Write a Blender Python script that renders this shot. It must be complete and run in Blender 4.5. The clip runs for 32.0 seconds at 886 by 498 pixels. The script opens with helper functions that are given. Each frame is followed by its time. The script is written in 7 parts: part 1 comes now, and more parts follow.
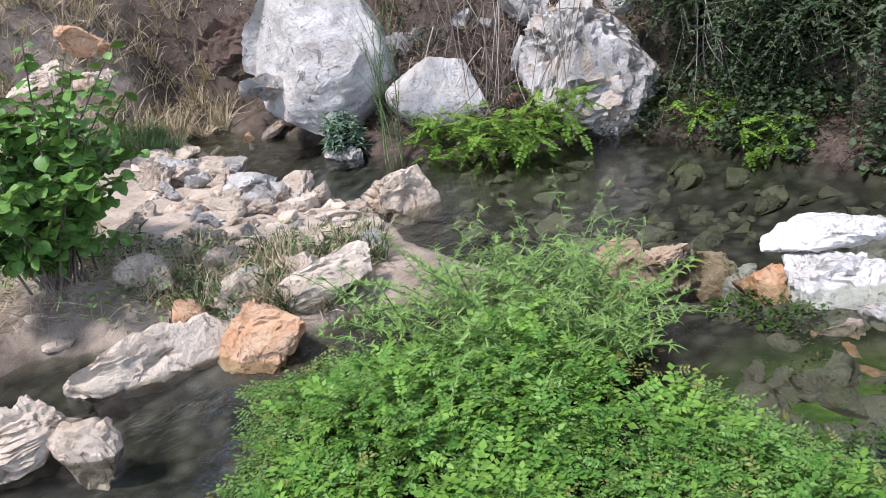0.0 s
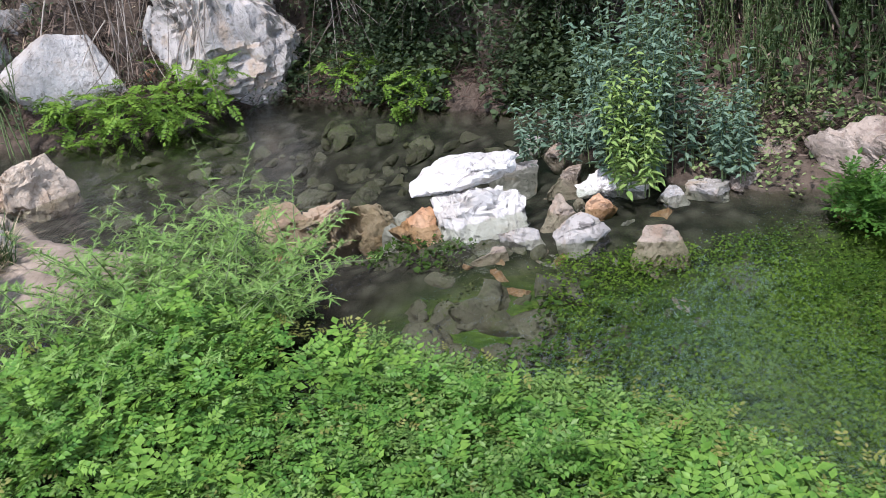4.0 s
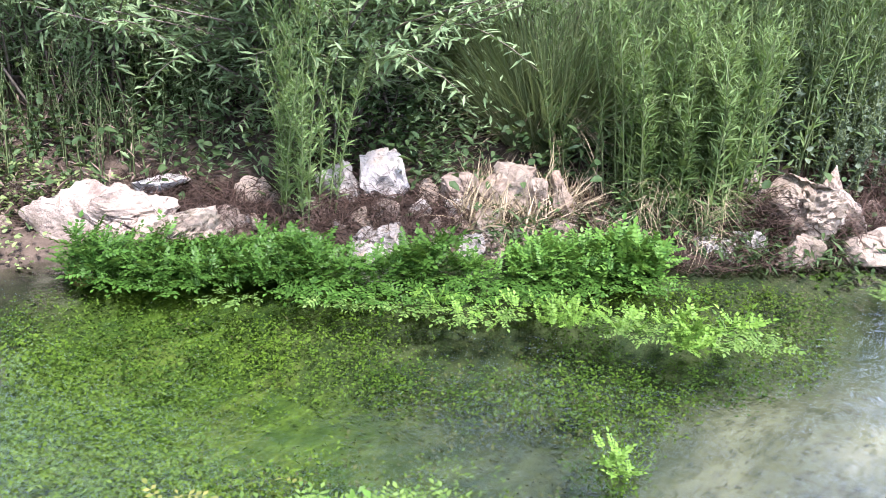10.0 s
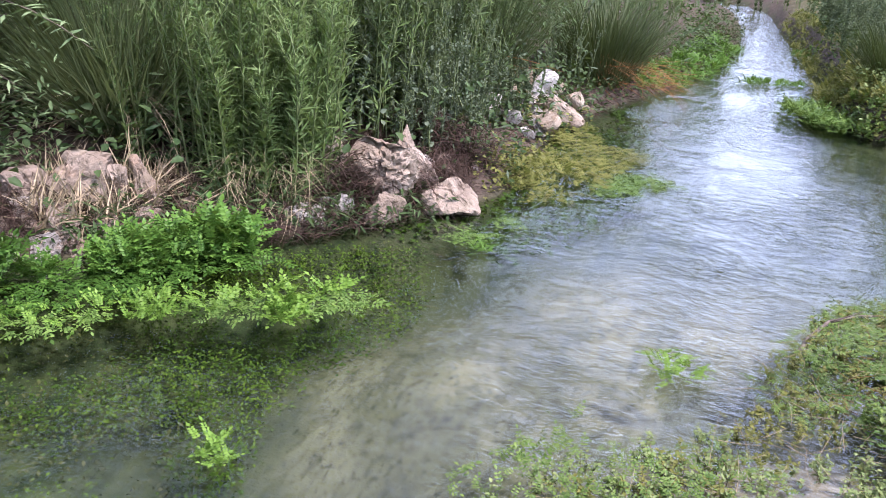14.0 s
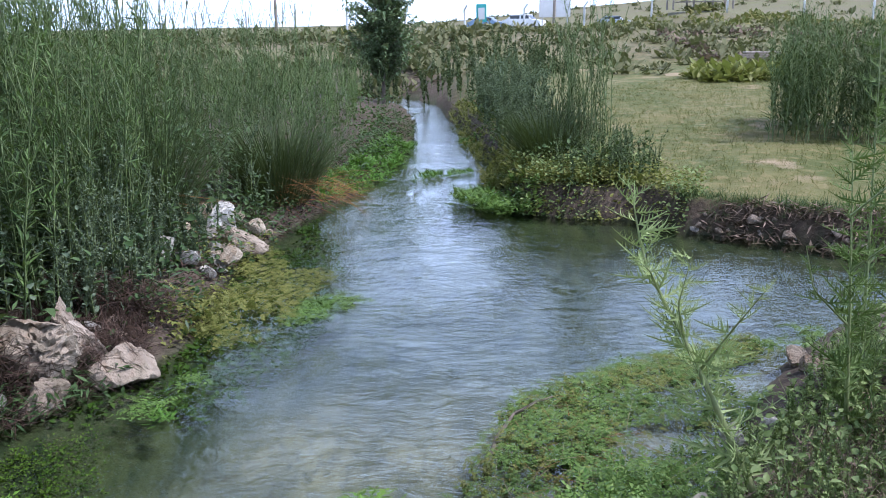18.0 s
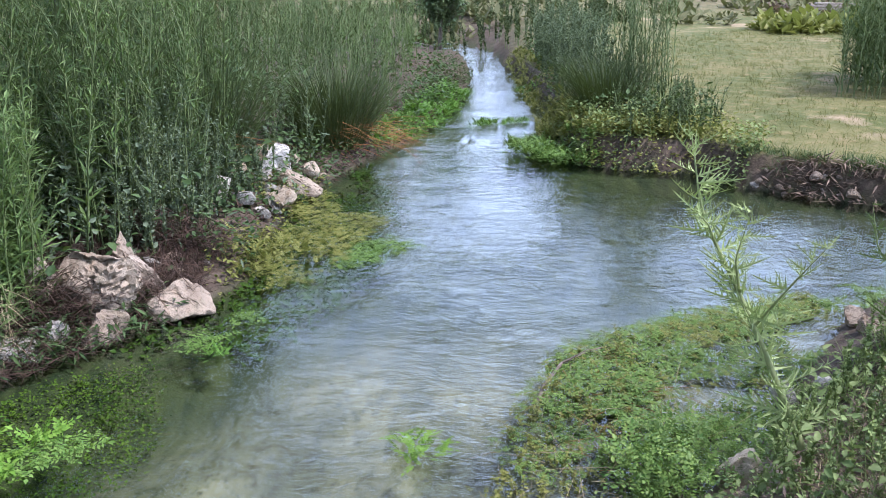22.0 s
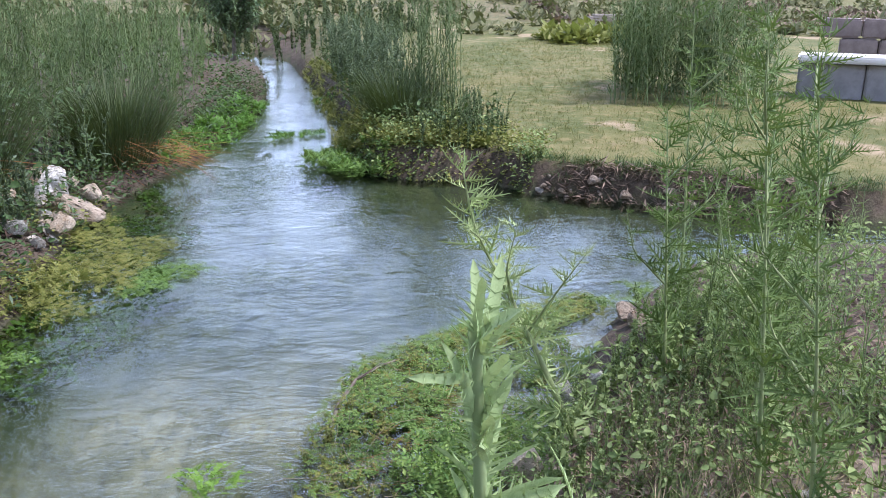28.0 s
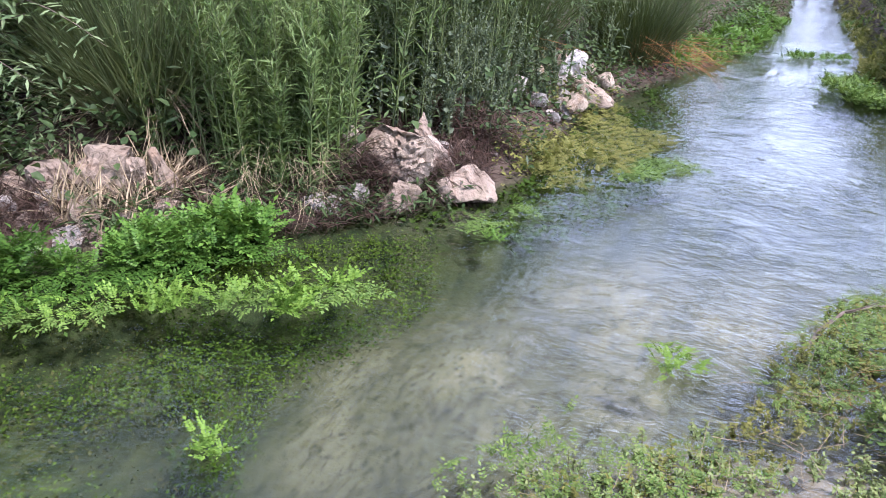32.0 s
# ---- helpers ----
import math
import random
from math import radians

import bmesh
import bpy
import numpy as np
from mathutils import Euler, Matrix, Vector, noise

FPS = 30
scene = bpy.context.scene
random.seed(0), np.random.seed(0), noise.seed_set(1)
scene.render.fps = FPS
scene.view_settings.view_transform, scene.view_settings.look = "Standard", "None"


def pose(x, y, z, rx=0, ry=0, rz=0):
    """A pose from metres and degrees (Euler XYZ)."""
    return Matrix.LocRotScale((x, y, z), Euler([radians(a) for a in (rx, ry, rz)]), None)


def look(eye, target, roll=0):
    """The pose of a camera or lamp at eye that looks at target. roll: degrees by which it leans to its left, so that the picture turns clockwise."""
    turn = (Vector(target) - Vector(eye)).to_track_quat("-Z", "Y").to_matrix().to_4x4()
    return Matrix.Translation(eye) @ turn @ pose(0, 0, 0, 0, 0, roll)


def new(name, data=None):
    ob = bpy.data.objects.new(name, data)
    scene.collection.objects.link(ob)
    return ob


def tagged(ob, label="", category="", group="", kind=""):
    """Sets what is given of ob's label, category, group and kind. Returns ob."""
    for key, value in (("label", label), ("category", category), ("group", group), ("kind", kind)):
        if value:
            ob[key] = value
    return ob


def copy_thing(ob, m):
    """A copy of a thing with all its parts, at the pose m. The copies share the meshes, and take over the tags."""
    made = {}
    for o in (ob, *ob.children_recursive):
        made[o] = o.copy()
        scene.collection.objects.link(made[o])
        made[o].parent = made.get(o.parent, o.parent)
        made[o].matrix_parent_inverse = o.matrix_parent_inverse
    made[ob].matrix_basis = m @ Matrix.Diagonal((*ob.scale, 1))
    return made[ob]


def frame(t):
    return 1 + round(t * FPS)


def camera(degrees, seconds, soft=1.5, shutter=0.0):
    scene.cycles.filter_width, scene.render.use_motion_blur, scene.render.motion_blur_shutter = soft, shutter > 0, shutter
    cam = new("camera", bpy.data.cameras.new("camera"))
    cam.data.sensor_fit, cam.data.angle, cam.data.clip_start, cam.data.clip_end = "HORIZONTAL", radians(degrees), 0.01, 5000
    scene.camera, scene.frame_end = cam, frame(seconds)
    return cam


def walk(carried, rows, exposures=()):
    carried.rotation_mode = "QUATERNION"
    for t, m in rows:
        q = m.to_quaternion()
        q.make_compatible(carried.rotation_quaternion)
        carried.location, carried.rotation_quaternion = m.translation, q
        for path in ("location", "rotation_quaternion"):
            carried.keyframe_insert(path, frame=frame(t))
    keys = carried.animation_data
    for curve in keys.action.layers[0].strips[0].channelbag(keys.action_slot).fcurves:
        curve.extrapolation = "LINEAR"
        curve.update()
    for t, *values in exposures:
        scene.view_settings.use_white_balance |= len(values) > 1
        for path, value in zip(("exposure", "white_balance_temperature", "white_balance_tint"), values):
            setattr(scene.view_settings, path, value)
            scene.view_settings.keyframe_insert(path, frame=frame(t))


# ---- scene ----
cam = camera(55.61, 32.0, soft=0.9)
PATH = [
    (0.0, 0.040, -0.218, 2.060, 69.23, 7.40, 120.93),
    (0.5, -0.001, -0.199, 2.046, 69.09, 8.21, 117.03),
    (1.0, -0.033, -0.184, 2.031, 69.26, 8.96, 113.07),
    (1.5, -0.062, -0.168, 2.013, 68.88, 9.11, 110.06),
    (2.0, -0.089, -0.157, 1.992, 68.34, 9.03, 106.55),
    (2.5, -0.113, -0.140, 1.981, 68.12, 9.24, 103.16),
    (3.0, -0.119, -0.127, 1.969, 67.55, 8.83, 100.75),
    (3.5, -0.106, -0.115, 1.938, 66.10, 7.70, 99.64),
    (5.5, -0.132, -0.137, 1.867, 63.11, 6.04, 87.95),
    (6.0, -0.152, -0.101, 1.852, 63.00, 5.98, 82.15),
    (6.5, -0.144, -0.146, 1.838, 63.07, 5.88, 75.74),
    (7.0, -0.160, -0.139, 1.817, 64.00, 5.50, 72.38),
    (7.5, -0.211, -0.206, 1.798, 65.26, 4.34, 67.76),
    (8.0, -0.248, -0.225, 1.791, 66.26, 2.99, 62.73),
    (8.5, -0.250, -0.227, 1.786, 67.16, 1.84, 59.14),
    (9.0, -0.251, -0.228, 1.789, 67.81, 0.93, 55.26),
    (9.5, -0.292, -0.250, 1.784, 68.23, -0.88, 50.48),
    (10.0, -0.285, -0.233, 1.782, 68.41, -2.41, 46.61),
    (10.5, -0.270, -0.216, 1.785, 68.62, -3.13, 43.79),
    (11.0, -0.265, -0.211, 1.771, 68.37, -3.24, 41.10),
    (11.5, -0.263, -0.185, 1.774, 67.37, -2.96, 37.88),
    (12.0, -0.233, -0.157, 1.787, 66.66, -2.64, 33.99),
    (12.5, -0.205, -0.125, 1.798, 66.55, -3.05, 30.32),
    (13.0, -0.178, -0.103, 1.811, 66.96, -3.78, 26.59),
    (13.5, -0.152, -0.071, 1.812, 67.32, -3.56, 23.53),
    (14.0, -0.122, -0.064, 1.816, 67.83, -4.21, 20.98),
    (14.5, -0.087, -0.045, 1.834, 68.39, -5.23, 15.68),
    (15.0, -0.032, -0.001, 1.869, 69.13, -4.83, 12.65),
    (15.5, 0.011, 0.099, 1.897, 70.42, -3.71, 11.22),
    (17.5, 0.150, 0.181, 1.983, 74.58, 0.54, 1.16),
    (18.0, 0.143, 0.177, 1.995, 75.15, 1.02, 0.20),
    (18.5, 0.134, 0.174, 2.007, 75.51, 0.11, 0.00),
    (19.0, 0.132, 0.173, 2.001, 75.34, -0.98, 0.83),
    (19.5, 0.134, 0.174, 1.990, 74.61, -1.06, 2.62),
    (20.0, 0.132, 0.172, 1.984, 73.88, -0.86, 3.89),
    (20.5, 0.129, 0.170, 1.978, 73.06, -0.56, 4.30),
    (21.0, 0.139, 0.173, 1.981, 72.40, -0.24, 4.12),
    (21.5, 0.139, 0.172, 1.979, 72.04, -0.02, 3.94),
    (22.0, 0.133, 0.178, 1.976, 71.76, 0.24, 4.04),
    (22.5, 0.141, 0.178, 1.979, 71.63, 0.49, 4.20),
    (23.0, 0.151, 0.182, 1.976, 71.31, 0.64, 3.74),
    (23.5, 0.159, 0.180, 1.970, 70.85, 0.51, 2.60),
    (24.0, 0.172, 0.180, 1.965, 70.36, 0.46, 1.07),
    (24.5, 0.175, 0.178, 1.964, 70.07, 0.53, -1.35),
    (25.0, 0.202, 0.176, 1.974, 69.84, 0.58, -4.74),
    (25.5, 0.237, 0.203, 1.969, 69.85, 0.41, -7.46),
    (27.5, 0.283, 0.193, 2.014, 71.85, 0.33, -11.56),
    (28.0, 0.269, 0.176, 2.034, 72.30, -0.56, -8.99),
    (28.5, 0.230, 0.170, 2.021, 72.49, -1.04, -4.51),
    (29.0, 0.200, 0.160, 2.022, 72.06, -1.03, -0.40),
    (29.5, 0.184, 0.146, 2.022, 71.73, -1.72, 3.28),
    (30.0, 0.159, 0.122, 2.009, 71.16, -3.13, 8.04),
    (30.5, 0.148, 0.105, 1.983, 69.88, -3.61, 12.60),
    (31.0, 0.130, 0.081, 1.966, 68.44, -3.32, 15.86),
    (31.5, 0.111, 0.068, 1.936, 67.39, -2.73, 19.52),
    (32.0, 0.085, 0.037, 1.911, 65.94, -2.51, 24.21),
]
EXPOSURE = [(0.0, 0.2, 6050, 20), (3.5, 0.15, 6050, 20), (6.0, 0.45, 6250, 21), (7.0, 0.8, 6300, 22), (9.0, 1.3, 6150, 25), (11.0, 1.25, 6100, 29), (12.0, 1.0, 6250, 33), (15.0, 0.6, 6100, 31),
            (18.0, 0.1, 5750, 20), (21.0, 0.32, 5850, 21), (24.0, 0.75, 5950, 23), (28.0, 0.42, 5950, 22), (30.0, 0.48, 5850, 24), (32.0, 0.7, 6100, 32)]
walk(cam, [(t, pose(x, y, z, rx, ry, rz)) for t, x, y, z, rx, ry, rz in PATH],
     exposures=EXPOSURE)

# ---- light: bright overcast ----
SUN_EL, SUN_ROT = radians(60), radians(105)
world = bpy.data.worlds.new("sky")
scene.world = world
world.use_nodes = True
wn = world.node_tree
wn.nodes.clear()
sky = wn.nodes.new("ShaderNodeTexSky")
sky.sky_type, sky.sun_disc, sky.sun_elevation, sky.sun_rotation = "NISHITA", False, SUN_EL, SUN_ROT
sky.dust_density, sky.air_density = 3.0, 1.2
skybg = wn.nodes.new("ShaderNodeBackground")
skybg.inputs["Strength"].default_value = 0.06
wn.links.new(sky.outputs[0], skybg.inputs["Color"])
cloud = wn.nodes.new("ShaderNodeTexNoise")
cloud.inputs["Scale"].default_value = 2.2
cloud.inputs["Detail"].default_value = 6.0
cramp = wn.nodes.new("ShaderNodeValToRGB")
cramp.color_ramp.elements[0].position, cramp.color_ramp.elements[0].color = 0.35, (0.38, 0.53, 0.80, 1)
cramp.color_ramp.elements[1].position, cramp.color_ramp.elements[1].color = 0.78, (0.66, 0.70, 0.76, 1)
wn.links.new(cloud.outputs["Fac"], cramp.inputs[0])
wco = wn.nodes.new("ShaderNodeTexCoord")
wsep = wn.nodes.new("ShaderNodeSeparateXYZ")
wn.links.new(wco.outputs["Generated"], wsep.inputs[0])
haze = wn.nodes.new("ShaderNodeMapRange")
haze.inputs[1].default_value, haze.inputs[2].default_value = 0.15, 0.65
haze.inputs[3].default_value, haze.inputs[4].default_value = 1.0, 0.0
wn.links.new(wsep.outputs[2], haze.inputs[0])
hazemix = wn.nodes.new("ShaderNodeMix")
hazemix.data_type = "RGBA"
wn.links.new(haze.outputs[0], hazemix.inputs[0])
wn.links.new(cramp.outputs[0], hazemix.inputs[6])
hazemix.inputs[7].default_value = (4.0, 4.95, 6.3, 1)
rim = wn.nodes.new("ShaderNodeMapRange")
rim.inputs[1].default_value, rim.inputs[2].default_value = 0.02, 0.17
rim.inputs[3].default_value, rim.inputs[4].default_value = 1.0, 0.0
wn.links.new(wsep.outputs[2], rim.inputs[0])
rimmix = wn.nodes.new("ShaderNodeMix")
rimmix.data_type = "RGBA"
wn.links.new(rim.outputs[0], rimmix.inputs[0])
wn.links.new(hazemix.outputs[2], rimmix.inputs[6])
rimmix.inputs[7].default_value = (3.0, 3.6, 4.4, 1)
cloudbg = wn.nodes.new("ShaderNodeBackground")
cloudbg.inputs["Strength"].default_value = 0.48
wn.links.new(rimmix.outputs[2], cloudbg.inputs["Color"])
wadd = wn.nodes.new("ShaderNodeAddShader")
wout = wn.nodes.new("ShaderNodeOutputWorld")
wn.links.new(skybg.outputs[0], wadd.inputs[0])
wn.links.new(cloudbg.outputs[0], wadd.inputs[1])
wn.links.new(wadd.outputs[0], wout.inputs[0])
sun_data = bpy.data.lights.new("sun", "SUN")
sun_data.energy, sun_data.angle, sun_data.color = 5.0, radians(8), (1.0, 0.97, 0.92)
sun = new("sun", sun_data)
sun.matrix_world = look((0, 0, 0), (-math.sin(SUN_ROT) * math.cos(SUN_EL), -math.cos(SUN_ROT) * math.cos(SUN_EL), -math.sin(SUN_EL)))


# ---- materials ----
def node(nt, kind, **inputs):
    n = nt.nodes.new(kind)
    for k, v in inputs.items():
        n.inputs[k.replace("_", " ")].default_value = v
    return n


def rgb(c):
    return (c[0], c[1], c[2], 1.0)


def start(name):
    m = bpy.data.materials.new(name)
    m.use_nodes = True
    nt = m.node_tree
    nt.nodes.clear()
    return m, nt


def mixcol(nt, fac, a, b, blend="MIX"):
    n = nt.nodes.new("ShaderNodeMix")
    n.data_type, n.blend_type = "RGBA", blend
    for sock, val in ((n.inputs[0], fac), (n.inputs[6], a), (n.inputs[7], b)):
        if isinstance(val, (int, float)):
            sock.default_value = val
        elif isinstance(val, tuple):
            sock.default_value = rgb(val)
        else:
            nt.links.new(val, sock)
    return n.outputs[2]


def ramp(nt, fac, lo, hi, a=0.0, b=1.0):
    n = nt.nodes.new("ShaderNodeMapRange")
    n.inputs[1].default_value, n.inputs[2].default_value = lo, hi
    n.inputs[3].default_value, n.inputs[4].default_value = a, b
    nt.links.new(fac, n.inputs[0])
    return n.outputs[0]


def noise_fac(nt, coord, scale, detail=4.0, rough=0.55, distort=0.0):
    n = node(nt, "ShaderNodeTexNoise", Scale=scale, Detail=detail, Roughness=rough, Distortion=distort)
    nt.links.new(coord, n.inputs["Vector"])
    return n.outputs["Fac"]


def coords(nt, kind="Object", scale=None):
    n = nt.nodes.new("ShaderNodeTexCoord")
    if scale is None:
        return n.outputs[kind]
    mp = nt.nodes.new("ShaderNodeMapping")
    mp.inputs["Scale"].default_value = scale
    nt.links.new(n.outputs[kind], mp.inputs["Vector"])
    return mp.outputs[0]


def bumped(nt, height, strength, dist, normal=None):
    n = node(nt, "ShaderNodeBump", Strength=strength, Distance=dist)
    nt.links.new(height, n.inputs["Height"])
    if normal is not None:
        nt.links.new(normal, n.inputs["Normal"])
    return n.outputs[0]


def finish(nt, color, rough=0.8, normal=None, metal=0.0, spec=0.4):
    p = nt.nodes.new("ShaderNodeBsdfPrincipled")
    for sock, val in ((p.inputs["Base Color"], color), (p.inputs["Roughness"], rough)):
        if isinstance(val, tuple):
            sock.default_value = rgb(val)
        elif isinstance(val, (int, float)):
            sock.default_value = val
        else:
            nt.links.new(val, sock)
    p.inputs["Metallic"].default_value = metal
    p.inputs["Specular IOR Level"].default_value = spec
    if normal is not None:
        nt.links.new(normal, p.inputs["Normal"])
    o = nt.nodes.new("ShaderNodeOutputMaterial")
    nt.links.new(p.outputs[0], o.inputs[0])
    return p


def stone(name, light, mid, dark, stain, stain_amount=0.5, moss=0.0):
    """Weathered limestone: two-scale tone, pits, stains with outlines of their own."""
    m, nt = start(name)
    co = nt.nodes.new("ShaderNodeTexCoord").outputs["Object"]
    info = nt.nodes.new("ShaderNodeObjectInfo")
    shift = nt.nodes.new("ShaderNodeVectorMath")
    shift.operation = "ADD"
    nt.links.new(co, shift.inputs[0])
    nt.links.new(info.outputs["Random"], shift.inputs[1])
    co = shift.outputs[0]
    big = noise_fac(nt, co, 3.2, 6, 0.6)
    fine = noise_fac(nt, co, 17.0, 8, 0.7)
    pits = nt.nodes.new("ShaderNodeTexVoronoi")
    pits.inputs["Scale"].default_value = 30.0
    nt.links.new(co, pits.inputs["Vector"])
    c = mixcol(nt, ramp(nt, big, 0.36, 0.62), mid, light)
    c = mixcol(nt, ramp(nt, fine, 0.57, 0.74, 0.0, 0.7), c, dark)
    st = noise_fac(nt, co, 5.0, 5, 0.65, 0.6)
    c = mixcol(nt, ramp(nt, st, 0.52, 0.66, 0.0, stain_amount), c, stain)
    crack = noise_fac(nt, co, 4.5, 10, 0.72, 1.2)
    c = mixcol(nt, ramp(nt, crack, 0.36, 0.42, 0.85, 0.0), c, dark)
    if moss:
        c = mixcol(nt, ramp(nt, noise_fac(nt, co, 9.0, 6, 0.7), 0.52, 0.62, 0.0, moss), c, (0.07, 0.10, 0.025))
    nrm = bumped(nt, fine, 1.0, 0.035)
    nrm = bumped(nt, pits.outputs["Distance"], 0.5, 0.012, nrm)
    finish(nt, c, 0.86, nrm, spec=0.25)
    return m


def leafy(name, a, b, rough=0.5, trans=0.28, vein=True, spec=0.35):
    """A leaf: hue varies from leaf to leaf and along the plant; some light passes through it."""
    m, nt = start(name)
    geo = nt.nodes.new("ShaderNodeNewGeometry")
    co = nt.nodes.new("ShaderNodeTexCoord").outputs["Object"]
    rnd = geo.outputs["Random Per Island"]
    c = mixcol(nt, rnd, a, b)
    patch = noise_fac(nt, co, 2.3, 4, 0.6)
    c = mixcol(nt, ramp(nt, patch, 0.35, 0.68, 0.0, 0.55), c, tuple(0.62 * x for x in a))
    fine = noise_fac(nt, co, 60.0, 3, 0.6)
    c = mixcol(nt, ramp(nt, fine, 0.45, 0.7, 0.0, 0.25), c, tuple(min(1.0, 1.5 * x) for x in b))
    p = nt.nodes.new("ShaderNodeBsdfPrincipled")
    nt.links.new(c, p.inputs["Base Color"])
    p.inputs["Roughness"].default_value = rough
    p.inputs["Specular IOR Level"].default_value = 0.5 * spec
    t = nt.nodes.new("ShaderNodeBsdfTranslucent")
    nt.links.new(mixcol(nt, 0.35, c, (0.30, 0.42, 0.05)), t.inputs["Color"])
    mx = nt.nodes.new("ShaderNodeMixShader")
    mx.inputs[0].default_value = 0.8 * trans
    nt.links.new(p.outputs[0], mx.inputs[1])
    nt.links.new(t.outputs[0], mx.inputs[2])
    o = nt.nodes.new("ShaderNodeOutputMaterial")
    nt.links.new(mx.outputs[0], o.inputs[0])
    return m


def plain(name, a, b, scale=12.0, rough=0.7, metal=0.0, bump=0.3, spec=0.4):
    m, nt = start(name)
    co = nt.nodes.new("ShaderNodeTexCoord").outputs["Object"]
    f1, f2 = noise_fac(nt, co, scale, 6, 0.65), noise_fac(nt, co, scale * 0.13, 4, 0.6)
    c = mixcol(nt, ramp(nt, f1, 0.35, 0.66), a, b)
    c = mixcol(nt, ramp(nt, f2, 0.4, 0.65, 0.0, 0.4), c, tuple(0.7 * x for x in a))
    finish(nt, c, rough, bumped(nt, f1, bump, 0.01), metal, spec)
    return m


LIME = stone("pale_limestone", (0.55, 0.53, 0.485), (0.37, 0.35, 0.315), (0.12, 0.11, 0.095), (0.36, 0.29, 0.21), 0.45)
WHITE = stone("bright_white_limestone", (0.76, 0.74, 0.70), (0.58, 0.555, 0.515), (0.20, 0.18, 0.16), (0.52, 0.43, 0.32), 0.3)
GREYSTONE = stone("grey_limestone", (0.49, 0.46, 0.42), (0.32, 0.30, 0.27), (0.10, 0.09, 0.08), (0.46, 0.32, 0.19), 0.5, 0.2)
OCHRE = stone("ochre_limestone", (0.58, 0.40, 0.26), (0.48, 0.26, 0.13), (0.13, 0.08, 0.05), (0.48, 0.22, 0.09), 0.6, 0.15)
TUFA = stone("tan_tufa", (0.50, 0.40, 0.29), (0.36, 0.26, 0.17), (0.12, 0.085, 0.055), (0.42, 0.25, 0.12), 0.5, 0.15)
BEIGE = stone("beige_limestone", (0.42, 0.35, 0.275), (0.27, 0.215, 0.165), (0.085, 0.065, 0.048), (0.30, 0.19, 0.115), 0.55, 0.15)
PINKSTONE = stone("pinkish_limestone", (0.46, 0.385, 0.315), (0.30, 0.24, 0.19), (0.07, 0.055, 0.048), (0.16, 0.105, 0.085), 0.65, 0.12)
CREAM = stone("cream_limestone", (0.64, 0.545, 0.43), (0.47, 0.385, 0.29), (0.14, 0.11, 0.08), (0.42, 0.28, 0.17), 0.45, 0.08)
# greenish stone, darkened to help show the cliff's dark reflection in the pool
DARKSTONE = stone("algae_reflection_dark_stone", (0.13, 0.12, 0.085), (0.075, 0.07, 0.05), (0.03, 0.028, 0.02), (0.10, 0.09, 0.04), 0.5, 0.4)
WETSTONE = stone("wet_grey_stone", (0.17, 0.16, 0.115), (0.10, 0.093, 0.066), (0.05, 0.045, 0.035), (0.12, 0.11, 0.06), 0.5, 0.4)
# brown earth, its tone lowered to include the shade of overhanging shrubs
EARTH = stone("shade_dark_earth", (0.12, 0.085, 0.06), (0.08, 0.055, 0.04), (0.03, 0.022, 0.016), (0.14, 0.08, 0.05), 0.5)
CRESS = leafy("watercress_leaf", (0.05, 0.145, 0.022), (0.14, 0.28, 0.05), 0.42, 0.3)
CRESS_YELLOW = leafy("yellowing_cress_leaf", (0.12, 0.145, 0.032), (0.25, 0.25, 0.074), 0.5, 0.3)
MINT = leafy("grey_mint_leaf", (0.085, 0.15, 0.10), (0.19, 0.27, 0.19), 0.65, 0.2, spec=0.2)
MINT_LIGHT = leafy("light_mint_leaf", (0.16, 0.27, 0.07), (0.28, 0.38, 0.12), 0.6, 0.3)
WILLOW = leafy("willow_leaf", (0.12, 0.205, 0.09), (0.26, 0.355, 0.18), 0.5, 0.32)
# herb green taken down to hold the deep shadow inside the stand
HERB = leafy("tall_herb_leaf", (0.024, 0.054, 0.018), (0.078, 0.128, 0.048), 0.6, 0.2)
HERB_LIGHT = leafy("light_herb_leaf", (0.060, 0.115, 0.034), (0.155, 0.24, 0.080), 0.6, 0.25)
NEARHERB = leafy("near_herb_leaf", (0.13, 0.20, 0.07), (0.28, 0.35, 0.14), 0.55, 0.28)
HERB_GREY = leafy("grey_herb_leaf", (0.070, 0.105, 0.066), (0.17, 0.215, 0.145), 0.7, 0.2, spec=0.2)
THISTLE_TALL = leafy("tall_thistle_leaf", (0.065, 0.115, 0.032), (0.165, 0.24, 0.078), 0.5, 0.25)
THISTLE = leafy("thistle_leaf", (0.24, 0.34, 0.12), (0.46, 0.54, 0.26), 0.5, 0.25)
BRAMBLE = leafy("shrub_leaf", (0.065, 0.15, 0.03), (0.15, 0.28, 0.06), 0.4, 0.2)
# green lowered so that the leaves carry part of the pool's shade
DARKLEAF = leafy("shade_dark_leaf", (0.028, 0.050, 0.021), (0.075, 0.108, 0.052), 0.5, 0.18)
FERN = leafy("fern_frond", (0.08, 0.17, 0.02), (0.18, 0.30, 0.04), 0.5, 0.3)
PALEHERB = leafy("pale_feathery_leaf", (0.085, 0.16, 0.05), (0.22, 0.32, 0.125), 0.55, 0.4)
RUSH_PALE = leafy("pale_rush_blade", (0.09, 0.135, 0.06), (0.23, 0.27, 0.13), 0.5, 0.2)
CRESS_DEEP = leafy("deep_green_cress_leaf", (0.028, 0.085, 0.013), (0.085, 0.19, 0.032), 0.42, 0.3)
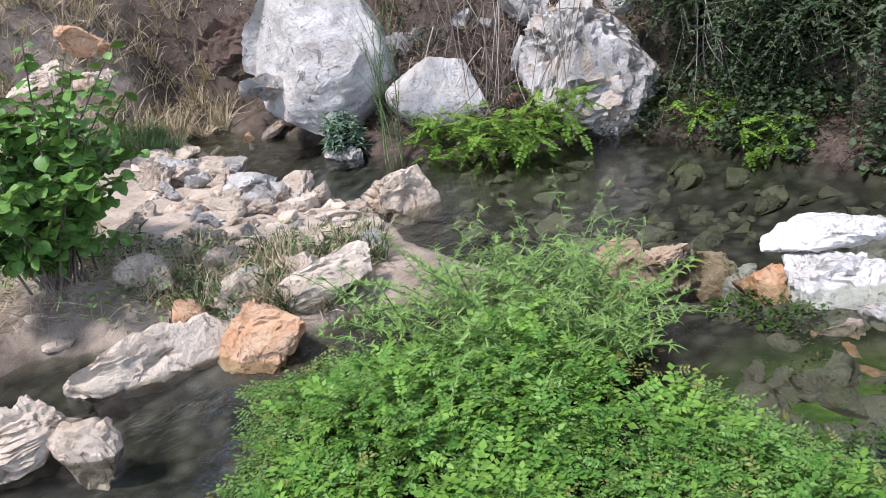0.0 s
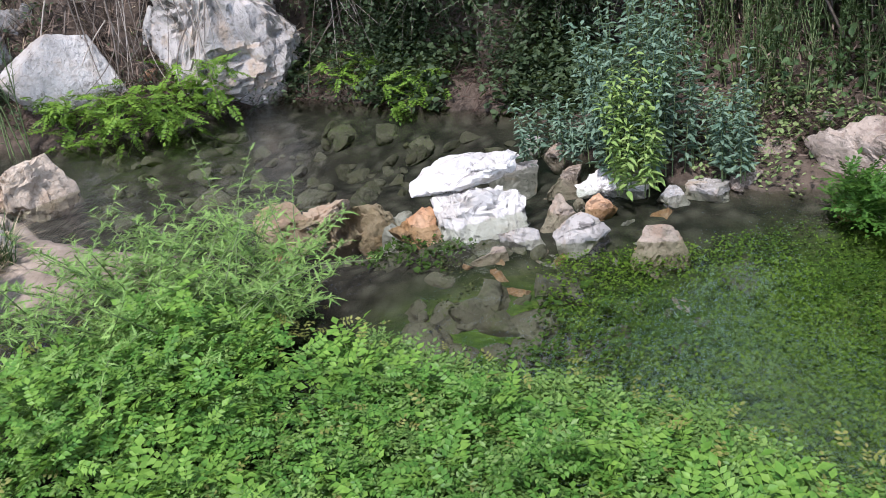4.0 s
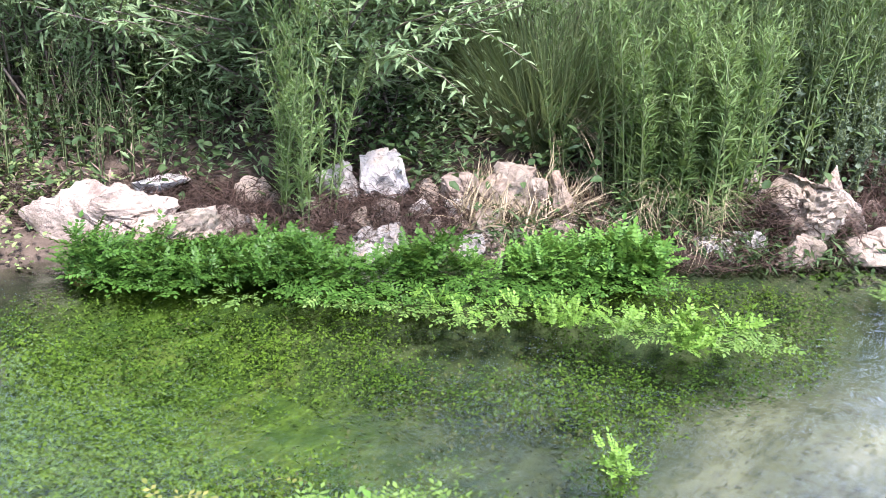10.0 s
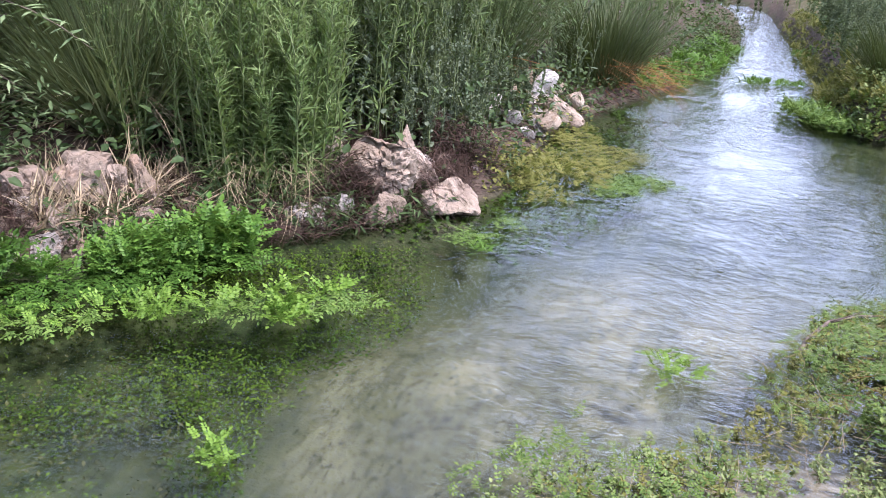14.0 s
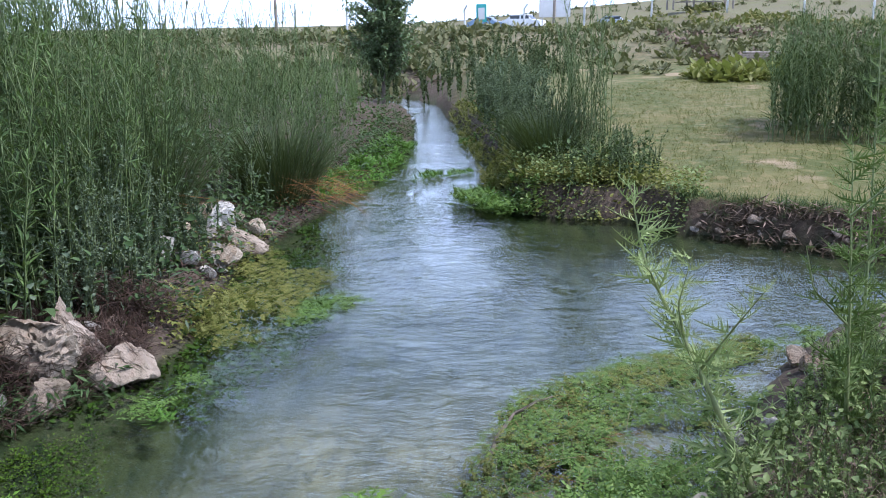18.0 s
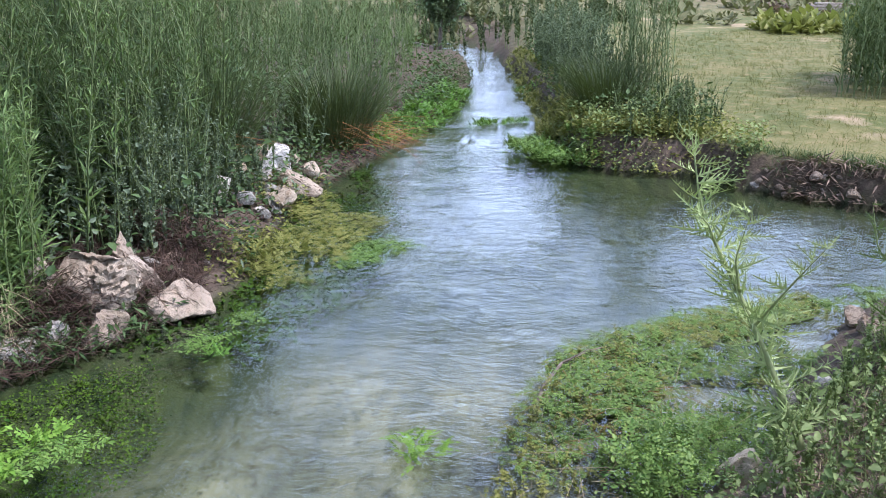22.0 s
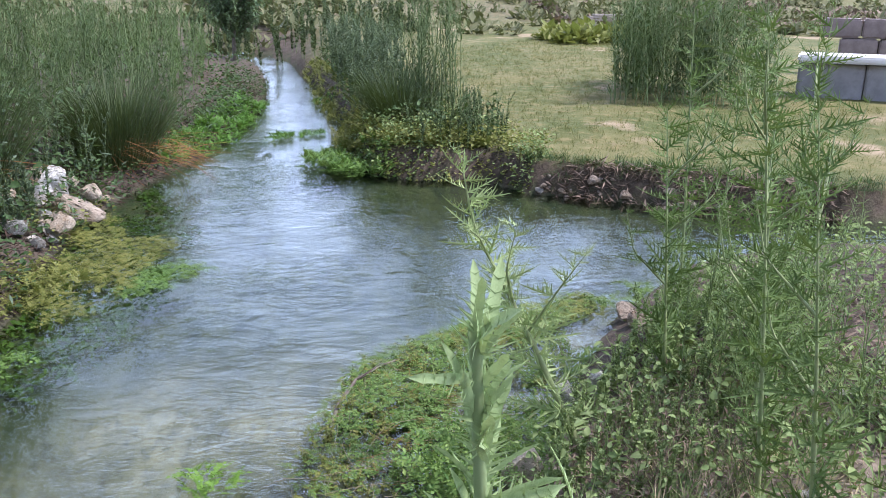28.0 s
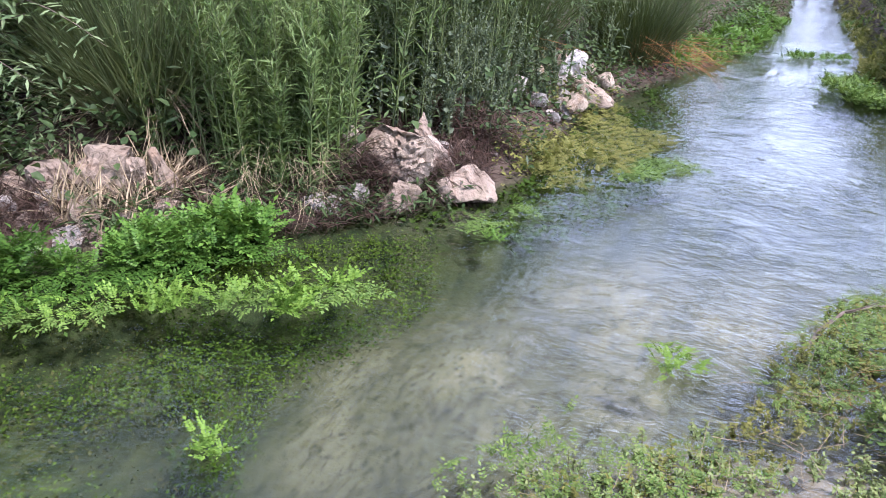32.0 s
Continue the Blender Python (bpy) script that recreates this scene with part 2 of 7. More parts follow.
WEED_DARK = leafy("dark_water_weed", (0.036, 0.084, 0.010), (0.062, 0.125, 0.015), 0.6, 0.15)
WEED_LIGHT = leafy("light_water_weed", (0.075, 0.15, 0.016), (0.13, 0.21, 0.026), 0.6, 0.2)
WEED_VIVID = leafy("vivid_water_weed", (0.115, 0.215, 0.018), (0.18, 0.275, 0.035), 0.6, 0.3)
WEED_OLIVE = leafy("olive_water_weed", (0.035, 0.045, 0.016), (0.11, 0.115, 0.04), 0.6, 0.15)
RUSH = leafy("rush_blade", (0.028, 0.05, 0.018), (0.095, 0.125, 0.05), 0.5, 0.15)
STRAW = leafy("dry_grass", (0.32, 0.255, 0.16), (0.54, 0.45, 0.30), 0.7, 0.2)
DEADROOT = leafy("dead_roots", (0.09, 0.065, 0.05), (0.28, 0.21, 0.16), 0.8, 0.05)
RUSTY = leafy("rusty_dead_blades", (0.22, 0.09, 0.035), (0.36, 0.19, 0.08), 0.8, 0.1)
# dark brown roots, with the shadow between the stones mixed into the colour
ROOTMAT = leafy("shade_dark_root_mat", (0.028, 0.019, 0.015), (0.085, 0.053, 0.040), 0.8, 0.05)
TURF = leafy("meadow_grass", (0.06, 0.085, 0.022), (0.25, 0.225, 0.085), 0.7, 0.2)
FARLEAF = leafy("far_scrub_leaf", (0.095, 0.105, 0.05), (0.18, 0.175, 0.09), 0.7, 0.15)
STEM = plain("green_stem", (0.10, 0.15, 0.05), (0.19, 0.24, 0.10), 40.0, 0.6)
STEM_PALE = plain("pale_thistle_stem", (0.20, 0.26, 0.10), (0.32, 0.36, 0.17), 30.0, 0.6)
BARK = plain("grey_brown_bark", (0.10, 0.08, 0.06), (0.20, 0.17, 0.14), 30.0, 0.9)


def ground_material():
    """One sheet: soil, path dust, turf and stream bed, mixed by where each lies."""
    m, nt = start("ground")
    co = nt.nodes.new("ShaderNodeTexCoord").outputs["Object"]

    def zone(name):
        n = nt.nodes.new("ShaderNodeAttribute")
        n.attribute_name = name
        return n.outputs["Fac"]

    big, mid, fine = noise_fac(nt, co, 0.9, 6, 0.6), noise_fac(nt, co, 5.0, 6, 0.65), noise_fac(nt, co, 28.0, 6, 0.7)
    soil = mixcol(nt, ramp(nt, mid, 0.35, 0.65), (0.036, 0.027, 0.02), (0.105, 0.08, 0.06))
    soil = mixcol(nt, ramp(nt, fine, 0.5, 0.7, 0.0, 0.6), soil, (0.16, 0.125, 0.095))
    path = mixcol(nt, ramp(nt, mid, 0.38, 0.62), (0.32, 0.262, 0.20), (0.48, 0.40, 0.315))
    path = mixcol(nt, ramp(nt, fine, 0.52, 0.68, 0.0, 0.6), path, (0.26, 0.20, 0.15))
    turf = mixcol(nt, ramp(nt, big, 0.40, 0.60), (0.08, 0.098, 0.03), (0.145, 0.138, 0.055))
    turf = mixcol(nt, ramp(nt, mid, 0.50, 0.66, 0.0, 0.6), turf, (0.25, 0.20, 0.10))
    turf = mixcol(nt, ramp(nt, noise_fac(nt, co, 0.55, 3, 0.5), 0.62, 0.68), turf, (0.30, 0.235, 0.15))
    scrub = mixcol(nt, ramp(nt, mid, 0.4, 0.6), (0.10, 0.10, 0.05), (0.18, 0.15, 0.09))
    scrub = mixcol(nt, ramp(nt, noise_fac(nt, co, 0.12, 6, 0.7), 0.45, 0.6), scrub, (0.14, 0.14, 0.06))
    flow = coords(nt, "Object", (2.6, 0.9, 1.0))
    streak = noise_fac(nt, flow, 3.0, 6, 0.65, 0.25)
    stones = nt.nodes.new("ShaderNodeTexVoronoi")
    stones.inputs["Scale"].default_value = 7.0
    nt.links.new(co, stones.inputs["Vector"])
    # pool bed nearly black, which adds to the dark cliff reflection above it
    bed = mixcol(nt, ramp(nt, mid, 0.38, 0.62), (0.011, 0.0105, 0.008), (0.042, 0.038, 0.028))
    bed = mixcol(nt, ramp(nt, stones.outputs["Distance"], 0.1, 0.5), mixcol(nt, 0.5, bed, (0.13, 0.12, 0.095)), bed)
    cloudy = noise_fac(nt, coords(nt, "Object", (1.6, 0.9, 1.0)), 1.7, 3, 0.5, 0.4)
    weed = mixcol(nt, ramp(nt, streak, 0.36, 0.64), (0.03, 0.068, 0.008), (0.10, 0.165, 0.018))
    weed = mixcol(nt, ramp(nt, cloudy, 0.48, 0.64, 0.0, 0.6), weed, (0.135, 0.165, 0.038))
    weed = mixcol(nt, ramp(nt, noise_fac(nt, flow, 11.0, 5, 0.68, 0.7), 0.46, 0.58, 0.0, 0.75), weed, (0.025, 0.058, 0.009))
    olive = mixcol(nt, ramp(nt, streak, 0.36, 0.64), (0.018, 0.032, 0.014), (0.06, 0.075, 0.03))
    sand = mixcol(nt, ramp(nt, cloudy, 0.38, 0.62), (0.115, 0.122, 0.078), (0.225, 0.222, 0.148))
    sand = mixcol(nt, ramp(nt, noise_fac(nt, flow, 6.0, 6, 0.65, 0.4), 0.46, 0.66, 0.0, 0.65), sand, (0.04, 0.046, 0.03))
    sand = mixcol(nt, ramp(nt, noise_fac(nt, flow, 19.0, 5, 0.7, 0.8), 0.54, 0.62, 0.0, 0.75), sand, (0.03, 0.036, 0.022))
    pale = mixcol(nt, ramp(nt, mid, 0.4, 0.6), (0.20, 0.17, 0.13), (0.46, 0.39, 0.31))
    c = mixcol(nt, zone("path"), soil, path)
    c = mixcol(nt, zone("turf"), c, turf)
    c = mixcol(nt, zone("far"), c, scrub)
    wet = mixcol(nt, zone("weed"), bed, weed)
    wet = mixcol(nt, zone("olive"), wet, olive)
    wet = mixcol(nt, zone("sand"), wet, sand)
    wet = mixcol(nt, zone("pale"), wet, pale)
    c = mixcol(nt, zone("bed"), c, wet)
    nrm = bumped(nt, mid, 0.7, 0.06)
    nrm = bumped(nt, fine, 0.7, 0.015, nrm)
    finish(nt, c, 0.92, nrm, spec=0.2)
    return m


def water_material():
    """Clear running water: the bed shows through, the sky and the banks mirror at a low angle, broken up by ripples."""
    m, nt = start("stream_water")

    def scaled(a, b):
        n = nt.nodes.new("ShaderNodeMath")
        n.operation = "MULTIPLY"
        nt.links.new(a, n.inputs[0])
        if isinstance(b, float):
            n.inputs[1].default_value = b
        else:
            nt.links.new(b, n.inputs[1])
        return n.outputs[0]

    co = coords(nt)
    gust = ramp(nt, noise_fac(nt, co, 0.8, 3, 0.6, 0.5), 0.38, 0.62, 0.35, 1.0)
    long_co = coords(nt, "Object", (1.0, 1.7, 1.0))
    swell = noise_fac(nt, co, 2.6, 2, 0.5, 0.6)
    ripple = scaled(noise_fac(nt, long_co, 8.5, 3, 0.6, 0.9), gust)
    fine = scaled(noise_fac(nt, long_co, 27.0, 2, 0.6, 0.5), gust)
    nrm = bumped(nt, swell, 1.0, 0.016)
    nrm = bumped(nt, ripple, 1.0, 0.0115, nrm)
    nrm = bumped(nt, fine, 1.0, 0.0022, nrm)
    fr = node(nt, "ShaderNodeFresnel", IOR=1.46)
    nt.links.new(nrm, fr.inputs["Normal"])
    clear = nt.nodes.new("ShaderNodeBsdfTransparent")
    clear.inputs["Color"].default_value = (0.88, 0.93, 0.89, 1)
    gloss = node(nt, "ShaderNodeBsdfGlossy", Roughness=0.02)
    gloss.inputs["Color"].default_value = (0.96, 0.98, 1.0, 1)
    nt.links.new(nrm, gloss.inputs["Normal"])
    mx = nt.nodes.new("ShaderNodeMixShader")
    nt.links.new(fr.outputs[0], mx.inputs[0])
    nt.links.new(clear.outputs[0], mx.inputs[1])
    nt.links.new(gloss.outputs[0], mx.inputs[2])
    o = nt.nodes.new("ShaderNodeOutputMaterial")
    nt.links.new(mx.outputs[0], o.inputs[0])
    return m


GROUND, WATER = ground_material(), water_material()

# ---- plan of the stream ----
FAR_SHORE = [(-7.6, -8.6), (-7.3, -6.9), (-6.7, -5.8), (-6.6, -4.6), (-6.8, -3.8), (-7.3, -3.35), (-7.8, -3.1), (-7.3, -2.1),
             (-6.9, -1.4), (-6.5, -0.5), (-5.8, -0.35), (-5.0, 0.1), (-4.75, 0.65), (-4.6, 1.15), (-4.3, 1.7), (-3.8, 2.3),
             (-3.3, 2.95), (-2.9, 3.6), (-2.45, 3.85), (-2.2, 4.3), (-1.9, 4.6), (-1.7, 4.9), (-1.6, 5.4), (-1.7, 6.2),
             (-1.65, 7.4), (-1.5, 8.6), (-1.25, 9.5), (-0.95, 10.6), (-0.7, 12.2), (-0.5, 14.6), (-0.55, 18.0), (-0.9, 22.0), (-3.0, 27.0)]
NEAR_SHORE = [(-2.0, 28.0), (-0.15, 22.5), (0.1, 19.5), (0.65, 15.0), (0.85, 12.0), (0.75, 10.0), (1.0, 9.1), (1.5, 8.85), (2.1, 8.75),
              (2.45, 8.15), (3.0, 7.9), (3.6, 7.45), (4.6, 7.0), (5.8, 6.5), (5.8, 5.8), (4.2, 6.05), (3.0, 5.8), (2.2, 5.0), (1.75, 4.3),
              (1.4, 3.7), (0.95, 3.1), (0.35, 2.5), (-0.35, 2.0), (-0.9, 1.3), (-1.2, 0.5), (-1.35, -0.8), (-1.3, -2.2), (-1.3, -3.3),
              (-1.5, -4.4), (-2.3, -4.9), (-2.75, -4.2), (-3.0, -3.4), (-3.6, -3.2), (-3.9, -2.4), (-4.2, -2.3), (-4.35, -3.0),
              (-4.6, -3.6), (-5.1, -4.2), (-5.25, -5.2), (-5.7, -6.3), (-6.6, -7.7), (-7.1, -8.7)]
CLIFF_FOOT = [(-9.5, 1.6), (-7.4, 0.0), (-7.1, -0.7), (-7.4, -1.5), (-7.8, -2.2), (-8.1, -2.9), (-7.6, -3.5), (-7.1, -4.1), (-6.95, -5.0),
              (-7.2, -5.9), (-7.8, -6.9), (-8.0, -8.4), (-7.4, -9.0), (-6.2, -9.0), (-5.2, -9.3), (-3.5, -9.4), (-2.0, -9.8), (3.0, -11.0)]
WATER_OUTLINE = np.array(FAR_SHORE + NEAR_SHORE)
CLIFF_OUTLINE = np.array(CLIFF_FOOT + [(60.0, -60.0), (-60.0, -60.0), (-60.0, 40.0), (-14.0, 6.0)])


def signed(poly, x, y):
    """Distance to the outline, positive inside it."""
    best = np.full(x.shape, 1e9)
    inside = np.zeros(x.shape, bool)
    for (ax, ay), (bx, by) in zip(poly, np.roll(poly, -1, axis=0)):
        ex, ey = bx - ax, by - ay
        u = np.clip(((x - ax) * ex + (y - ay) * ey) / (ex * ex + ey * ey), 0, 1)
        best = np.minimum(best, np.hypot(x - ax - u * ex, y - ay - u * ey))
        if ey:
            inside ^= ((ay > y) != (by > y)) & (x < ax + (y - ay) * ex / ey)
    return np.where(inside, best, -best)


def smooth(a, b, v):
    u = np.clip((v - a) / (b - a), 0, 1)
    return u * u * (3 - 2 * u)


def waves(x, y, k, seed):
    """Cheap smooth unevenness from a few crossed waves."""
    r = np.random.RandomState(seed)
    out = np.zeros(x.shape)
    for _ in range(7):
        a, f, p = r.uniform(0, 6.28), k * r.uniform(0.6, 1.9), r.uniform(0, 6.28)
        out += np.sin((x * np.cos(a) + y * np.sin(a)) * f + p + 1.3 * np.sin((x * np.sin(a) - y * np.cos(a)) * f * 0.7 + p))
    return out / 7


def land(x, y):
    """Height of the ground and its zones."""
    x, y = np.asarray(x, float), np.asarray(y, float)
    s = signed(WATER_OUTLINE, x, y)
    d = np.maximum(-s, 0)
    depth = 0.05 + 0.24 * smooth(0.0, 0.9, s) + 0.06 * smooth(-3.0, -6.0, x)
    depth = depth * (1 + 0.25 * waves(x, y, 3.0, 3))
    shelf = smooth(0.9, 0.1, np.hypot((x - 0.9) / 1.1, (y - 3.9) / 1.0))
    depth = depth * (1 - 0.8 * shelf)
    weir = np.exp(-((x + 4.35 + 0.25 * y) / 0.55) ** 2 - ((y + 0.7) / 1.3) ** 2)
    depth = depth * (1 - 0.84 * weir)
    right = smooth(-0.5, 1.5, x) * smooth(5.5, 7.5, y)
    left = smooth(-0.2, -1.6, x) * smooth(-0.5, 1.0, y)
    near = np.clip(1 - right - left, 0, 1)
    h_right = 0.30 * smooth(0.0, 0.14, d) + 0.06 * smooth(0.2, 1.5, d) + 0.016 * np.maximum(y - 8, 0) * smooth(60, 20, y)
    h_left = 0.10 * smooth(0.0, 0.3, d) + 0.26 * smooth(0.3, 1.6, d) + 0.30 * np.maximum(d - 1.2, 0) * smooth(6.0, 2.0, y) * smooth(9, 4, d)
    h_near = 0.10 * smooth(0.0, 0.3, d) + 0.13 * np.minimum(d, 3.0)
    h = right * h_right + left * h_left + near * h_near
    c = signed(CLIFF_OUTLINE, x, y)
    rough = 0.40 * waves(x, y, 2.3, 5) + 0.25 * waves(x, y, 6.0, 6) + 0.10 * waves(x, y, 14.0, 7)
    cliff = smooth(0.0, 1.0, c + rough * smooth(0, 0.4, c)) * 1.25 + 0.55 * np.maximum(c - 0.6, 0) * smooth(9, 3, c) + 0.03 * np.maximum(c, 0) + 1.3 * np.maximum(c - 1.7, 0) * smooth(14, 4, c)
    h = h + np.maximum(cliff, 0) * smooth(6.0, 1.0, y)
    dist = np.hypot(x, y)
    bank = 1.05 * smooth(25.0, 41.0, y - 0.25 * x) * smooth(0.0, 12.0, y)
    hill = 14.0 * smooth(110.0, 420.0, y + 0.3 * x) * smooth(-60.0, 190.0, x) + 3.0 * smooth(250, 900, dist)
    knoll = 1.35 * np.exp(-((x - 16.9) / 4.8) ** 2 - ((y - 58.0) / 9.0) ** 2)
    h = h + bank + knoll + hill * (1 + 0.15 * waves(x, y, 0.02, 8))
    h = h + 0.035 * waves(x, y, 4.0, 1) * smooth(0.1, 0.8, d) + 0.02 * waves(x, y, 11.0, 2) * smooth(0.05, 0.4, d) * smooth(40, 10, dist)
    trod = smooth(1.6, 0.5, np.hypot((x + 4.2) / 1.5, (y + 5.2) / 2.3)) * smooth(0.25, -0.1, c)
    h = h + trod * (0.03 * waves(x, y, 7.0, 17) + 0.03 * waves(x, y, 19.0, 18)) * smooth(0.05, 0.4, d)
    h = np.where(s > 0, -depth, np.maximum(h + 0.012, 0.012))
    silt = -1.75 + 0.33 * np.abs(y - 2.8) + 0.45 * waves(x, y, 2.0, 9)
    zones = {
        "bed": smooth(0.03, -0.015, h),
        "weed": smooth(-4.4, -3.6, x + 0.25 * y) * (1 - smooth(-0.35, 0.45, x - silt)) * smooth(-1.6, -0.8, y),
        "olive": smooth(0.8, 2.1, y + 0.3 * (x + 2)) * smooth(0.9, 1.8, y),
        "sand": smooth(-0.35, 0.45, x - silt) * smooth(0.9, 1.8, y) * smooth(5.8, 4.3, y + 0.35 * waves(x, y, 2.2, 10)),
        "pale": 0.8 * smooth(1.0, 0.3, np.hypot((x - 0.25) / 0.62, (y - 2.75) / 0.6)),
        "path": smooth(1.6, 0.5, np.hypot((x + 4.2) / 1.55, (y + 5.2) / 2.3)) * smooth(0.25, -0.1, c) + 0.7 * smooth(1.5, 0.6, np.hypot((x + 5.2) / 2.0, (y + 8.8) / 1.4)) + 0.55 * smooth(1.4, 0.5, np.hypot(x - 1.6, y - 2.6)),
        "turf": right * smooth(0.1, 0.3, d),
        "far": smooth(26, 34, dist),
    }
    return h, zones


def height(x, y):
    return float(land(np.array([x]), np.array([y]))[0][0])


def spread(lo, hi, step, out):
    """Even steps from lo to hi, then ever wider ones out to the horizon."""
    mid = list(np.arange(lo, hi, step))
    up, s = [hi], step
    while up[-1] < out:
        s *= 1.17
        up.append(up[-1] + s)
    down, s = [lo], step
    while down[-1] > -out:
        s *= 1.17
        down.append(down[-1] - s)
    return np.array(down[:0:-1] + mid + up)


def mesh_of(name, verts, faces, material, smooth_shade=True):
    """A mesh from arrays; every face has the same number of corners."""
    me = bpy.data.meshes.new(name)
    verts, faces = np.asarray(verts, np.float32), np.asarray(faces, np.int32)
    k = faces.shape[1]
    me.vertices.add(len(verts))
    me.vertices.foreach_set("co", verts.ravel())
    me.loops.add(faces.size)
    me.loops.foreach_set("vertex_index", faces.ravel())
    me.polygons.add(len(faces))
    me.polygons.foreach_set("loop_start", np.arange(0, faces.size, k, dtype=np.int32))
    me.polygons.foreach_set("loop_total", np.full(len(faces), k, np.int32))
    me.polygons.foreach_set("use_smooth", np.full(len(faces), smooth_shade))
    me.materials.append(material)
    me.update(calc_edges=True)
    return me


def grid_faces(nx, ny):
    i = np.arange(ny - 1)[:, None] * nx + np.arange(nx - 1)[None, :]
    i = i.ravel()
    return np.stack([i, i + 1, i + nx + 1, i + nx], 1)


gx, gy = spread(-9.8, 4.6, 0.085, 2200.0), spread(-9.8, 13.0, 0.085, 2200.0)
GX, GY = np.meshgrid(gx, gy)
GH, ZONES = land(GX.ravel(), GY.ravel())
gmesh = mesh_of("ground", np.stack([GX.ravel(), GY.ravel(), GH], 1), grid_faces(len(gx), len(gy)), GROUND)
for zname, zval in ZONES.items():
    gmesh.attributes.new(zname, "FLOAT", "POINT").data.foreach_set("value", zval.astype(np.float32))
tagged(new("ground", gmesh), "earth banks, dry meadow, scrub hillside and pebbly stream bed", "ground", kind="structure")

wx, wy = np.arange(-10, 7, 0.11), np.concatenate([np.arange(-10, 9, 0.11), np.arange(9, 29, 0.18)])
WX, WY = (a.ravel() for a in np.meshgrid(wx, wy))
calm = 0.35 + 0.65 * smooth(-0.3, 0.4, waves(WX, WY, 1.3, 15))
WZ = (0.0050 * waves(WX * 0.7, WY, 5.0, 12) + 0.0065 * waves(WX, WY, 2.8, 13)) * calm * (0.5 + 0.5 * smooth(-2.0, 1.0, WY))
tagged(new("water", mesh_of("water", np.stack([WX, WY, WZ], 1), grid_faces(len(wx), len(wy)), WATER)),
       "clear shallow stream water flowing over weed and sand", "water", kind="structure")


# ---- building kit ----
def part(name, data, parent, label=""):
    ob = new(name, data)
    ob.parent = parent
    if label:
        ob["label"] = label
    return ob


def bm_mesh(name, bm, material, smooth_shade=False):
    me = bpy.data.meshes.new(name)
    bm.to_mesh(me)
    bm.free()
    me.materials.append(material)
    if smooth_shade:
        me.polygons.foreach_set("use_smooth", np.ones(len(me.polygons), bool))
    return me


def icosphere(level):
    bm = bmesh.new()
    bmesh.ops.create_icosphere(bm, subdivisions=level, radius=1.0)
    v = np.array([w.co[:] for w in bm.verts])
    f = np.array([[w.index for w in face.verts] for face in bm.faces])
    bm.free()
    return v, f


SPHERES = {k: icosphere(k) for k in (3, 4, 5, 6)}


def vnoise(p, seed):
    """Smooth noise from -1 to 1 at many points at once."""
    i = np.floor(p).astype(np.int64)
    f = p - i
    u = f * f * (3 - 2 * f)

    def corner(dx, dy, dz):
        h = (i[:, 0] + dx) * 374761393 + (i[:, 1] + dy) * 668265263 + (i[:, 2] + dz) * 1103515245 + seed * 12345
        h = ((h ^ (h >> 13)) & 0x7FFFFFFF) * 1274126177
        return (((h ^ (h >> 16)) & 0xFFFF) / 32767.5) - 1

    out = np.zeros(len(p))
    for dx in (0, 1):
        for dy in (0, 1):
            for dz in (0, 1):
                w = (u[:, 0] if dx else 1 - u[:, 0]) * (u[:, 1] if dy else 1 - u[:, 1]) * (u[:, 2] if dz else 1 - u[:, 2])
                out += w * corner(dx, dy, dz)
    return out


def rock_shape(seed, size, cuts, level, rough=1.0):
    """A block: a boxy ball split by planes, its edges chipped, then pitted at several scales. size: its metres."""
    v, f = SPHERES[level]
    r = np.random.RandomState(seed)
    v = np.sign(v) * np.abs(v) ** 0.66
    for _ in range(cuts * 2 + 2):
        n = r.normal(size=3)
        n /= np.linalg.norm(n)
        over = np.maximum(v @ n - r.uniform(0.34, 0.7), 0)
        v = v - 0.97 * over[:, None] * n
    for _ in range(22):
        n = r.normal(size=3)
        n /= np.linalg.norm(n)
        side = v @ n
        over = np.maximum(side - side.max() + r.uniform(0.03, 0.15), 0)
        v = v - 0.93 * over[:, None] * n
    form = np.array(size) / max(size)
    v = v * form
    n = v / form ** 2
    n /= np.linalg.norm(n, axis=1)[:, None]
    q = v + r.uniform(-50, 50, 3) + 0.12 * np.stack([vnoise(v * 2.5, seed + k) for k in (1, 2, 3)], 1)
    amp = 0.10 * vnoise(q * 1.7, seed)
    for k, (freq, a) in enumerate(((3.1, 0.085), (6.7, 0.09), (13.0, 0.08), (27.0, 0.045))[:2 if level < 4 else 3 if level < 5 else 4]):
        amp -= a * np.abs(vnoise(q * freq, seed + 11 * k))
    pits = vnoise(q * 9.0, seed + 5)
    amp -= 0.10 * smooth(0.3, 0.6, pits) * min(rough, 1.0)
    v = v + n * rough * float(np.prod(form)) ** 0.4 * amp[:, None]
    lo, hi = v.min(0), v.max(0)
    return (v - (lo + hi) / 2) / (hi - lo) * np.array(size), f


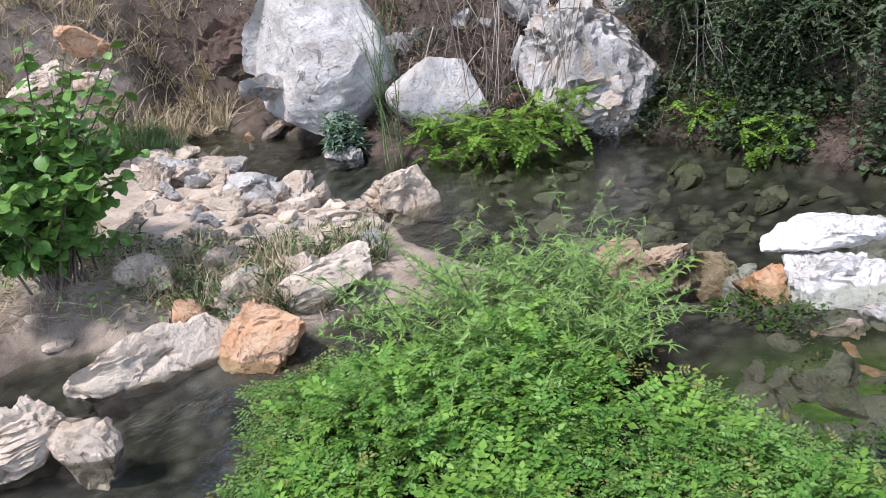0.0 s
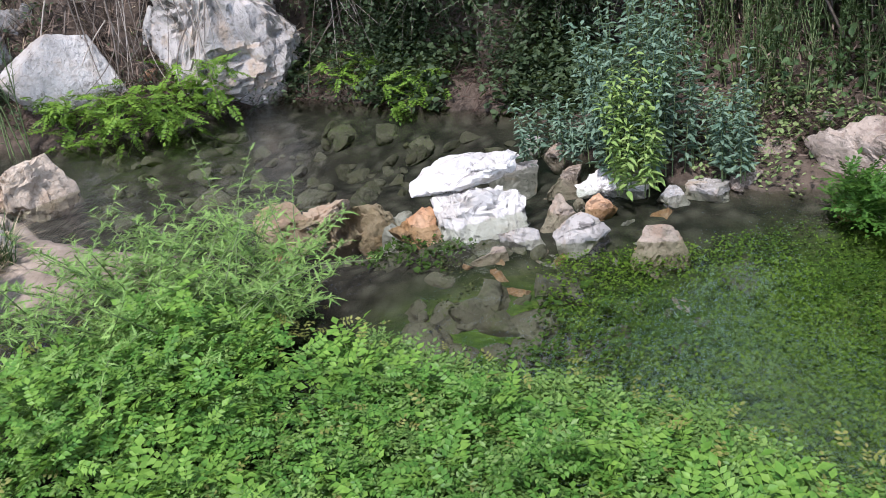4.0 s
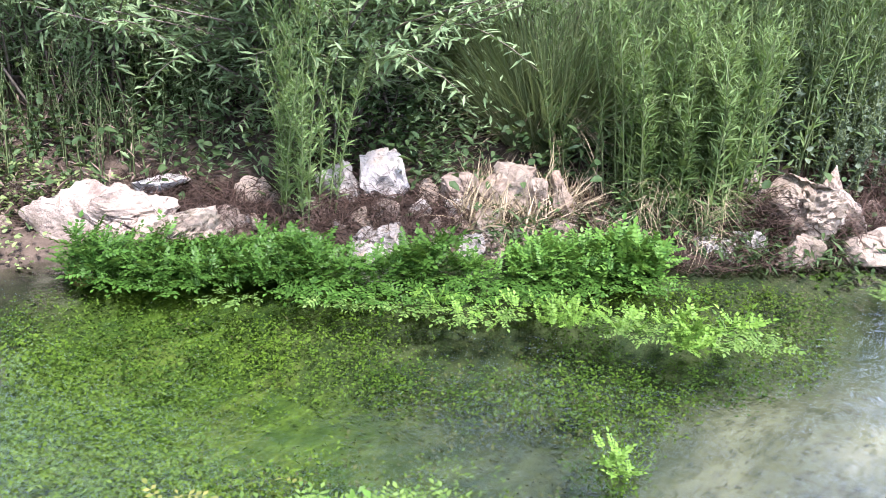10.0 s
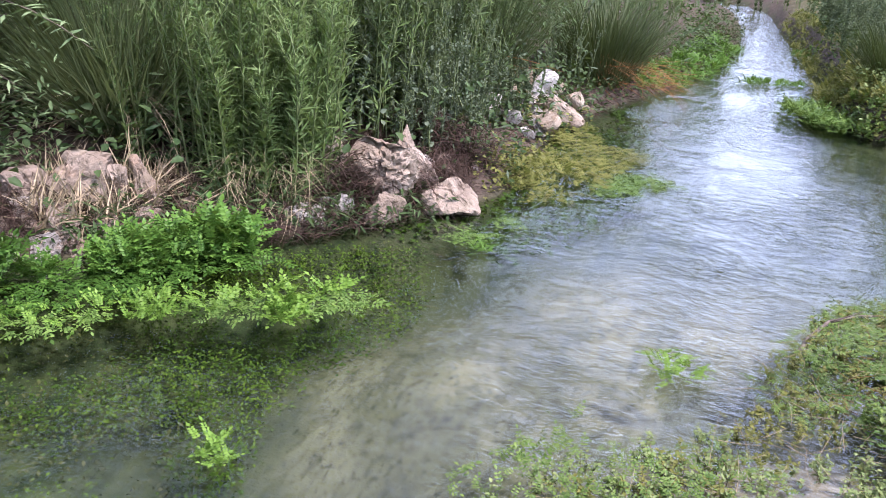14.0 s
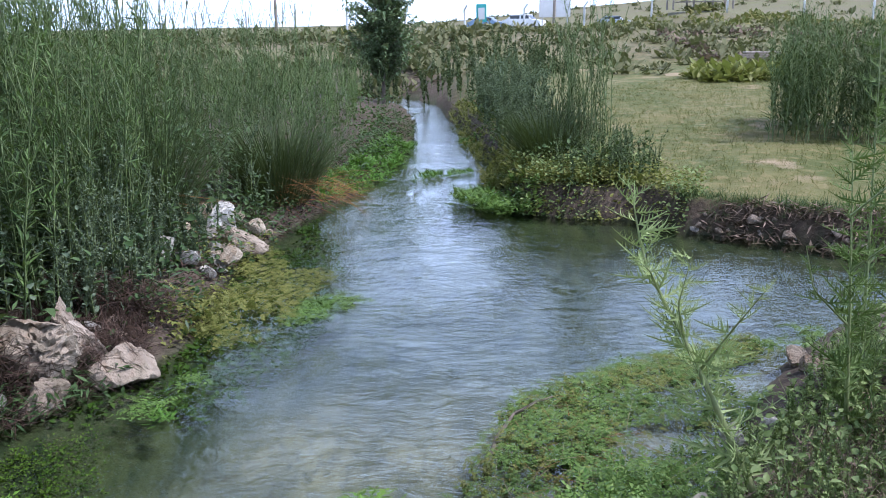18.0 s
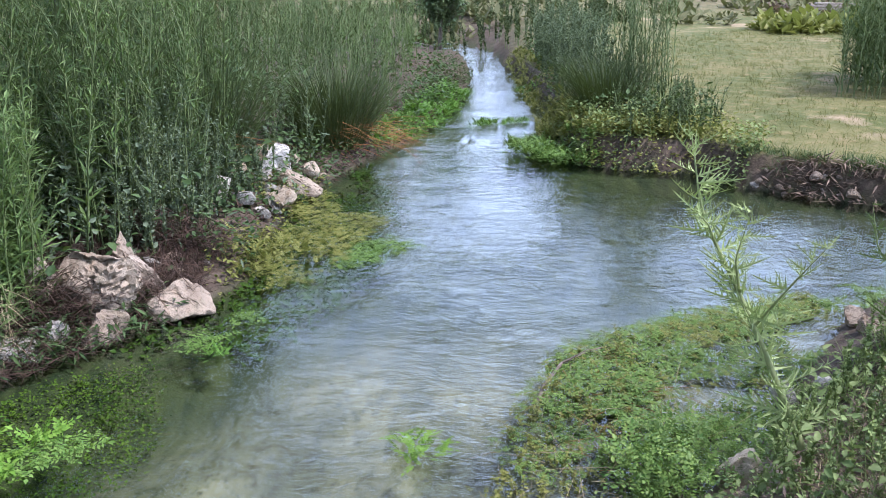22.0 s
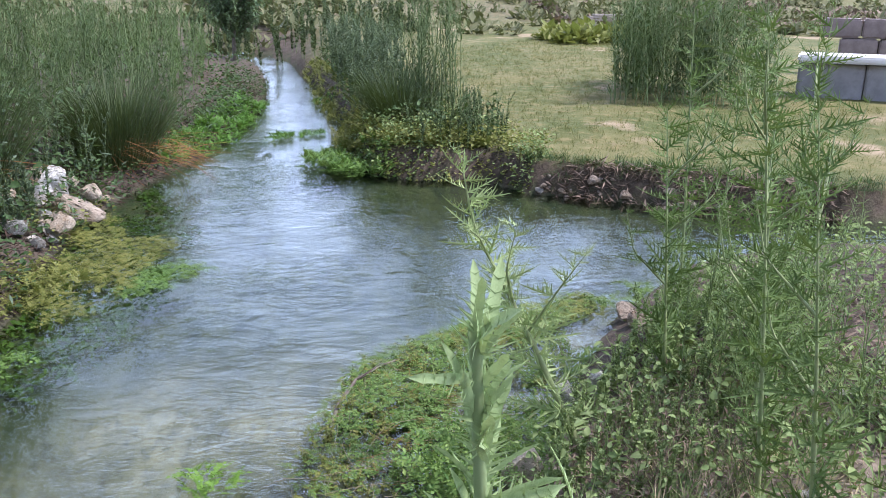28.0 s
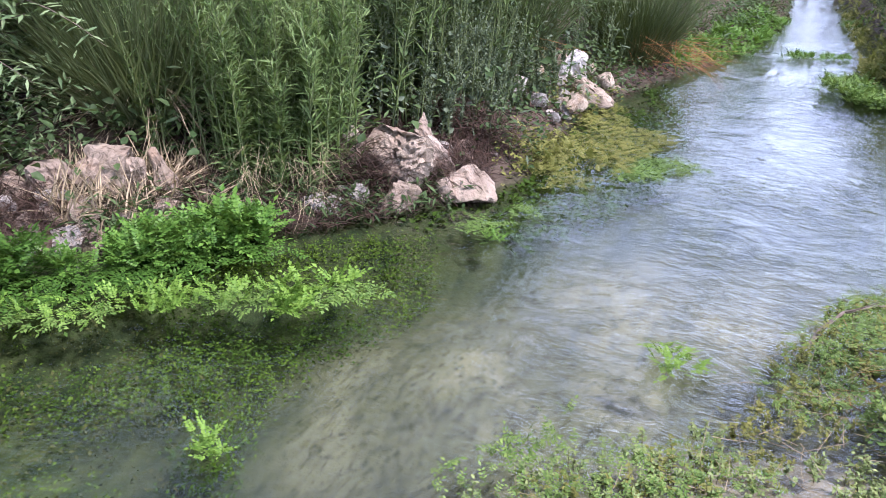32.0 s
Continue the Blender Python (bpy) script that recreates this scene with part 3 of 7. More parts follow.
def rock(name, label, material, place, size, turn, seed, cuts, rest=False, rough=1.0):
    """A stone whose middle is at place; one that would hang in the air reaches down into the ground."""
    x, y, z = place
    w, dep, h = size
    g = height(x, y)
    low = z - h / 2
    if not rest and 0 <= low - g + 0.04 < 0.6:
        h, z = h + low - g + 0.05, z - (low - g + 0.05) / 2
    if not rest and g < 0 and h > 1.2 * max(w, dep):
        h = 1.2 * max(w, dep)
        z = g - 0.03 + h / 2
    level = 6 if w > 1.0 else 5 if w > 0.4 else 4
    v, f = rock_shape(seed, (w, dep, h), cuts, level, rough)
    foot = h / 2 - size[2]
    v[:, :2] *= (1 + 0.4 * np.clip((foot - v[:, 2]) / max(size[2], h - size[2]), 0, 1))[:, None]
    me = mesh_of(name, v, f, material)
    me.set_sharp_from_angle(angle=radians(38))
    ob = new(name, me)
    r = random.Random(seed)
    ob.matrix_world = pose(x, y, z, r.uniform(-7, 7), r.uniform(-9, 9), turn + r.uniform(-12, 12))
    return tagged(ob, label, "rock")


# ---- rocks and boulders ----
rock("boulder", "huge pale grey limestone boulder overhanging the pool", LIME, (-7.15, -6.25, 1.12), (1.85, 1.2, 1.75), 130, 511, 5, False, 0.3)
rock("boulder", "pale angular limestone slab leaning over ferns", LIME, (-7.2, -4.85, 0.49), (1.08, 0.6, 0.82), 123, 512, 5, True, 0.25)
rock("boulder", "large pitted grey limestone boulder with ochre stains", GREYSTONE, (-7.85, -3.45, 0.55), (1.42, 1.02, 1.4), 112, 513, 3)
rock("boulder", "grey limestone block on top of the boulder", GREYSTONE, (-7.85, -3.55, 1.20), (0.50, 0.40, 0.43), 113, 14, 5)
rock("boulder", "grey limestone block wedged above the boulder", GREYSTONE, (-8.08, -3.19, 1.25), (0.45, 0.36, 0.37), 110, 15, 4)
rock("boulder", "weathered limestone block in the earth bank", GREYSTONE, (-7.95, -4.13, 1.33), (0.62, 0.49, 0.28), 116, 16, 4)
rock("rock", "small grey stone at the cave mouth", GREYSTONE, (-6.59, -5.71, 0.06), (0.42, 0.34, 0.2), 130, 217, 3)
rock("rock", "white stone stuck in the earth bank", LIME, (-7.76, -4.17, 0.79), (0.22, 0.11, 0.38), 117, 18, 3)
rock("rock", "dark grey stone at the hollow under the boulder", GREYSTONE, (-6.66, -6.66, 0.72), (0.62, 0.49, 0.37), 134, 19, 3)
rock("rock", "ochre stone on the earth slope", OCHRE, (-5.67, -8.16, 1.48), (0.56, 0.45, 0.37), 144, 20, 3)
rock("rock", "beige stone on the earth slope", CREAM, (-5.35, -7.63, 1.02), (0.50, 0.40, 0.41), 144, 21, 3)
rock("rock", "pale stone half buried in the slope", CREAM, (-4.78, -7.79, 1.17), (0.56, 0.45, 0.40), 148, 22, 3)
rock("rock", "white flat stone on the earth path", LIME, (-5.06, -5.54, 0.23), (0.51, 0.46, 0.18), 136, 23, 3)
rock("rock", "pale broken slab on the earth path", CREAM, (-4.43, -5.55, 0.25), (0.44, 0.40, 0.22), 140, 24, 3)
rock("rock", "pale stone beside the pool", CREAM, (-5.41, -6.44, 0.21), (0.37, 0.33, 0.15), 139, 25, 3)
rock("rock", "pale stone at the path edge", CREAM, (-5.91, -7.30, 0.21), (0.36, 0.33, 0.14), 140, 26, 3)
rock("rock", "beige stone on the earth path", CREAM, (-4.10, -4.41, 0.20), (0.31, 0.28, 0.10), 135, 27, 3)
rock("rock", "large cream stone at the water edge", CREAM, (-4.10, -3.82, 0.21), (0.50, 0.45, 0.15), 131, 28, 3)
rock("rock", "flat beige stone at the water edge", CREAM, (-4.61, -4.65, 0.21), (0.41, 0.14, 0.12), 134, 29, 3)
rock("rock", "grey worn stone on the path", GREYSTONE, (-4.38, -4.84, 0.19), (0.37, 0.33, 0.11), 136, 30, 3)
rock("rock", "worn beige stone on the path", CREAM, (-5.60, -7.48, 0.23), (0.47, 0.42, 0.20), 142, 31, 3)
rock("rock", "flat stone at the waterline", CREAM, (-4.56, -4.17, 0.19), (0.36, 0.12, 0.11), 131, 32, 3)
rock("rock", "small pale stone on the path", CREAM, (-3.99, -5.22, 0.17), (0.28, 0.25, 0.08), 141, 33, 3)
rock("rock", "half-buried stone in dry grass", CREAM, (-3.35, -5.32, 0.21), (0.22, 0.20, 0.14), 146, 34, 3)
rock("rock", "half-buried beige stone beside the path", CREAM, (-3.22, -4.68, 0.21), (0.22, 0.20, 0.14), 144, 35, 3)
rock("rock", "grey stone beside the pool", GREYSTONE, (-5.72, -6.43, 0.19), (0.36, 0.33, 0.11), 137, 36, 3)
rock("slab", "long flat pale slab above dry roots", CREAM, (-3.41, -3.43, 0.26), (0.70, 0.25, 0.21), 133, 37, 5)
rock("rock", "dark grey stone beside the slab", GREYSTONE, (-3.24, -3.94, 0.23), (0.36, 0.29, 0.11), 139, 38, 3)
rock("boulder", "orange-brown limestone block at the water edge", OCHRE, (-2.93, -3.52, 0.14), (0.57, 0.40, 0.32), 138, 39, 5)
rock("rock", "small orange stone beside the block", OCHRE, (-2.90, -3.99, 0.17), (0.23, 0.18, 0.16), 142, 40, 3)
rock("boulder", "pitted pinkish white boulder in the backwater", CREAM, (-2.55, -3.98, 0.08), (0.95, 0.48, 0.37), 145, 41, 3)
rock("rock", "yellowish stone in wet grass", CREAM, (-2.61, -4.99, 0.11), (0.27, 0.21, 0.16), 151, 42, 3)
rock("rock", "brown wet stone in the backwater", CREAM, (-2.52, -4.76, 0.04), (0.23, 0.19, 0.07), 151, 43, 3)
rock("boulder", "cream limestone rock standing in the backwater", CREAM, (-1.72, -3.86, 0.08), (0.50, 0.36, 0.44), 154, 144, 4)
rock("rock", "pale submerged stone in the backwater", CREAM, (-1.84, -3.62, 0.03), (0.32, 0.25, 0.29), 151, 45, 3)
rock("rock", "long brown tufa rock in the weir", TUFA, (-4.78, -1.72, 0.03), (0.52, 0.34, 0.18), 107, 46, 2, False, 1.5)
rock("rock", "rounded tan tufa stone in the weir", TUFA, (-4.92, -1.48, 0.04), (0.30, 0.24, 0.16), 95, 246, 2, False, 1.5)
rock("rock", "lumpy tan tufa stone at the weir end", TUFA, (-4.62, -1.98, 0.04), (0.32, 0.25, 0.17), 120, 247, 2, False, 1.5)
rock("rock", "small white stone in the weir", LIME, (-5.01, -1.32, 0.04), (0.21, 0.17, 0.09), 102, 47, 3)
rock("rock", "small white stone in the weir", LIME, (-4.82, -1.34, 0.03), (0.18, 0.15, 0.07), 103, 48, 3)
rock("rock", "brown wet stone in the weir", OCHRE, (-4.56, -1.16, 0.03), (0.32, 0.26, 0.10), 102, 49, 3)
rock("slab", "bright white flat limestone slab of the weir", WHITE, (-4.84, -0.87, 0.19), (0.70, 0.46, 0.20), 99, 557, 7, True, 0.9)
rock("boulder", "bright white pitted boulder of the weir", WHITE, (-4.62, -0.77, 0.055), (0.56, 0.46, 0.22), 98, 551, 2, False, 1.3)
rock("boulder", "brown tufa rock standing in the pool", CREAM, (-5.33, -4.16, 0.11), (0.64, 0.45, 0.44), 126, 52, 3)
rock("rock", "white stone among thistles", CREAM, (-3.83, -2.53, 0.22), (0.23, 0.18, 0.16), 121, 53, 3)
rock("rock", "orange stone at the mound edge", OCHRE, (-4.07, -1.84, 0.10), (0.19, 0.16, 0.16), 112, 54, 3)
rock("rock", "pale ochre stone among watercress", OCHRE, (-2.94, -1.25, 0.07), (0.19, 0.15, 0.16), 109, 55, 3)
rock("rock", "pitted white stone with a hole in the weir", GREYSTONE, (-4.26, -0.18, 0.06), (0.31, 0.25, 0.13), 91, 56, 3)
rock("rock", "small pale stone at the waterline", LIME, (-4.75, 0.35, 0.03), (0.17, 0.14, 0.06), 84, 57, 3)
rock("rock", "white limestone stone under the mint", WHITE, (-4.91, 0.02, 0.06), (0.47, 0.28, 0.14), 88, 58, 3)
rock("rock", "beige stone under the mint", BEIGE, (-5.13, -0.27, 0.09), (0.21, 0.17, 0.09), 91, 59, 3)
rock("rock", "mossy yellowish stone in the pool", BEIGE, (-5.55, -0.32, 0.05), (0.25, 0.20, 0.10), 92, 60, 3)
rock("rock", "mossy stone in the weir", BEIGE, (-4.57, -0.30, 0.06), (0.19, 0.16, 0.12), 92, 61, 3)
rock("rock", "small beige stone in the weir", BEIGE, (-4.83, -0.19, 0.04), (0.08, 0.07, 0.08), 91, 62, 3)
rock("rock", "flat brown stone in the weir", OCHRE, (-4.63, -0.08, 0.04), (0.19, 0.15, 0.06), 89, 63, 3)
rock("rock", "flat wet stone breaking the water", BEIGE, (-4.12, 0.22, 0.04), (0.25, 0.09, 0.08), 85, 64, 3)
rock("rock", "flat pale stone awash in the stream", BEIGE, (-4.08, -0.67, -0.01), (0.21, 0.07, 0.05), 98, 65, 3)
rock("rock", "grey wet stone beside the weir", GREYSTONE, (-4.22, -0.51, 0.03), (0.23, 0.08, 0.07), 95, 66, 3)
rock("rock", "small dark stone in the pool", GREYSTONE, (-5.93, -0.53, 0.02), (0.16, 0.13, 0.05), 94, 67, 3)
rock("rock", "dark wet stone in the pool", GREYSTONE, (-5.32, -0.63, 0.03), (0.33, 0.12, 0.08), 95, 68, 3)
rock("rock", "small orange stone at the cress edge", OCHRE, (-4.42, 1.2, 0.02), (0.14, 0.11, 0.05), 72, 69, 3)
rock("boulder", "grey-beige boulder at the shore", BEIGE, (-5.07, 0.88, 0.08), (0.41, 0.28, 0.19), 78, 70, 3)
rock("rock", "grey wet stone at the shore", GREYSTONE, (-4.78, 0.54, 0.02), (0.26, 0.21, 0.08), 82, 71, 3)
rock("boulder", "big pale limestone boulder on the bank", PINKSTONE, (-4.72, 1.45, 0.16), (0.78, 0.52, 0.42), 71, 72, 4)
rock("boulder", "pitted brownish boulder on the bank", BEIGE, (-4.34, 1.70, 0.19), (0.46, 0.32, 0.23), 66, 73, 3)
rock("rock", "bright white stone resting on boulders", WHITE, (-4.92, 1.91, 0.21), (0.34, 0.27, 0.14), 67, 74, 3)
rock("rock", "dark grey stone on the bank", GREYSTONE, (-5.56, 1.67, 0.10), (0.37, 0.29, 0.16), 72, 75, 3)
rock("rock", "small dark stone on the bank", GREYSTONE, (-5.53, 1.14, 0.12), (0.16, 0.13, 0.14), 77, 76, 3)
rock("rock", "small white stone at the cress", LIME, (-4.34, 1.82, 0.07), (0.13, 0.10, 0.07), 65, 77, 3)
rock("rock", "weathered limestone stone in the bank", BEIGE, (-3.91, 3.16, 0.20), (0.21, 0.17, 0.14), 47, 78, 3)
rock("rock", "weathered limestone stone in the bank", PINKSTONE, (-3.78, 3.32, 0.26), (0.27, 0.21, 0.13), 45, 79, 3)
rock("rock", "weathered limestone stone in the bank", LIME, (-3.65, 3.26, 0.14), (0.31, 0.25, 0.10), 44, 80, 3)
rock("rock", "weathered limestone stone in the bank", BEIGE, (-3.36, 3.52, 0.28), (0.16, 0.12, 0.17), 40, 81, 3)
rock("rock", "weathered limestone stone in the bank", BEIGE, (-3.23, 3.63, 0.33), (0.17, 0.13, 0.15), 38, 82, 3)
rock("rock", "weathered limestone stone in the bank", GREYSTONE, (-3.44, 3.45, 0.13), (0.14, 0.11, 0.18), 41, 83, 3)
rock("rock", "weathered limestone stone in the bank", BEIGE, (-3.38, 3.52, -0.06), (0.19, 0.15, 0.09), 40, 84, 3)
rock("rock", "weathered limestone stone in the bank", BEIGE, (-3.20, 3.64, 0.03), (0.13, 0.10, 0.12), 37, 85, 3)
rock("rock", "weathered limestone stone in the bank", PINKSTONE, (-3.08, 3.75, 0.09), (0.20, 0.16, 0.14), 35, 86, 3)
rock("rock", "weathered limestone stone in the bank", BEIGE, (-3.52, 3.47, 0.37), (0.36, 0.29, 0.11), 41, 87, 3)
rock("rock", "weathered limestone stone in the bank", GREYSTONE, (-4.13, 2.96, 0.36), (0.30, 0.24, 0.18), 51, 88, 3)
rock("rock", "weathered limestone stone in the bank", GREYSTONE, (-3.82, 3.01, 0.12), (0.14, 0.11, 0.18), 48, 89, 3)
rock("rock", "weathered limestone stone in the bank", BEIGE, (-4.55, 2.34, 0.22), (0.27, 0.22, 0.14), 59, 90, 3)
rock("rock", "weathered limestone stone in the bank", GREYSTONE, (-4.29, 2.73, 0.33), (0.25, 0.20, 0.10), 54, 91, 3)
rock("rock", "white stone at the waterline", LIME, (-2.46, 4.11, 0.06), (0.28, 0.20, 0.13), 27, 92, 3)
rock("boulder", "large beige limestone boulder among roots", BEIGE, (-2.20, 4.61, 0.30), (0.50, 0.38, 0.32), 22, 593, 5, False, 1.0)
rock("rock", "beige stone behind the boulder", BEIGE, (-2.17, 4.90, 0.43), (0.18, 0.14, 0.11), 20, 94, 3)
rock("rock", "pinkish stone among roots", PINKSTONE, (-2.01, 4.81, 0.34), (0.19, 0.15, 0.11), 19, 95, 3)
rock("rock", "small pale stones under the large boulder", BEIGE, (-2.09, 4.42, 0.12), (0.26, 0.20, 0.12), 21, 596, 5, False, 1.0)
rock("boulder", "pitted limestone rock at the waterline", BEIGE, (-1.80, 4.78, 0.09), (0.40, 0.28, 0.26), 17, 597, 4, False, 1.1)
rock("rock", "small white stone among roots", LIME, (-2.31, 4.30, 0.11), (0.16, 0.13, 0.09), 24, 98, 3)
rock("rock", "brownish stone in the root mat", BEIGE, (-2.50, 4.54, 0.37), (0.17, 0.13, 0.12), 25, 99, 3)
rock("rock", "white stone on the stone heap", WHITE, (-2.04, 7.86, 0.34), (0.34, 0.27, 0.23), 14, 100, 3)
rock("boulder", "pale stones of the heap", BEIGE, (-1.72, 7.56, 0.20), (0.40, 0.30, 0.20), 12, 101, 3)
rock("rock", "white stone in the weeds", LIME, (-2.07, 7.18, 0.08), (0.21, 0.17, 0.21), 16, 102, 3)
rock("rock", "small white stone in the weeds", LIME, (-2.28, 7.00, 0.10), (0.15, 0.12, 0.11), 18, 103, 3)
rock("rock", "small pale stone of the heap", LIME, (-1.87, 6.79, 0.06), (0.12, 0.10, 0.16), 15, 104, 3)
rock("rock", "beige stone of the heap", BEIGE, (-1.82, 7.27, 0.08), (0.27, 0.21, 0.16), 14, 105, 3)
rock("rock", "small stone in the weeds", BEIGE, (-2.65, 6.77, 0.18), (0.18, 0.15, 0.16), 21, 106, 3)
rock("rock", "pale stone on the near bank", LIME, (1.67, 3.78, 0.16), (0.17, 0.14, 0.09), -22, 107, 3)
rock("rock", "rounded cream stone on the near bank", CREAM, (1.09, 3.12, 0.16), (0.15, 0.12, 0.10), -16, 108, 3)
rock("rock", "flat cream stone on the near bank", CREAM, (1.85, 2.98, 0.16), (0.31, 0.11, 0.09), -30, 109, 3)
rock("rock", "white stone in the near bank", LIME, (1.72, 2.83, 0.13), (0.16, 0.13, 0.05), -29, 110, 3)
rock("rock", "beige stone in the near bank", BEIGE, (2.08, 2.84, 0.14), (0.17, 0.14, 0.06), -34, 111, 3)
rock("rock", "pale stone at the mat edge", BEIGE, (2.16, 4.74, 0.14), (0.15, 0.12, 0.05), -23, 112, 3)
rock("rock", "pale stone at the mat edge", BEIGE, (2.18, 4.51, 0.16), (0.21, 0.17, 0.08), -24, 113, 3)
rock("rock", "small pale stone in low plants", LIME, (1.47, 3.80, 0.14), (0.12, 0.04, 0.05), -19, 114, 3)
rock("earth_ledge", "overhanging brown earth above the dark hollow", EARTH, (-7.75, -7.35, 0.95), (1.9, 1.1, 1.0), 128, 301, 2, True)
rock("boulder", "large shaded boulder in the bank over the pool", GREYSTONE, (-7.85, -5.2, 0.75), (1.2, 0.9, 1.0), 120, 304, 4)


# ---- plant kit ----
class Leaves:
    """Gathers many small shapes into one mesh."""

    def __init__(self):
        self.v, self.f, self.n = [], [], 0

    def add(self, shape, pos, yaw, pitch, roll, size):
        """Copies of shape, which points along +y, at pos, turned and scaled."""
        v, f = shape
        pos = np.atleast_2d(pos)
        k = len(pos)
        yaw, pitch, roll, size = (np.broadcast_to(np.asarray(a, float), (k,)) for a in (yaw, pitch, roll, size))
        cy, sy, cp, sp, cr, sr = np.cos(yaw), np.sin(yaw), np.cos(pitch), np.sin(pitch), np.cos(roll), np.sin(roll)
        x, y, z = v[:, 0][None] * size[:, None], v[:, 1][None] * size[:, None], v[:, 2][None] * size[:, None]
        x, z = x * cr[:, None] + z * sr[:, None], -x * sr[:, None] + z * cr[:, None]
        y, z = y * cp[:, None] - z * sp[:, None], y * sp[:, None] + z * cp[:, None]
        x, y = x * cy[:, None] - y * sy[:, None], x * sy[:, None] + y * cy[:, None]
        self.v.append((np.stack([x, y, z], 2) + pos[:, None, :]).reshape(-1, 3))
        self.f.append((f[None] + (self.n + np.arange(k) * len(v))[:, None, None]).reshape(-1, 3))
        self.n += k * len(v)

    def tube(self, pts, r0, r1, sides=5):
        pts = np.asarray(pts, float)
        n = len(pts)
        d = np.gradient(pts, axis=0)
        d /= np.linalg.norm(d, axis=1)[:, None] + 1e-9
        ref = np.where(np.abs(d[:, 2:3]) > 0.9, np.array([[1.0, 0, 0]]), np.array([[0, 0, 1.0]]))
        a = np.cross(d, ref)
        a /= np.linalg.norm(a, axis=1)[:, None] + 1e-9
        b = np.cross(d, a)
        r = np.linspace(r0, r1, n)[:, None]
        ring = [pts + r * (a * math.cos(q) + b * math.sin(q)) for q in np.arange(sides) * 2 * math.pi / sides]
        v = np.stack(ring, 1).reshape(-1, 3)
        i = (np.arange(n - 1)[:, None] * sides + np.arange(sides)[None]).ravel()
        j = (np.arange(n - 1)[:, None] * sides + (np.arange(sides)[None] + 1) % sides).ravel()
        f = np.concatenate([np.stack([i, j, j + sides], 1), np.stack([i, j + sides, i + sides], 1)])
        self.v.append(v)
        self.f.append(f + self.n)
        self.n += len(v)

    def mesh(self, name, material):
        return mesh_of(name, np.concatenate(self.v), np.concatenate(self.f), material)


def ribbon(widths, length=1.0, droop=0.0, fold=0.25, flutter=0.0):
    """A leaf along +y with a keel, from the half widths along it."""
    n = len(widths)
    t = np.linspace(0, 1, n)
    y, z = length * t, -droop * length * t ** 2
    w = np.asarray(widths) * length
    mid = np.stack([0 * t, y, z], 1)
    lift = fold * w + flutter * length * np.sin(t * 19.0)
    left, right = np.stack([-w, y, z + lift], 1), np.stack([w, y, z + fold * w - flutter * length * np.sin(t * 17.0)], 1)
    v = np.stack([left, mid, right], 1).reshape(-1, 3)
    f = []
    for i in range(n - 1):
        a = 3 * i
        f += [(a, a + 1, a + 4), (a, a + 4, a + 3), (a + 1, a + 2, a + 5), (a + 1, a + 5, a + 4)]
    return v, np.array(f)


def join(shapes):
    v, f, n = [], [], 0
    for sv, sf in shapes:
        v.append(sv)
        f.append(sf + n)
        n += len(sv)
    return np.concatenate(v), np.concatenate(f)


def moved(shape, pos, yaw=0.0, pitch=0.0, roll=0.0, size=1.0):
    b = Leaves()
    b.add(shape, np.array([pos]), yaw, pitch, roll, size)
    return b.v[0], b.f[0]


def pinnate(pairs, leaflet, spread_angle, size, droop=0.25, terminal=1.25, taper=0.35):
    """A feather leaf, 1 long: a rachis with pairs of leaflets and one at the tip."""
    out = [strip([0.012, 0.008], droop)]
    for i in range(pairs):
        t = 0.22 + 0.70 * i / pairs
        s = size * (1 - taper * abs(t - 0.45))
        for side in (-1, 1):
            out.append(moved(leaflet, (0, t, -droop * t * t), side * spread_angle, -0.1 - 0.25 * (i % 2), 0.2 * side, s))
    out.append(moved(leaflet, (0, 0.93, -droop * 0.86), 0, -0.35, 0, size * terminal))
    return join(out)


def kite(w, at=0.5, fold=0.3, droop=0.12):
    """The plainest folded leaf: two triangles on a keel."""
    v = np.array([(0, 0, 0), (-w, at, fold * w - droop * at), (0, 1, -droop), (w, at, fold * w - droop * at)], float)
    return v, np.array([(0, 2, 1), (0, 3, 2)])


def hexleaf(w, droop=0.18, fold=0.3, a=0.28, b=0.68, tip=0.75):
    """A folded leaf with a rounded outline, four triangles."""
    v = np.array([(0, 0, 0), (-w, a, fold * w - droop * a * a), (-w * tip, b, fold * w - droop * b * b), (0, 1, -droop),
                  (w * tip, b, fold * w - droop * b * b), (w, a, fold * w - droop * a * a)], float)
    return v, np.array([(0, 2, 1), (0, 3, 2), (0, 4, 3), (0, 5, 4)])


def strip(widths, droop=0.2):
    """A flat blade, 1 long, that ends in a point."""
    n = len(widths)
    t = np.linspace(0, 1, n + 1)[:-1]
    w = np.asarray(widths)
    v = np.stack([np.stack([-w, t, -droop * t * t + 0.3 * w], 1), np.stack([w, t, -droop * t * t - 0.3 * w], 1)], 1).reshape(-1, 3)
    v = np.concatenate([v, [(0, 1, -droop)]])
    f = []
    for i in range(n - 1):
        f += [(2 * i, 2 * i + 1, 2 * i + 3), (2 * i, 2 * i + 3, 2 * i + 2)]
    return v, np.array(f + [(2 * n - 2, 2 * n - 1, 2 * n)])


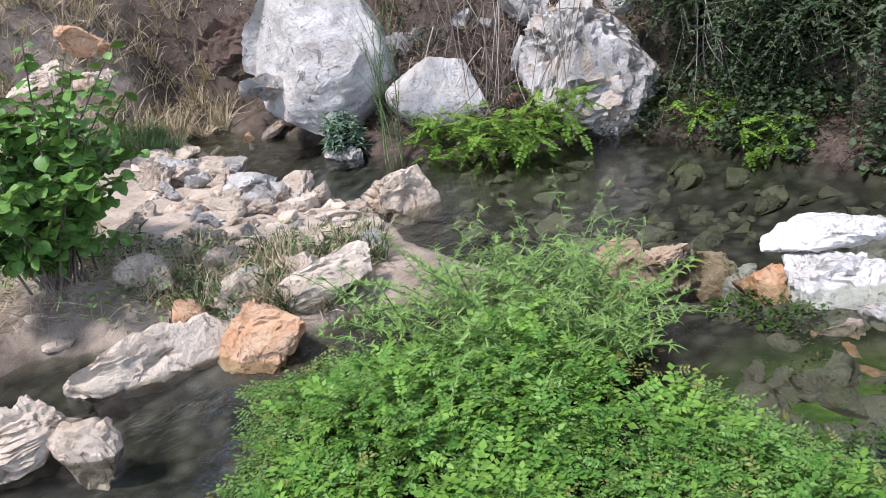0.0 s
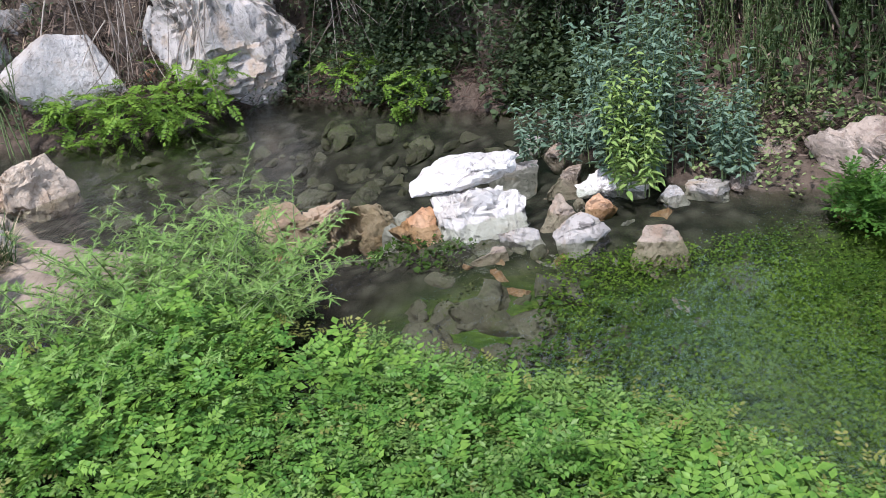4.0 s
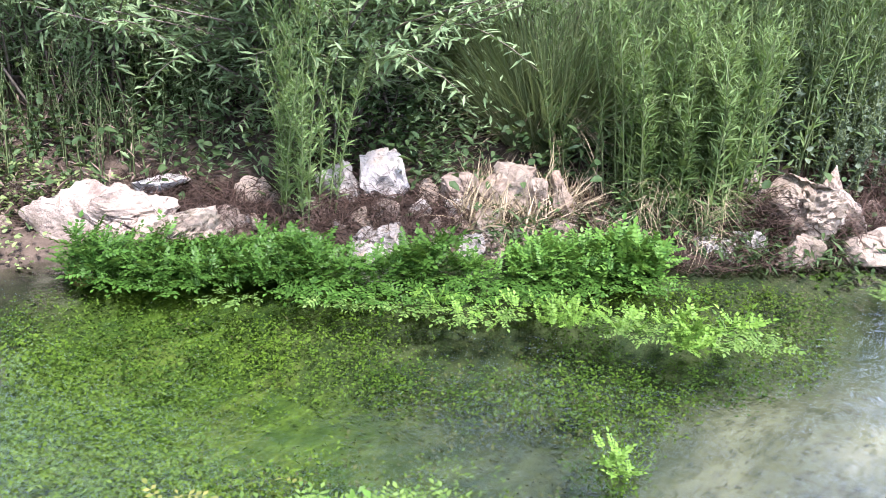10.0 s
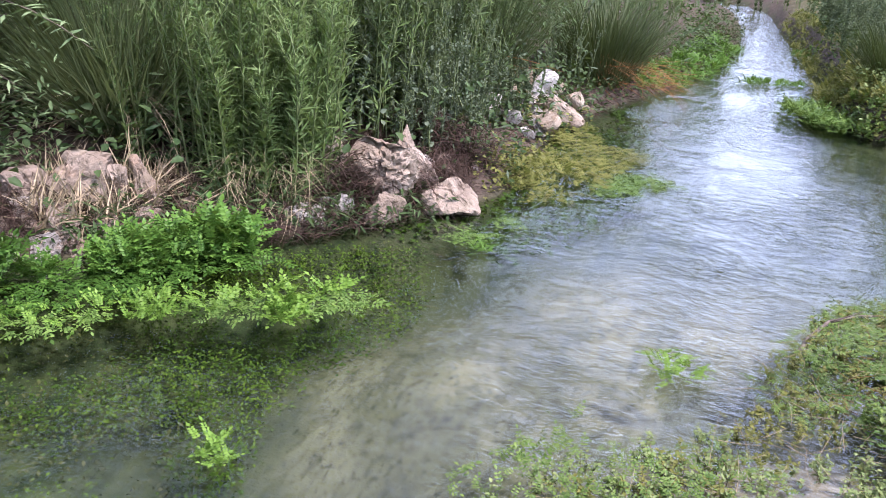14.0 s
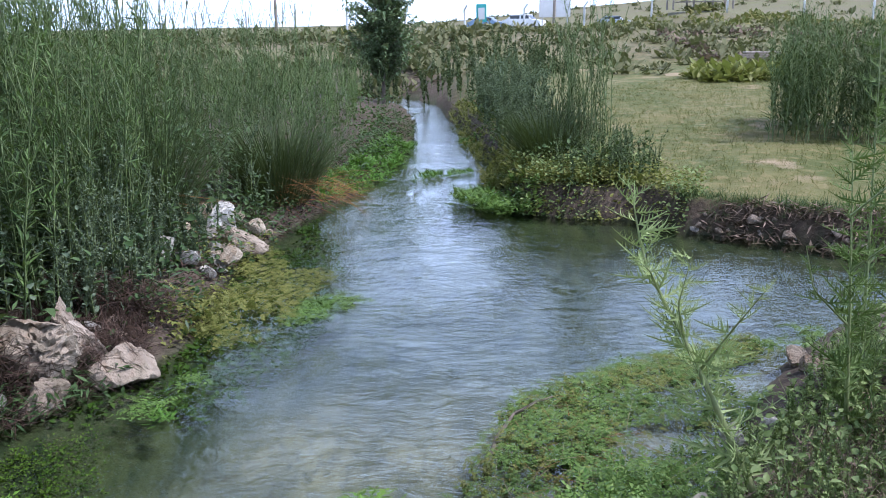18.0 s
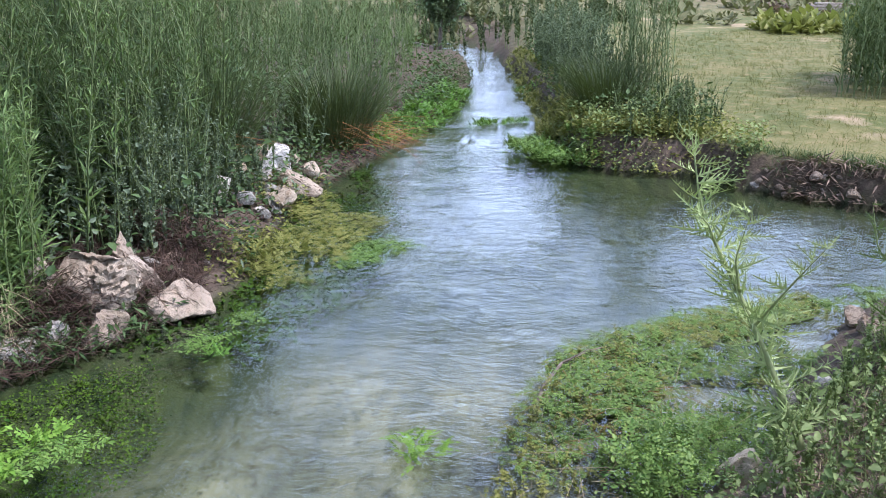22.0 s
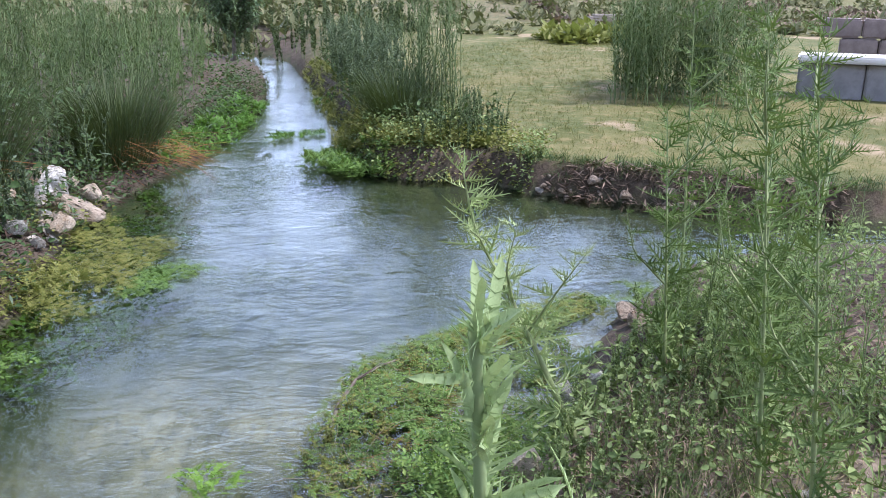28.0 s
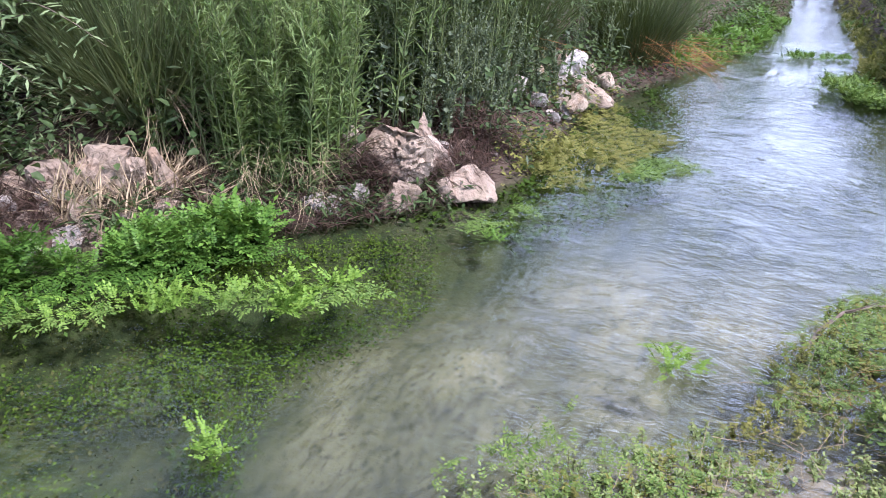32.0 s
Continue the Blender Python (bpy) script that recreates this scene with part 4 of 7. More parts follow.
OVATE = hexleaf(0.30)
OVATE_SLIM = kite(0.27)
ROUND = ribbon([0.10, 0.42, 0.50, 0.42, 0.06], 1.0, 0.2, 0.25)
LANCE = kite(0.11, 0.42, 0.4, 0.25)
NARROW = kite(0.07, 0.42, 0.4, 0.3)
BLADE = strip([0.0038, 0.0034, 0.0022], 0.22)
BLADE_SHORT = strip([0.02, 0.014], 0.3)
CRESS_LEAF = pinnate(5, kite(0.31, 0.4, 0.35), 1.1, 0.29, 0.35, 1.25, 0.5)
CRESS_SMALL = pinnate(3, OVATE_SLIM, 1.15, 0.34, 0.2, 1.2)
FERN_LEAF = pinnate(7, kite(0.3), 1.25, 0.26, 0.45, 0.8, 0.9)
SPIKY = join([strip([0.03, 0.055, 0.045], 0.25)]
             + [moved(kite(0.10, 0.25), (0, t, -0.25 * t * t), s * a, 0.25, 0, 0.30 * (1.15 - t))
                for t in (0.12, 0.3, 0.48, 0.64, 0.8) for s, a in ((-1, 0.8), (1, 0.95))])
SPIKY_BROAD = join([ribbon([0.02, 0.06, 0.05, 0.06, 0.045, 0.05, 0.006], 1.0, 0.25, 0.5, 0.006)]
                   + [moved(ribbon([0.07, 0.05, 0.02, 0.002], 1.0, 0.1, 0.4), (0, t, -0.25 * t * t), s * a, 0.2 + 0.3 * (k % 2), 0, 0.34 * (1.15 - t))
                      for k, t in enumerate((0.1, 0.24, 0.38, 0.52, 0.66, 0.8)) for s, a in ((-1, 0.85), (1, 0.95))])
SPIKY_FINE = join([ribbon([0.020, 0.026, 0.022, 0.024, 0.018, 0.014, 0.002], 1.0, -0.18, 0.6, 0.004)]
                  + [moved(ribbon([0.075, 0.055, 0.025, 0.002], 1.0, -0.25, 0.5), (0, t, 0.18 * t * t), s * a, 0.15 + 0.5 * (k % 2), 0, 0.36 * (1.15 - t))
                     for k, t in enumerate((0.08, 0.2, 0.33, 0.46, 0.6, 0.74)) for s, a in ((-1, 0.75), (1, 0.9))])


def rng(seed):
    return np.random.RandomState(seed)


def curve(base, vec, bend, n):
    """Points from base along vec, bent sideways by the vector bend."""
    t = np.linspace(0, 1, n)[:, None]
    return np.asarray(base) + np.asarray(vec) * t + np.asarray(bend) * t * t


def shoot(leaves, stems, r, base, vec, shape, count, size, up=(0.2, 1.0), start=0.1, bend=None, thick=0.005, jitter=0.35, shrink=0.5):
    """A leafy shoot: its stem and leaves set round it in a spiral."""
    ln = float(np.linalg.norm(vec))
    bend = r.normal(0, 0.07, 3) * ln if bend is None else bend
    pts = curve(base, vec, bend, 7)
    if stems is not None:
        stems.tube(pts[::2], thick, thick * 0.35, 3)
    t = start + (1 - start) * (np.arange(count) + r.rand(count)) / count
    p = np.asarray(base) + np.outer(t, vec) + np.outer(t * t, bend)
    yaw = np.arange(count) * 2.4 + r.uniform(0, 6.28) + r.normal(0, jitter, count)
    pitch = r.uniform(up[0], up[1], count)
    leaves.add(shape, p, yaw, pitch, r.normal(0, 0.35, count), size * (1 - shrink * t) * r.uniform(0.7, 1.25, count))
    return pts


def inside(poly, n, r):
    """n points spread at random in a polygon."""
    poly = np.array(poly, float)
    lo, hi = poly.min(0), poly.max(0)
    got = np.zeros((0, 2))
    while len(got) < n:
        q = lo + r.rand(4 * n, 2) * (hi - lo)
        got = np.concatenate([got, q[signed(poly, q[:, 0], q[:, 1]) > 0]])
    return got[:n]


def level(p, water=0.0):
    """Points of the plan set on the ground, or on the water."""
    return np.column_stack([p, np.maximum(land(p[:, 0], p[:, 1])[0], water)])


def stuff(name, buf, material, label, category):
    return tagged(new(name, buf.mesh(name, material)), label, category, kind="stuff")


def thing(name, label, category, place=(0, 0, 0), group=""):
    e = new(name)
    e.location = place
    return tagged(e, label, category, group)


def plant(name, label, category, place, pieces, group=""):
    """A plant as one thing at place; pieces: (part name, gathered shapes about the place, material)."""
    e = thing(name, label, category, place, group)
    for pname, buf, material in pieces:
        if buf.n:
            part(pname, buf.mesh(pname, material), e)["kind"] = "stuff"
    return e


# ---- water weed, cress and mats ----
def cress_carpet():
    """The bed of cress on the near side, low at its edge and taller inland."""
    r = rng(22)
    edge = [(-3.45, -1.25), (-3.0, -0.75), (-2.82, -0.15), (-2.65, 0.25), (-2.38, 0.55), (-2.12, 1.0), (-1.85, 1.38), (-1.1, 1.45), (-0.9, 0.4), (-1.0, -1.5),
            (-1.3, -2.6), (-2.0, -2.75), (-2.5, -3.2), (-2.95, -2.95), (-3.35, -2.4), (-3.6, -1.9)]
    p = inside(edge, 17000, r)
    s = signed(np.array(edge), p[:, 0], p[:, 1])
    gap = waves(p[:, 0], p[:, 1], 4.2, 41)
    keep = gap > -0.55 + 0.2 * r.rand(len(p))
    p, s = p[keep], s[keep]
    k = len(p)
    mound = 0.16 * smooth(0.9, 0.1, np.hypot(p[:, 0] + 2.75, p[:, 1] + 2.0)) + 0.05 * waves(p[:, 0], p[:, 1], 3.0, 42) + 0.16 * smooth(0.1, 0.6, waves(p[:, 0], p[:, 1], 8.0, 44)) * smooth(0.1, 0.5, s)
    z = np.maximum(0.01, 0.015 + 0.11 * smooth(0.0, 0.5, s) * r.rand(k) + mound * r.uniform(0.3, 1.1, k))
    kind = r.rand(k) + 0.25 * waves(p[:, 0], p[:, 1], 2.4, 43)
    low = (kind < 0.5) | (s < 0.22)
    tall = ~low & (kind > 0.86)
    for sel, shape, lo, hi, mat in ((low, CRESS_SMALL, 0.045, 0.085, CRESS_LOW), (~low & ~tall, CRESS_LEAF, 0.065, 0.13, CRESS), (tall, CRESS_LEAF, 0.09, 0.17, CRESS_LIME)):
        n = int(sel.sum())
        b = Leaves()
        b.add(shape, np.column_stack([p[sel], z[sel]]), r.uniform(0, 6.28, n), r.uniform(0.1, 0.9, n), r.normal(0, 0.35, n), r.uniform(lo, hi, n))
        stuff("watercress", b, mat, "dense bright green watercress on the shallow water", "watercress")
    b = Leaves()
    q = inside(edge, 420, r)
    b.add(CRESS_SMALL, np.column_stack([q, r.uniform(0.03, 0.16, len(q))]), r.uniform(0, 6.28, len(q)), r.uniform(0.0, 0.8, len(q)), r.normal(0, 0.4, len(q)), r.uniform(0.04, 0.09, len(q)))
    stuff("yellow_cress_leaves", b, CRESS_YELLOW, "yellowing leaves scattered through the watercress", "watercress")


def upright_cress(poly, n, seed, lo, hi, material, label, water=0.0, shape=CRESS_LEAF, lift=0.10, gap=-0.34):
    """Taller cress: sheaves of feather leaves that rise from the water's edge."""
    r = rng(seed)
    b = Leaves()
    p = inside(poly, n, r)
    w = 0.6 * waves(p[:, 0], p[:, 1], 3.1, seed) + 0.4 * waves(p[:, 0], p[:, 1], 11.0, seed + 1)
    p = level(p[w > gap], water)
    tall = 0.5 + 1.0 * smooth(-0.2, 0.5, w[w > gap])
    p = np.repeat(p, 4, axis=0)
    p = p + np.column_stack([r.normal(0, 0.03, (len(p), 2)), r.uniform(0, lift, len(p)) * np.repeat(tall, 4)])
    k = len(p)
    b.add(shape, p, r.uniform(0, 6.28, k), r.uniform(0.2, 1.4, k), r.normal(0, 0.3, k), r.uniform(lo, hi, k) * (0.55 + 0.5 * np.repeat(tall, 4)))
    return stuff("watercress", b, material, label, "watercress")


def floating(poly, n, seed, material, label, shape, lo, hi, top=0.03, gap=-0.25, name="floating_plants"):
    r = rng(seed)
    b = Leaves()
    p = inside(poly, n, r)
    w = waves(p[:, 0], p[:, 1], 5.0, seed)
    p = p[w > gap]
    k = len(p)
    b.add(shape, np.column_stack([p, r.uniform(0.004, top, k)]), r.uniform(0, 6.28, k), r.uniform(-0.05, 0.45, k), r.normal(0, 0.3, k), r.uniform(lo, hi, k))
    return stuff(name, b, material, label, "floating plants")


MOSS = kite(0.3, 0.5, 0.5, 0.15)
MAT_GREEN = leafy("mat_cress_leaf", (0.055, 0.13, 0.028), (0.21, 0.31, 0.08), 0.45, 0.25)
CRESS_LOW = leafy("low_cress_leaf", (0.065, 0.145, 0.032), (0.18, 0.29, 0.07), 0.42, 0.28)
CRESS_LIME = leafy("lime_cress_leaf", (0.095, 0.215, 0.03), (0.20, 0.345, 0.06), 0.45, 0.35)
cress_carpet()
upright_cress([(-4.3, 1.1), (-3.75, 1.75), (-3.3, 2.35), (-3.15, 2.75), (-3.75, 2.3), (-4.25, 1.75), (-4.55, 1.3)], 850, 23, 0.065, 0.125, CRESS_DEEP, "dense green cress along the foot of the far bank", lift=0.2, gap=-0.16)
upright_cress([(-3.3, 2.35), (-2.9, 2.9), (-2.45, 3.5), (-2.6, 3.7), (-3.0, 3.3), (-3.4, 2.8)], 560, 24, 0.06, 0.115, CRESS, "light green cress along the foot of the far bank", lift=0.14, gap=-0.12)
upright_cress([(-3.1, 2.15), (-2.5, 2.55), (-1.95, 3.1), (-1.75, 3.35), (-2.1, 3.3), (-2.6, 2.85), (-3.1, 2.4)], 60, 25, 0.05, 0.10, CRESS_LIME, "light green cress strip growing in midstream", lift=0.03)
floating([(-3.75, 1.45), (-3.1, 2.1), (-2.4, 2.6), (-1.7, 3.15), (-1.6, 3.4), (-2.0, 3.2), (-2.85, 2.4), (-3.7, 1.6)], 420, 26, CRESS_LOW, "cress leaves lying on the water in a strip", CRESS_SMALL, 0.04, 0.09)
floating([(-4.35, 1.05), (-3.7, 1.55), (-3.1, 2.2), (-2.5, 3.0), (-2.2, 3.6), (-2.6, 3.5), (-3.2, 2.6), (-4.2, 1.5)], 900, 226, CRESS_DEEP, "low dark cress on the water before the bank", CRESS_SMALL, 0.05, 0.10)
floating([(-1.65, 5.05), (-1.25, 5.3), (-1.0, 5.6), (-0.95, 6.1), (-0.8, 6.9), (-1.2, 7.0), (-1.5, 7.8), (-1.75, 7.2), (-1.8, 6.0)], 2200, 27, CRESS_YELLOW, "yellow-green mat of floating plants at the bank", CRESS_SMALL, 0.035, 0.075, 0.05)
floating([(-1.05, 5.65), (-0.75, 5.8), (-0.45, 6.25), (-0.75, 6.35), (-1.0, 6.2)], 190, 28, CRESS_LOW, "green floating leaves at the edge of the mat", CRESS_SMALL, 0.05, 0.10)
upright_cress([(-1.75, 5.1), (-1.35, 5.3), (-1.2, 5.9), (-1.6, 6.4), (-1.9, 6.0)], 50, 29, 0.05, 0.10, CRESS_YELLOW, "yellowish cress on the mat")
floating([(-1.65, 4.2), (-1.45, 4.3), (-1.2, 4.75), (-1.35, 4.85), (-1.6, 4.5)], 110, 30, CRESS_LOW, "small floating cress islet in the stream", CRESS_SMALL, 0.04, 0.09)
for q, (ex, ey, es) in enumerate([(-0.06, 11.5, 0.22), (0.33, 11.75, 0.14), (-0.2, 3.32, 0.07), (-1.6, 1.95, 0.03), (-1.38, 4.25, 0.05), (-1.9, 3.0, 0.10), (-0.95, 11.4, 0.3), (0.6, 14.8, 0.25)]):
    upright_cress([(ex - es, ey - es), (ex + es, ey - es * 0.7), (ex + es * 0.8, ey + es), (ex - es * 0.8, ey + es)], 5 + int(110 * es), 60 + q, 0.04 if es < 0.08 else 0.06, 0.07 if es < 0.08 else 0.12, CRESS_LIME if q in (2, 3, 5) else CRESS, "cress tuft standing in the stream", lift=0.06)
upright_cress([(0.15, 9.75), (0.55, 9.1), (1.1, 9.0), (1.2, 9.4), (0.7, 10.0), (0.5, 10.4)], 260, 31, 0.06, 0.11, CRESS_LOW, "light green cress fringe on the far bank")
upright_cress([(0.6, 10.2), (1.1, 9.2), (2.1, 8.9), (2.3, 9.2), (1.4, 9.8), (0.9, 12.5), (0.65, 12.0)], 520, 32, 0.07, 0.13, CRESS_YELLOW, "olive yellow herbs along the far bank")
upright_cress([(-1.35, 9.6), (-0.95, 10.4), (-0.6, 12.2), (-0.4, 14.6), (-0.8, 14.6), (-1.1, 12.2), (-1.5, 10.3)], 420, 33, 0.07, 0.13, CRESS, "green cress along the bank downstream", lift=0.08)
upright_cress([(0.5, 13.0), (0.75, 12.5), (1.0, 15.0), (0.5, 19.5), (0.2, 19.0)], 330, 34, 0.06, 0.11, CRESS_YELLOW, "yellow green herbs along the bank downstream")


def flow_yaw(p):
    """The heading of the current at points of the plan."""
    bend = smooth(2.5, 7.0, p[:, 1])
    return np.arctan2(-(0.75 * (1 - bend) + 0.05 * bend), 0.66 * (1 - bend) + bend)


def submerged(poly, n, seed, material, label, shape, lo, hi, per=6, rise=(0.02, 0.4), thresh=-0.1, freq=4.0, fan=0.5):
    """Clumps of weed rooted in the bed, combed along by the current."""
    r = rng(seed)
    b = Leaves()
    q = inside(poly, n, r)
    q = q[waves(q[:, 0], q[:, 1], freq, seed) > thresh + 0.25 * r.rand(len(q))]
    p = level(q, -9.0)
    p = p[p[:, 2] < -0.03]
    p = np.repeat(p, per, axis=0)
    k = len(p)
    p[:, :2] += r.normal(0, 0.035, (k, 2))
    p[:, 2] = np.minimum(p[:, 2] * r.uniform(0.35, 1.0, k), -0.012)
    size = r.uniform(lo, hi, k)
    pitch = np.minimum(r.uniform(rise[0], rise[1], k), np.arcsin(np.clip(-p[:, 2] / size, 0, 0.9)))
    b.add(shape, p, flow_yaw(p) + r.normal(0, fan, k), pitch, r.normal(0, 0.6, k), size)
    return stuff("water_weed", b, material, label, "water weed")


GREEN_BED = [(-4.1, -0.9), (-4.2, 0.4), (-4.4, 1.0), (-3.6, 1.9), (-2.9, 2.9), (-2.3, 3.8), (-1.8, 4.3), (-1.5, 3.6), (-1.75, 2.6), (-1.5, 1.6), (-2.2, 0.9), (-2.7, 0.0), (-3.2, -0.9)]
submerged(GREEN_BED, 3000, 301, WEED_DARK, "dark green water weed on the stream bed", MOSS, 0.01, 0.026, 12, (0.0, 0.9), 0.0, 3.5, 2.0)
submerged(GREEN_BED, 3400, 302, WEED_LIGHT, "bright green water weed just under the surface", MOSS, 0.01, 0.024, 12, (0.0, 0.9), -0.2, 3.0, 2.0)
submerged([(-4.1, -0.4), (-4.3, 0.9), (-3.4, 1.9), (-2.7, 2.2), (-2.4, 1.1), (-3.0, -0.3)], 2600, 303, WEED_VIVID, "vivid green water weed close under the surface", MOSS, 0.01, 0.026, 12, (0.0, 0.9), -0.05, 3.2, 2.0)
submerged(GREEN_BED, 900, 304, WEED_OLIVE, "brownish water weed on the stream bed", MOSS, 0.01, 0.03, 10, (0.0, 0.9), 0.0, 2.2, 2.0)
submerged([(-4.6, -1.2), (-3.9, -0.2), (-4.0, 0.3), (-3.3, 0.3), (-3.2, -1.2), (-3.9, -1.7)], 400, 307, WEED_DARK, "dark weed below the weir stones", MOSS, 0.02, 0.05, 7, (0.0, 0.9), 0.0, 4.0, 2.0)
submerged([(-2.0, 4.3), (-1.3, 4.5), (-0.9, 5.6), (-0.7, 7.4), (-1.3, 9.2), (-1.7, 7.0), (-1.6, 5.4)], 800, 308, WEED_DARK, "dark weed under the floating mat", MOSS, 0.03, 0.06, 7, (0.0, 0.9), -0.3, 4.0, 2.0)

# near mat: low cress with open water, dead stalks and taller clumps
MAT = [(0.45, 4.45), (0.85, 4.7), (1.2, 4.95), (1.7, 5.15), (2.3, 5.5), (2.6, 5.4), (2.2, 4.8), (1.75, 4.2), (1.4, 3.7), (0.9, 3.4), (0.4, 4.0)]
SHALLOWS = [(-0.6, 2.2), (-0.35, 2.5), (0.0, 2.85), (0.1, 3.4), (0.25, 3.9), (0.45, 4.4), (0.9, 4.2), (1.2, 3.6), (0.7, 2.9), (0.2, 2.4), (-0.4, 2.0)]
floating(MAT, 4200, 35, MAT_GREEN, "low green cress mat on the shallows", CRESS_SMALL, 0.03, 0.06, 0.05, -0.08)
floating(MAT, 700, 235, CRESS_YELLOW, "yellowing leaves of the cress mat", CRESS_SMALL, 0.025, 0.05, 0.05, 0.0)
floating([(0.9, 4.7), (1.7, 5.1), (2.3, 5.5), (2.0, 5.0), (1.3, 4.5)], 620, 36, CRESS_YELLOW, "yellow-green cress mat at the water edge", CRESS_SMALL, 0.035, 0.07, 0.04)
floating(SHALLOWS, 2000, 37, MAT_GREEN, "sparse cress in clear shallows", CRESS_SMALL, 0.025, 0.05, 0.05, 0.05)
floating(SHALLOWS, 500, 237, CRESS_YELLOW, "sparse yellowing cress in clear shallows", CRESS_SMALL, 0.02, 0.045, 0.04)
upright_cress([(0.55, 3.3), (1.25, 3.8), (1.5, 3.6), (1.2, 3.1), (0.7, 2.9)], 330, 38, 0.03, 0.065, MAT_GREEN, "dark green cress clump at the near bank", shape=CRESS_SMALL, lift=0.12)
upright_cress([(-0.85, 2.15), (-0.5, 2.7), (-0.1, 2.6), (0.1, 2.2), (-0.5, 1.8)], 150, 39, 0.03, 0.06, MAT_GREEN, "bright cress clump at the near bank", shape=CRESS_SMALL)


def mat_clumps(poly, n, seed, leaf, label):
    """Little leafy shoots that stand up out of the mat in clumps."""
    r = rng(seed)
    lv, st = Leaves(), Leaves()
    for *q, g in level(inside(poly, n, r), -0.03):
        tall = r.uniform(0.04, 0.13)
        for _ in range(r.randint(3, 8)):
            x, y = q + r.normal(0, 0.03, 2)
            shoot(lv, st, r, (x, y, g), np.array([r.normal(0, 0.025), r.normal(0, 0.025), tall * r.uniform(0.6, 1.1)]), OVATE, 12, 0.026, (-0.2, 0.9), 0.15, thick=0.0016, shrink=0.35)
    e = thing("mat_plants", label, "water plants")
    e["kind"] = "stuff"
    part("stalk_work", st.mesh("stems", DEADROOT), e)
    part("foliage", lv.mesh("leaves", leaf), e)


mat_clumps([(0.35, 3.9), (0.5, 4.4), (1.2, 4.9), (2.2, 5.3), (1.8, 4.3), (1.3, 3.6), (0.7, 3.1), (0.2, 3.2)], 95, 241, MAT_GREEN, "small green shoots standing out of the cress mat")
mat_clumps([(-0.5, 2.25), (0.0, 2.8), (0.25, 3.7), (0.5, 4.4), (1.2, 4.8), (0.9, 3.9), (0.4, 3.0), (0.0, 2.3)], 70, 242, CRESS_YELLOW, "yellowish shoots standing in the shallows")
mat_clumps([(-0.75, 2.2), (0.0, 2.9), (0.6, 3.2), (1.2, 2.9), (0.4, 2.1), (-0.4, 1.7)], 80, 243, NEARHERB, "bright green shoots along the near shore")


def dead_stalks(poly, n, seed, material, label, lo, hi, lift):
    """Thin dead stalks that lie crossed over the mat."""
    r = rng(seed)
    b = Leaves()
    for q in level(inside(poly, n, r)):
        a, ln = r.uniform(0, 6.28), r.uniform(lo, hi)
        z = q[2] + r.uniform(0.005, lift)
        vec = (ln * math.cos(a), ln * math.sin(a), r.normal(0, 0.15) * ln)
        b.tube(curve((q[0], q[1], z), vec, (r.normal(0, 0.2) * ln, r.normal(0, 0.2) * ln, 0.0), 5), 0.0014, 0.0007, 3)
    stuff("dead_stalks", b, material, label, "dead stalks")


dead_stalks(SHALLOWS, 110, 251, STRAW, "bleached stalks lying over the shallows", 0.08, 0.3, 0.04)
dead_stalks(MAT, 70, 252, ROOTMAT, "dark dead stalks tangled in the mat", 0.08, 0.25, 0.06)
dead_stalks([(0.3, 3.4), (0.45, 4.2), (1.0, 4.4), (1.1, 3.7), (0.6, 3.2)], 50, 253, RUSTY, "reddish stalks tangled in the mat", 0.05, 0.18, 0.06)
branch = thing("fallen_branch", "dark wet branch lying along the mat edge", "branch")
b = Leaves()
b.tube([(0.30, 3.75, -0.02), (0.36, 3.95, 0.025), (0.46, 4.16, 0.05), (0.62, 4.36, 0.03), (0.75, 4.5, 0.0)], 0.012, 0.005, 7)
part("limb", b.mesh("limb", BARK), branch)
b = Leaves()
b.tube([(0.46, 4.16, 0.05), (0.52, 4.15, 0.09), (0.60, 4.2, 0.12)], 0.006, 0.002, 5)
part("twig", b.mesh("twig", BARK), branch)

# ---- herbs and shrubs ----
def mint(name, label, place, width, h, n, leaf, seed, size):
    r = rng(seed)
    lv, st = Leaves(), Leaves()
    for _ in range(n):
        a, q = r.uniform(0, 6.28), width * math.sqrt(r.rand())
        hh = h * r.uniform(0.6, 1.05) * (1 - 0.35 * q / width)
        base = (q * math.cos(a) * 0.8, q * math.sin(a) * 0.8, 0)
        shoot(lv, st, r, base, (0.12 * q * math.cos(a), 0.12 * q * math.sin(a), hh), LANCE_WIDE, 44, size, (-0.35, 0.7), 0.12, thick=0.005, shrink=0.45)
    return plant(name, label, "herb", place, [("stalk_work", st, STEM), ("foliage", lv, leaf)])


LANCE_WIDE = hexleaf(0.18, 0.3, 0.35, 0.3, 0.62, 0.85)
mint("horse_mint", "tall grey-green mint clump at the weir", (-5.12, 0.2, 0.02), 0.44, 1.38, 62, MINT, 51, 0.088)
mint("horse_mint", "grey-green mint stems beside the weir", (-4.92, 0.72, 0.05), 0.26, 0.75, 14, MINT, 52, 0.08)
mint("light_mint", "light yellow-green herb in front of the mint", (-4.78, 0.14, 0.02), 0.22, 0.98, 18, MINT_LIGHT, 53, 0.085)
mint("grey_herb", "bluish grey herb under the overhanging boulder", (-6.62, -5.75, 0.05), 0.24, 0.55, 14, MINT, 54, 0.13)
mint("grey_herb", "low grey herb at the shore", (-5.5, -0.35, 0.0), 0.3, 0.5, 14, MINT, 55, 0.08)


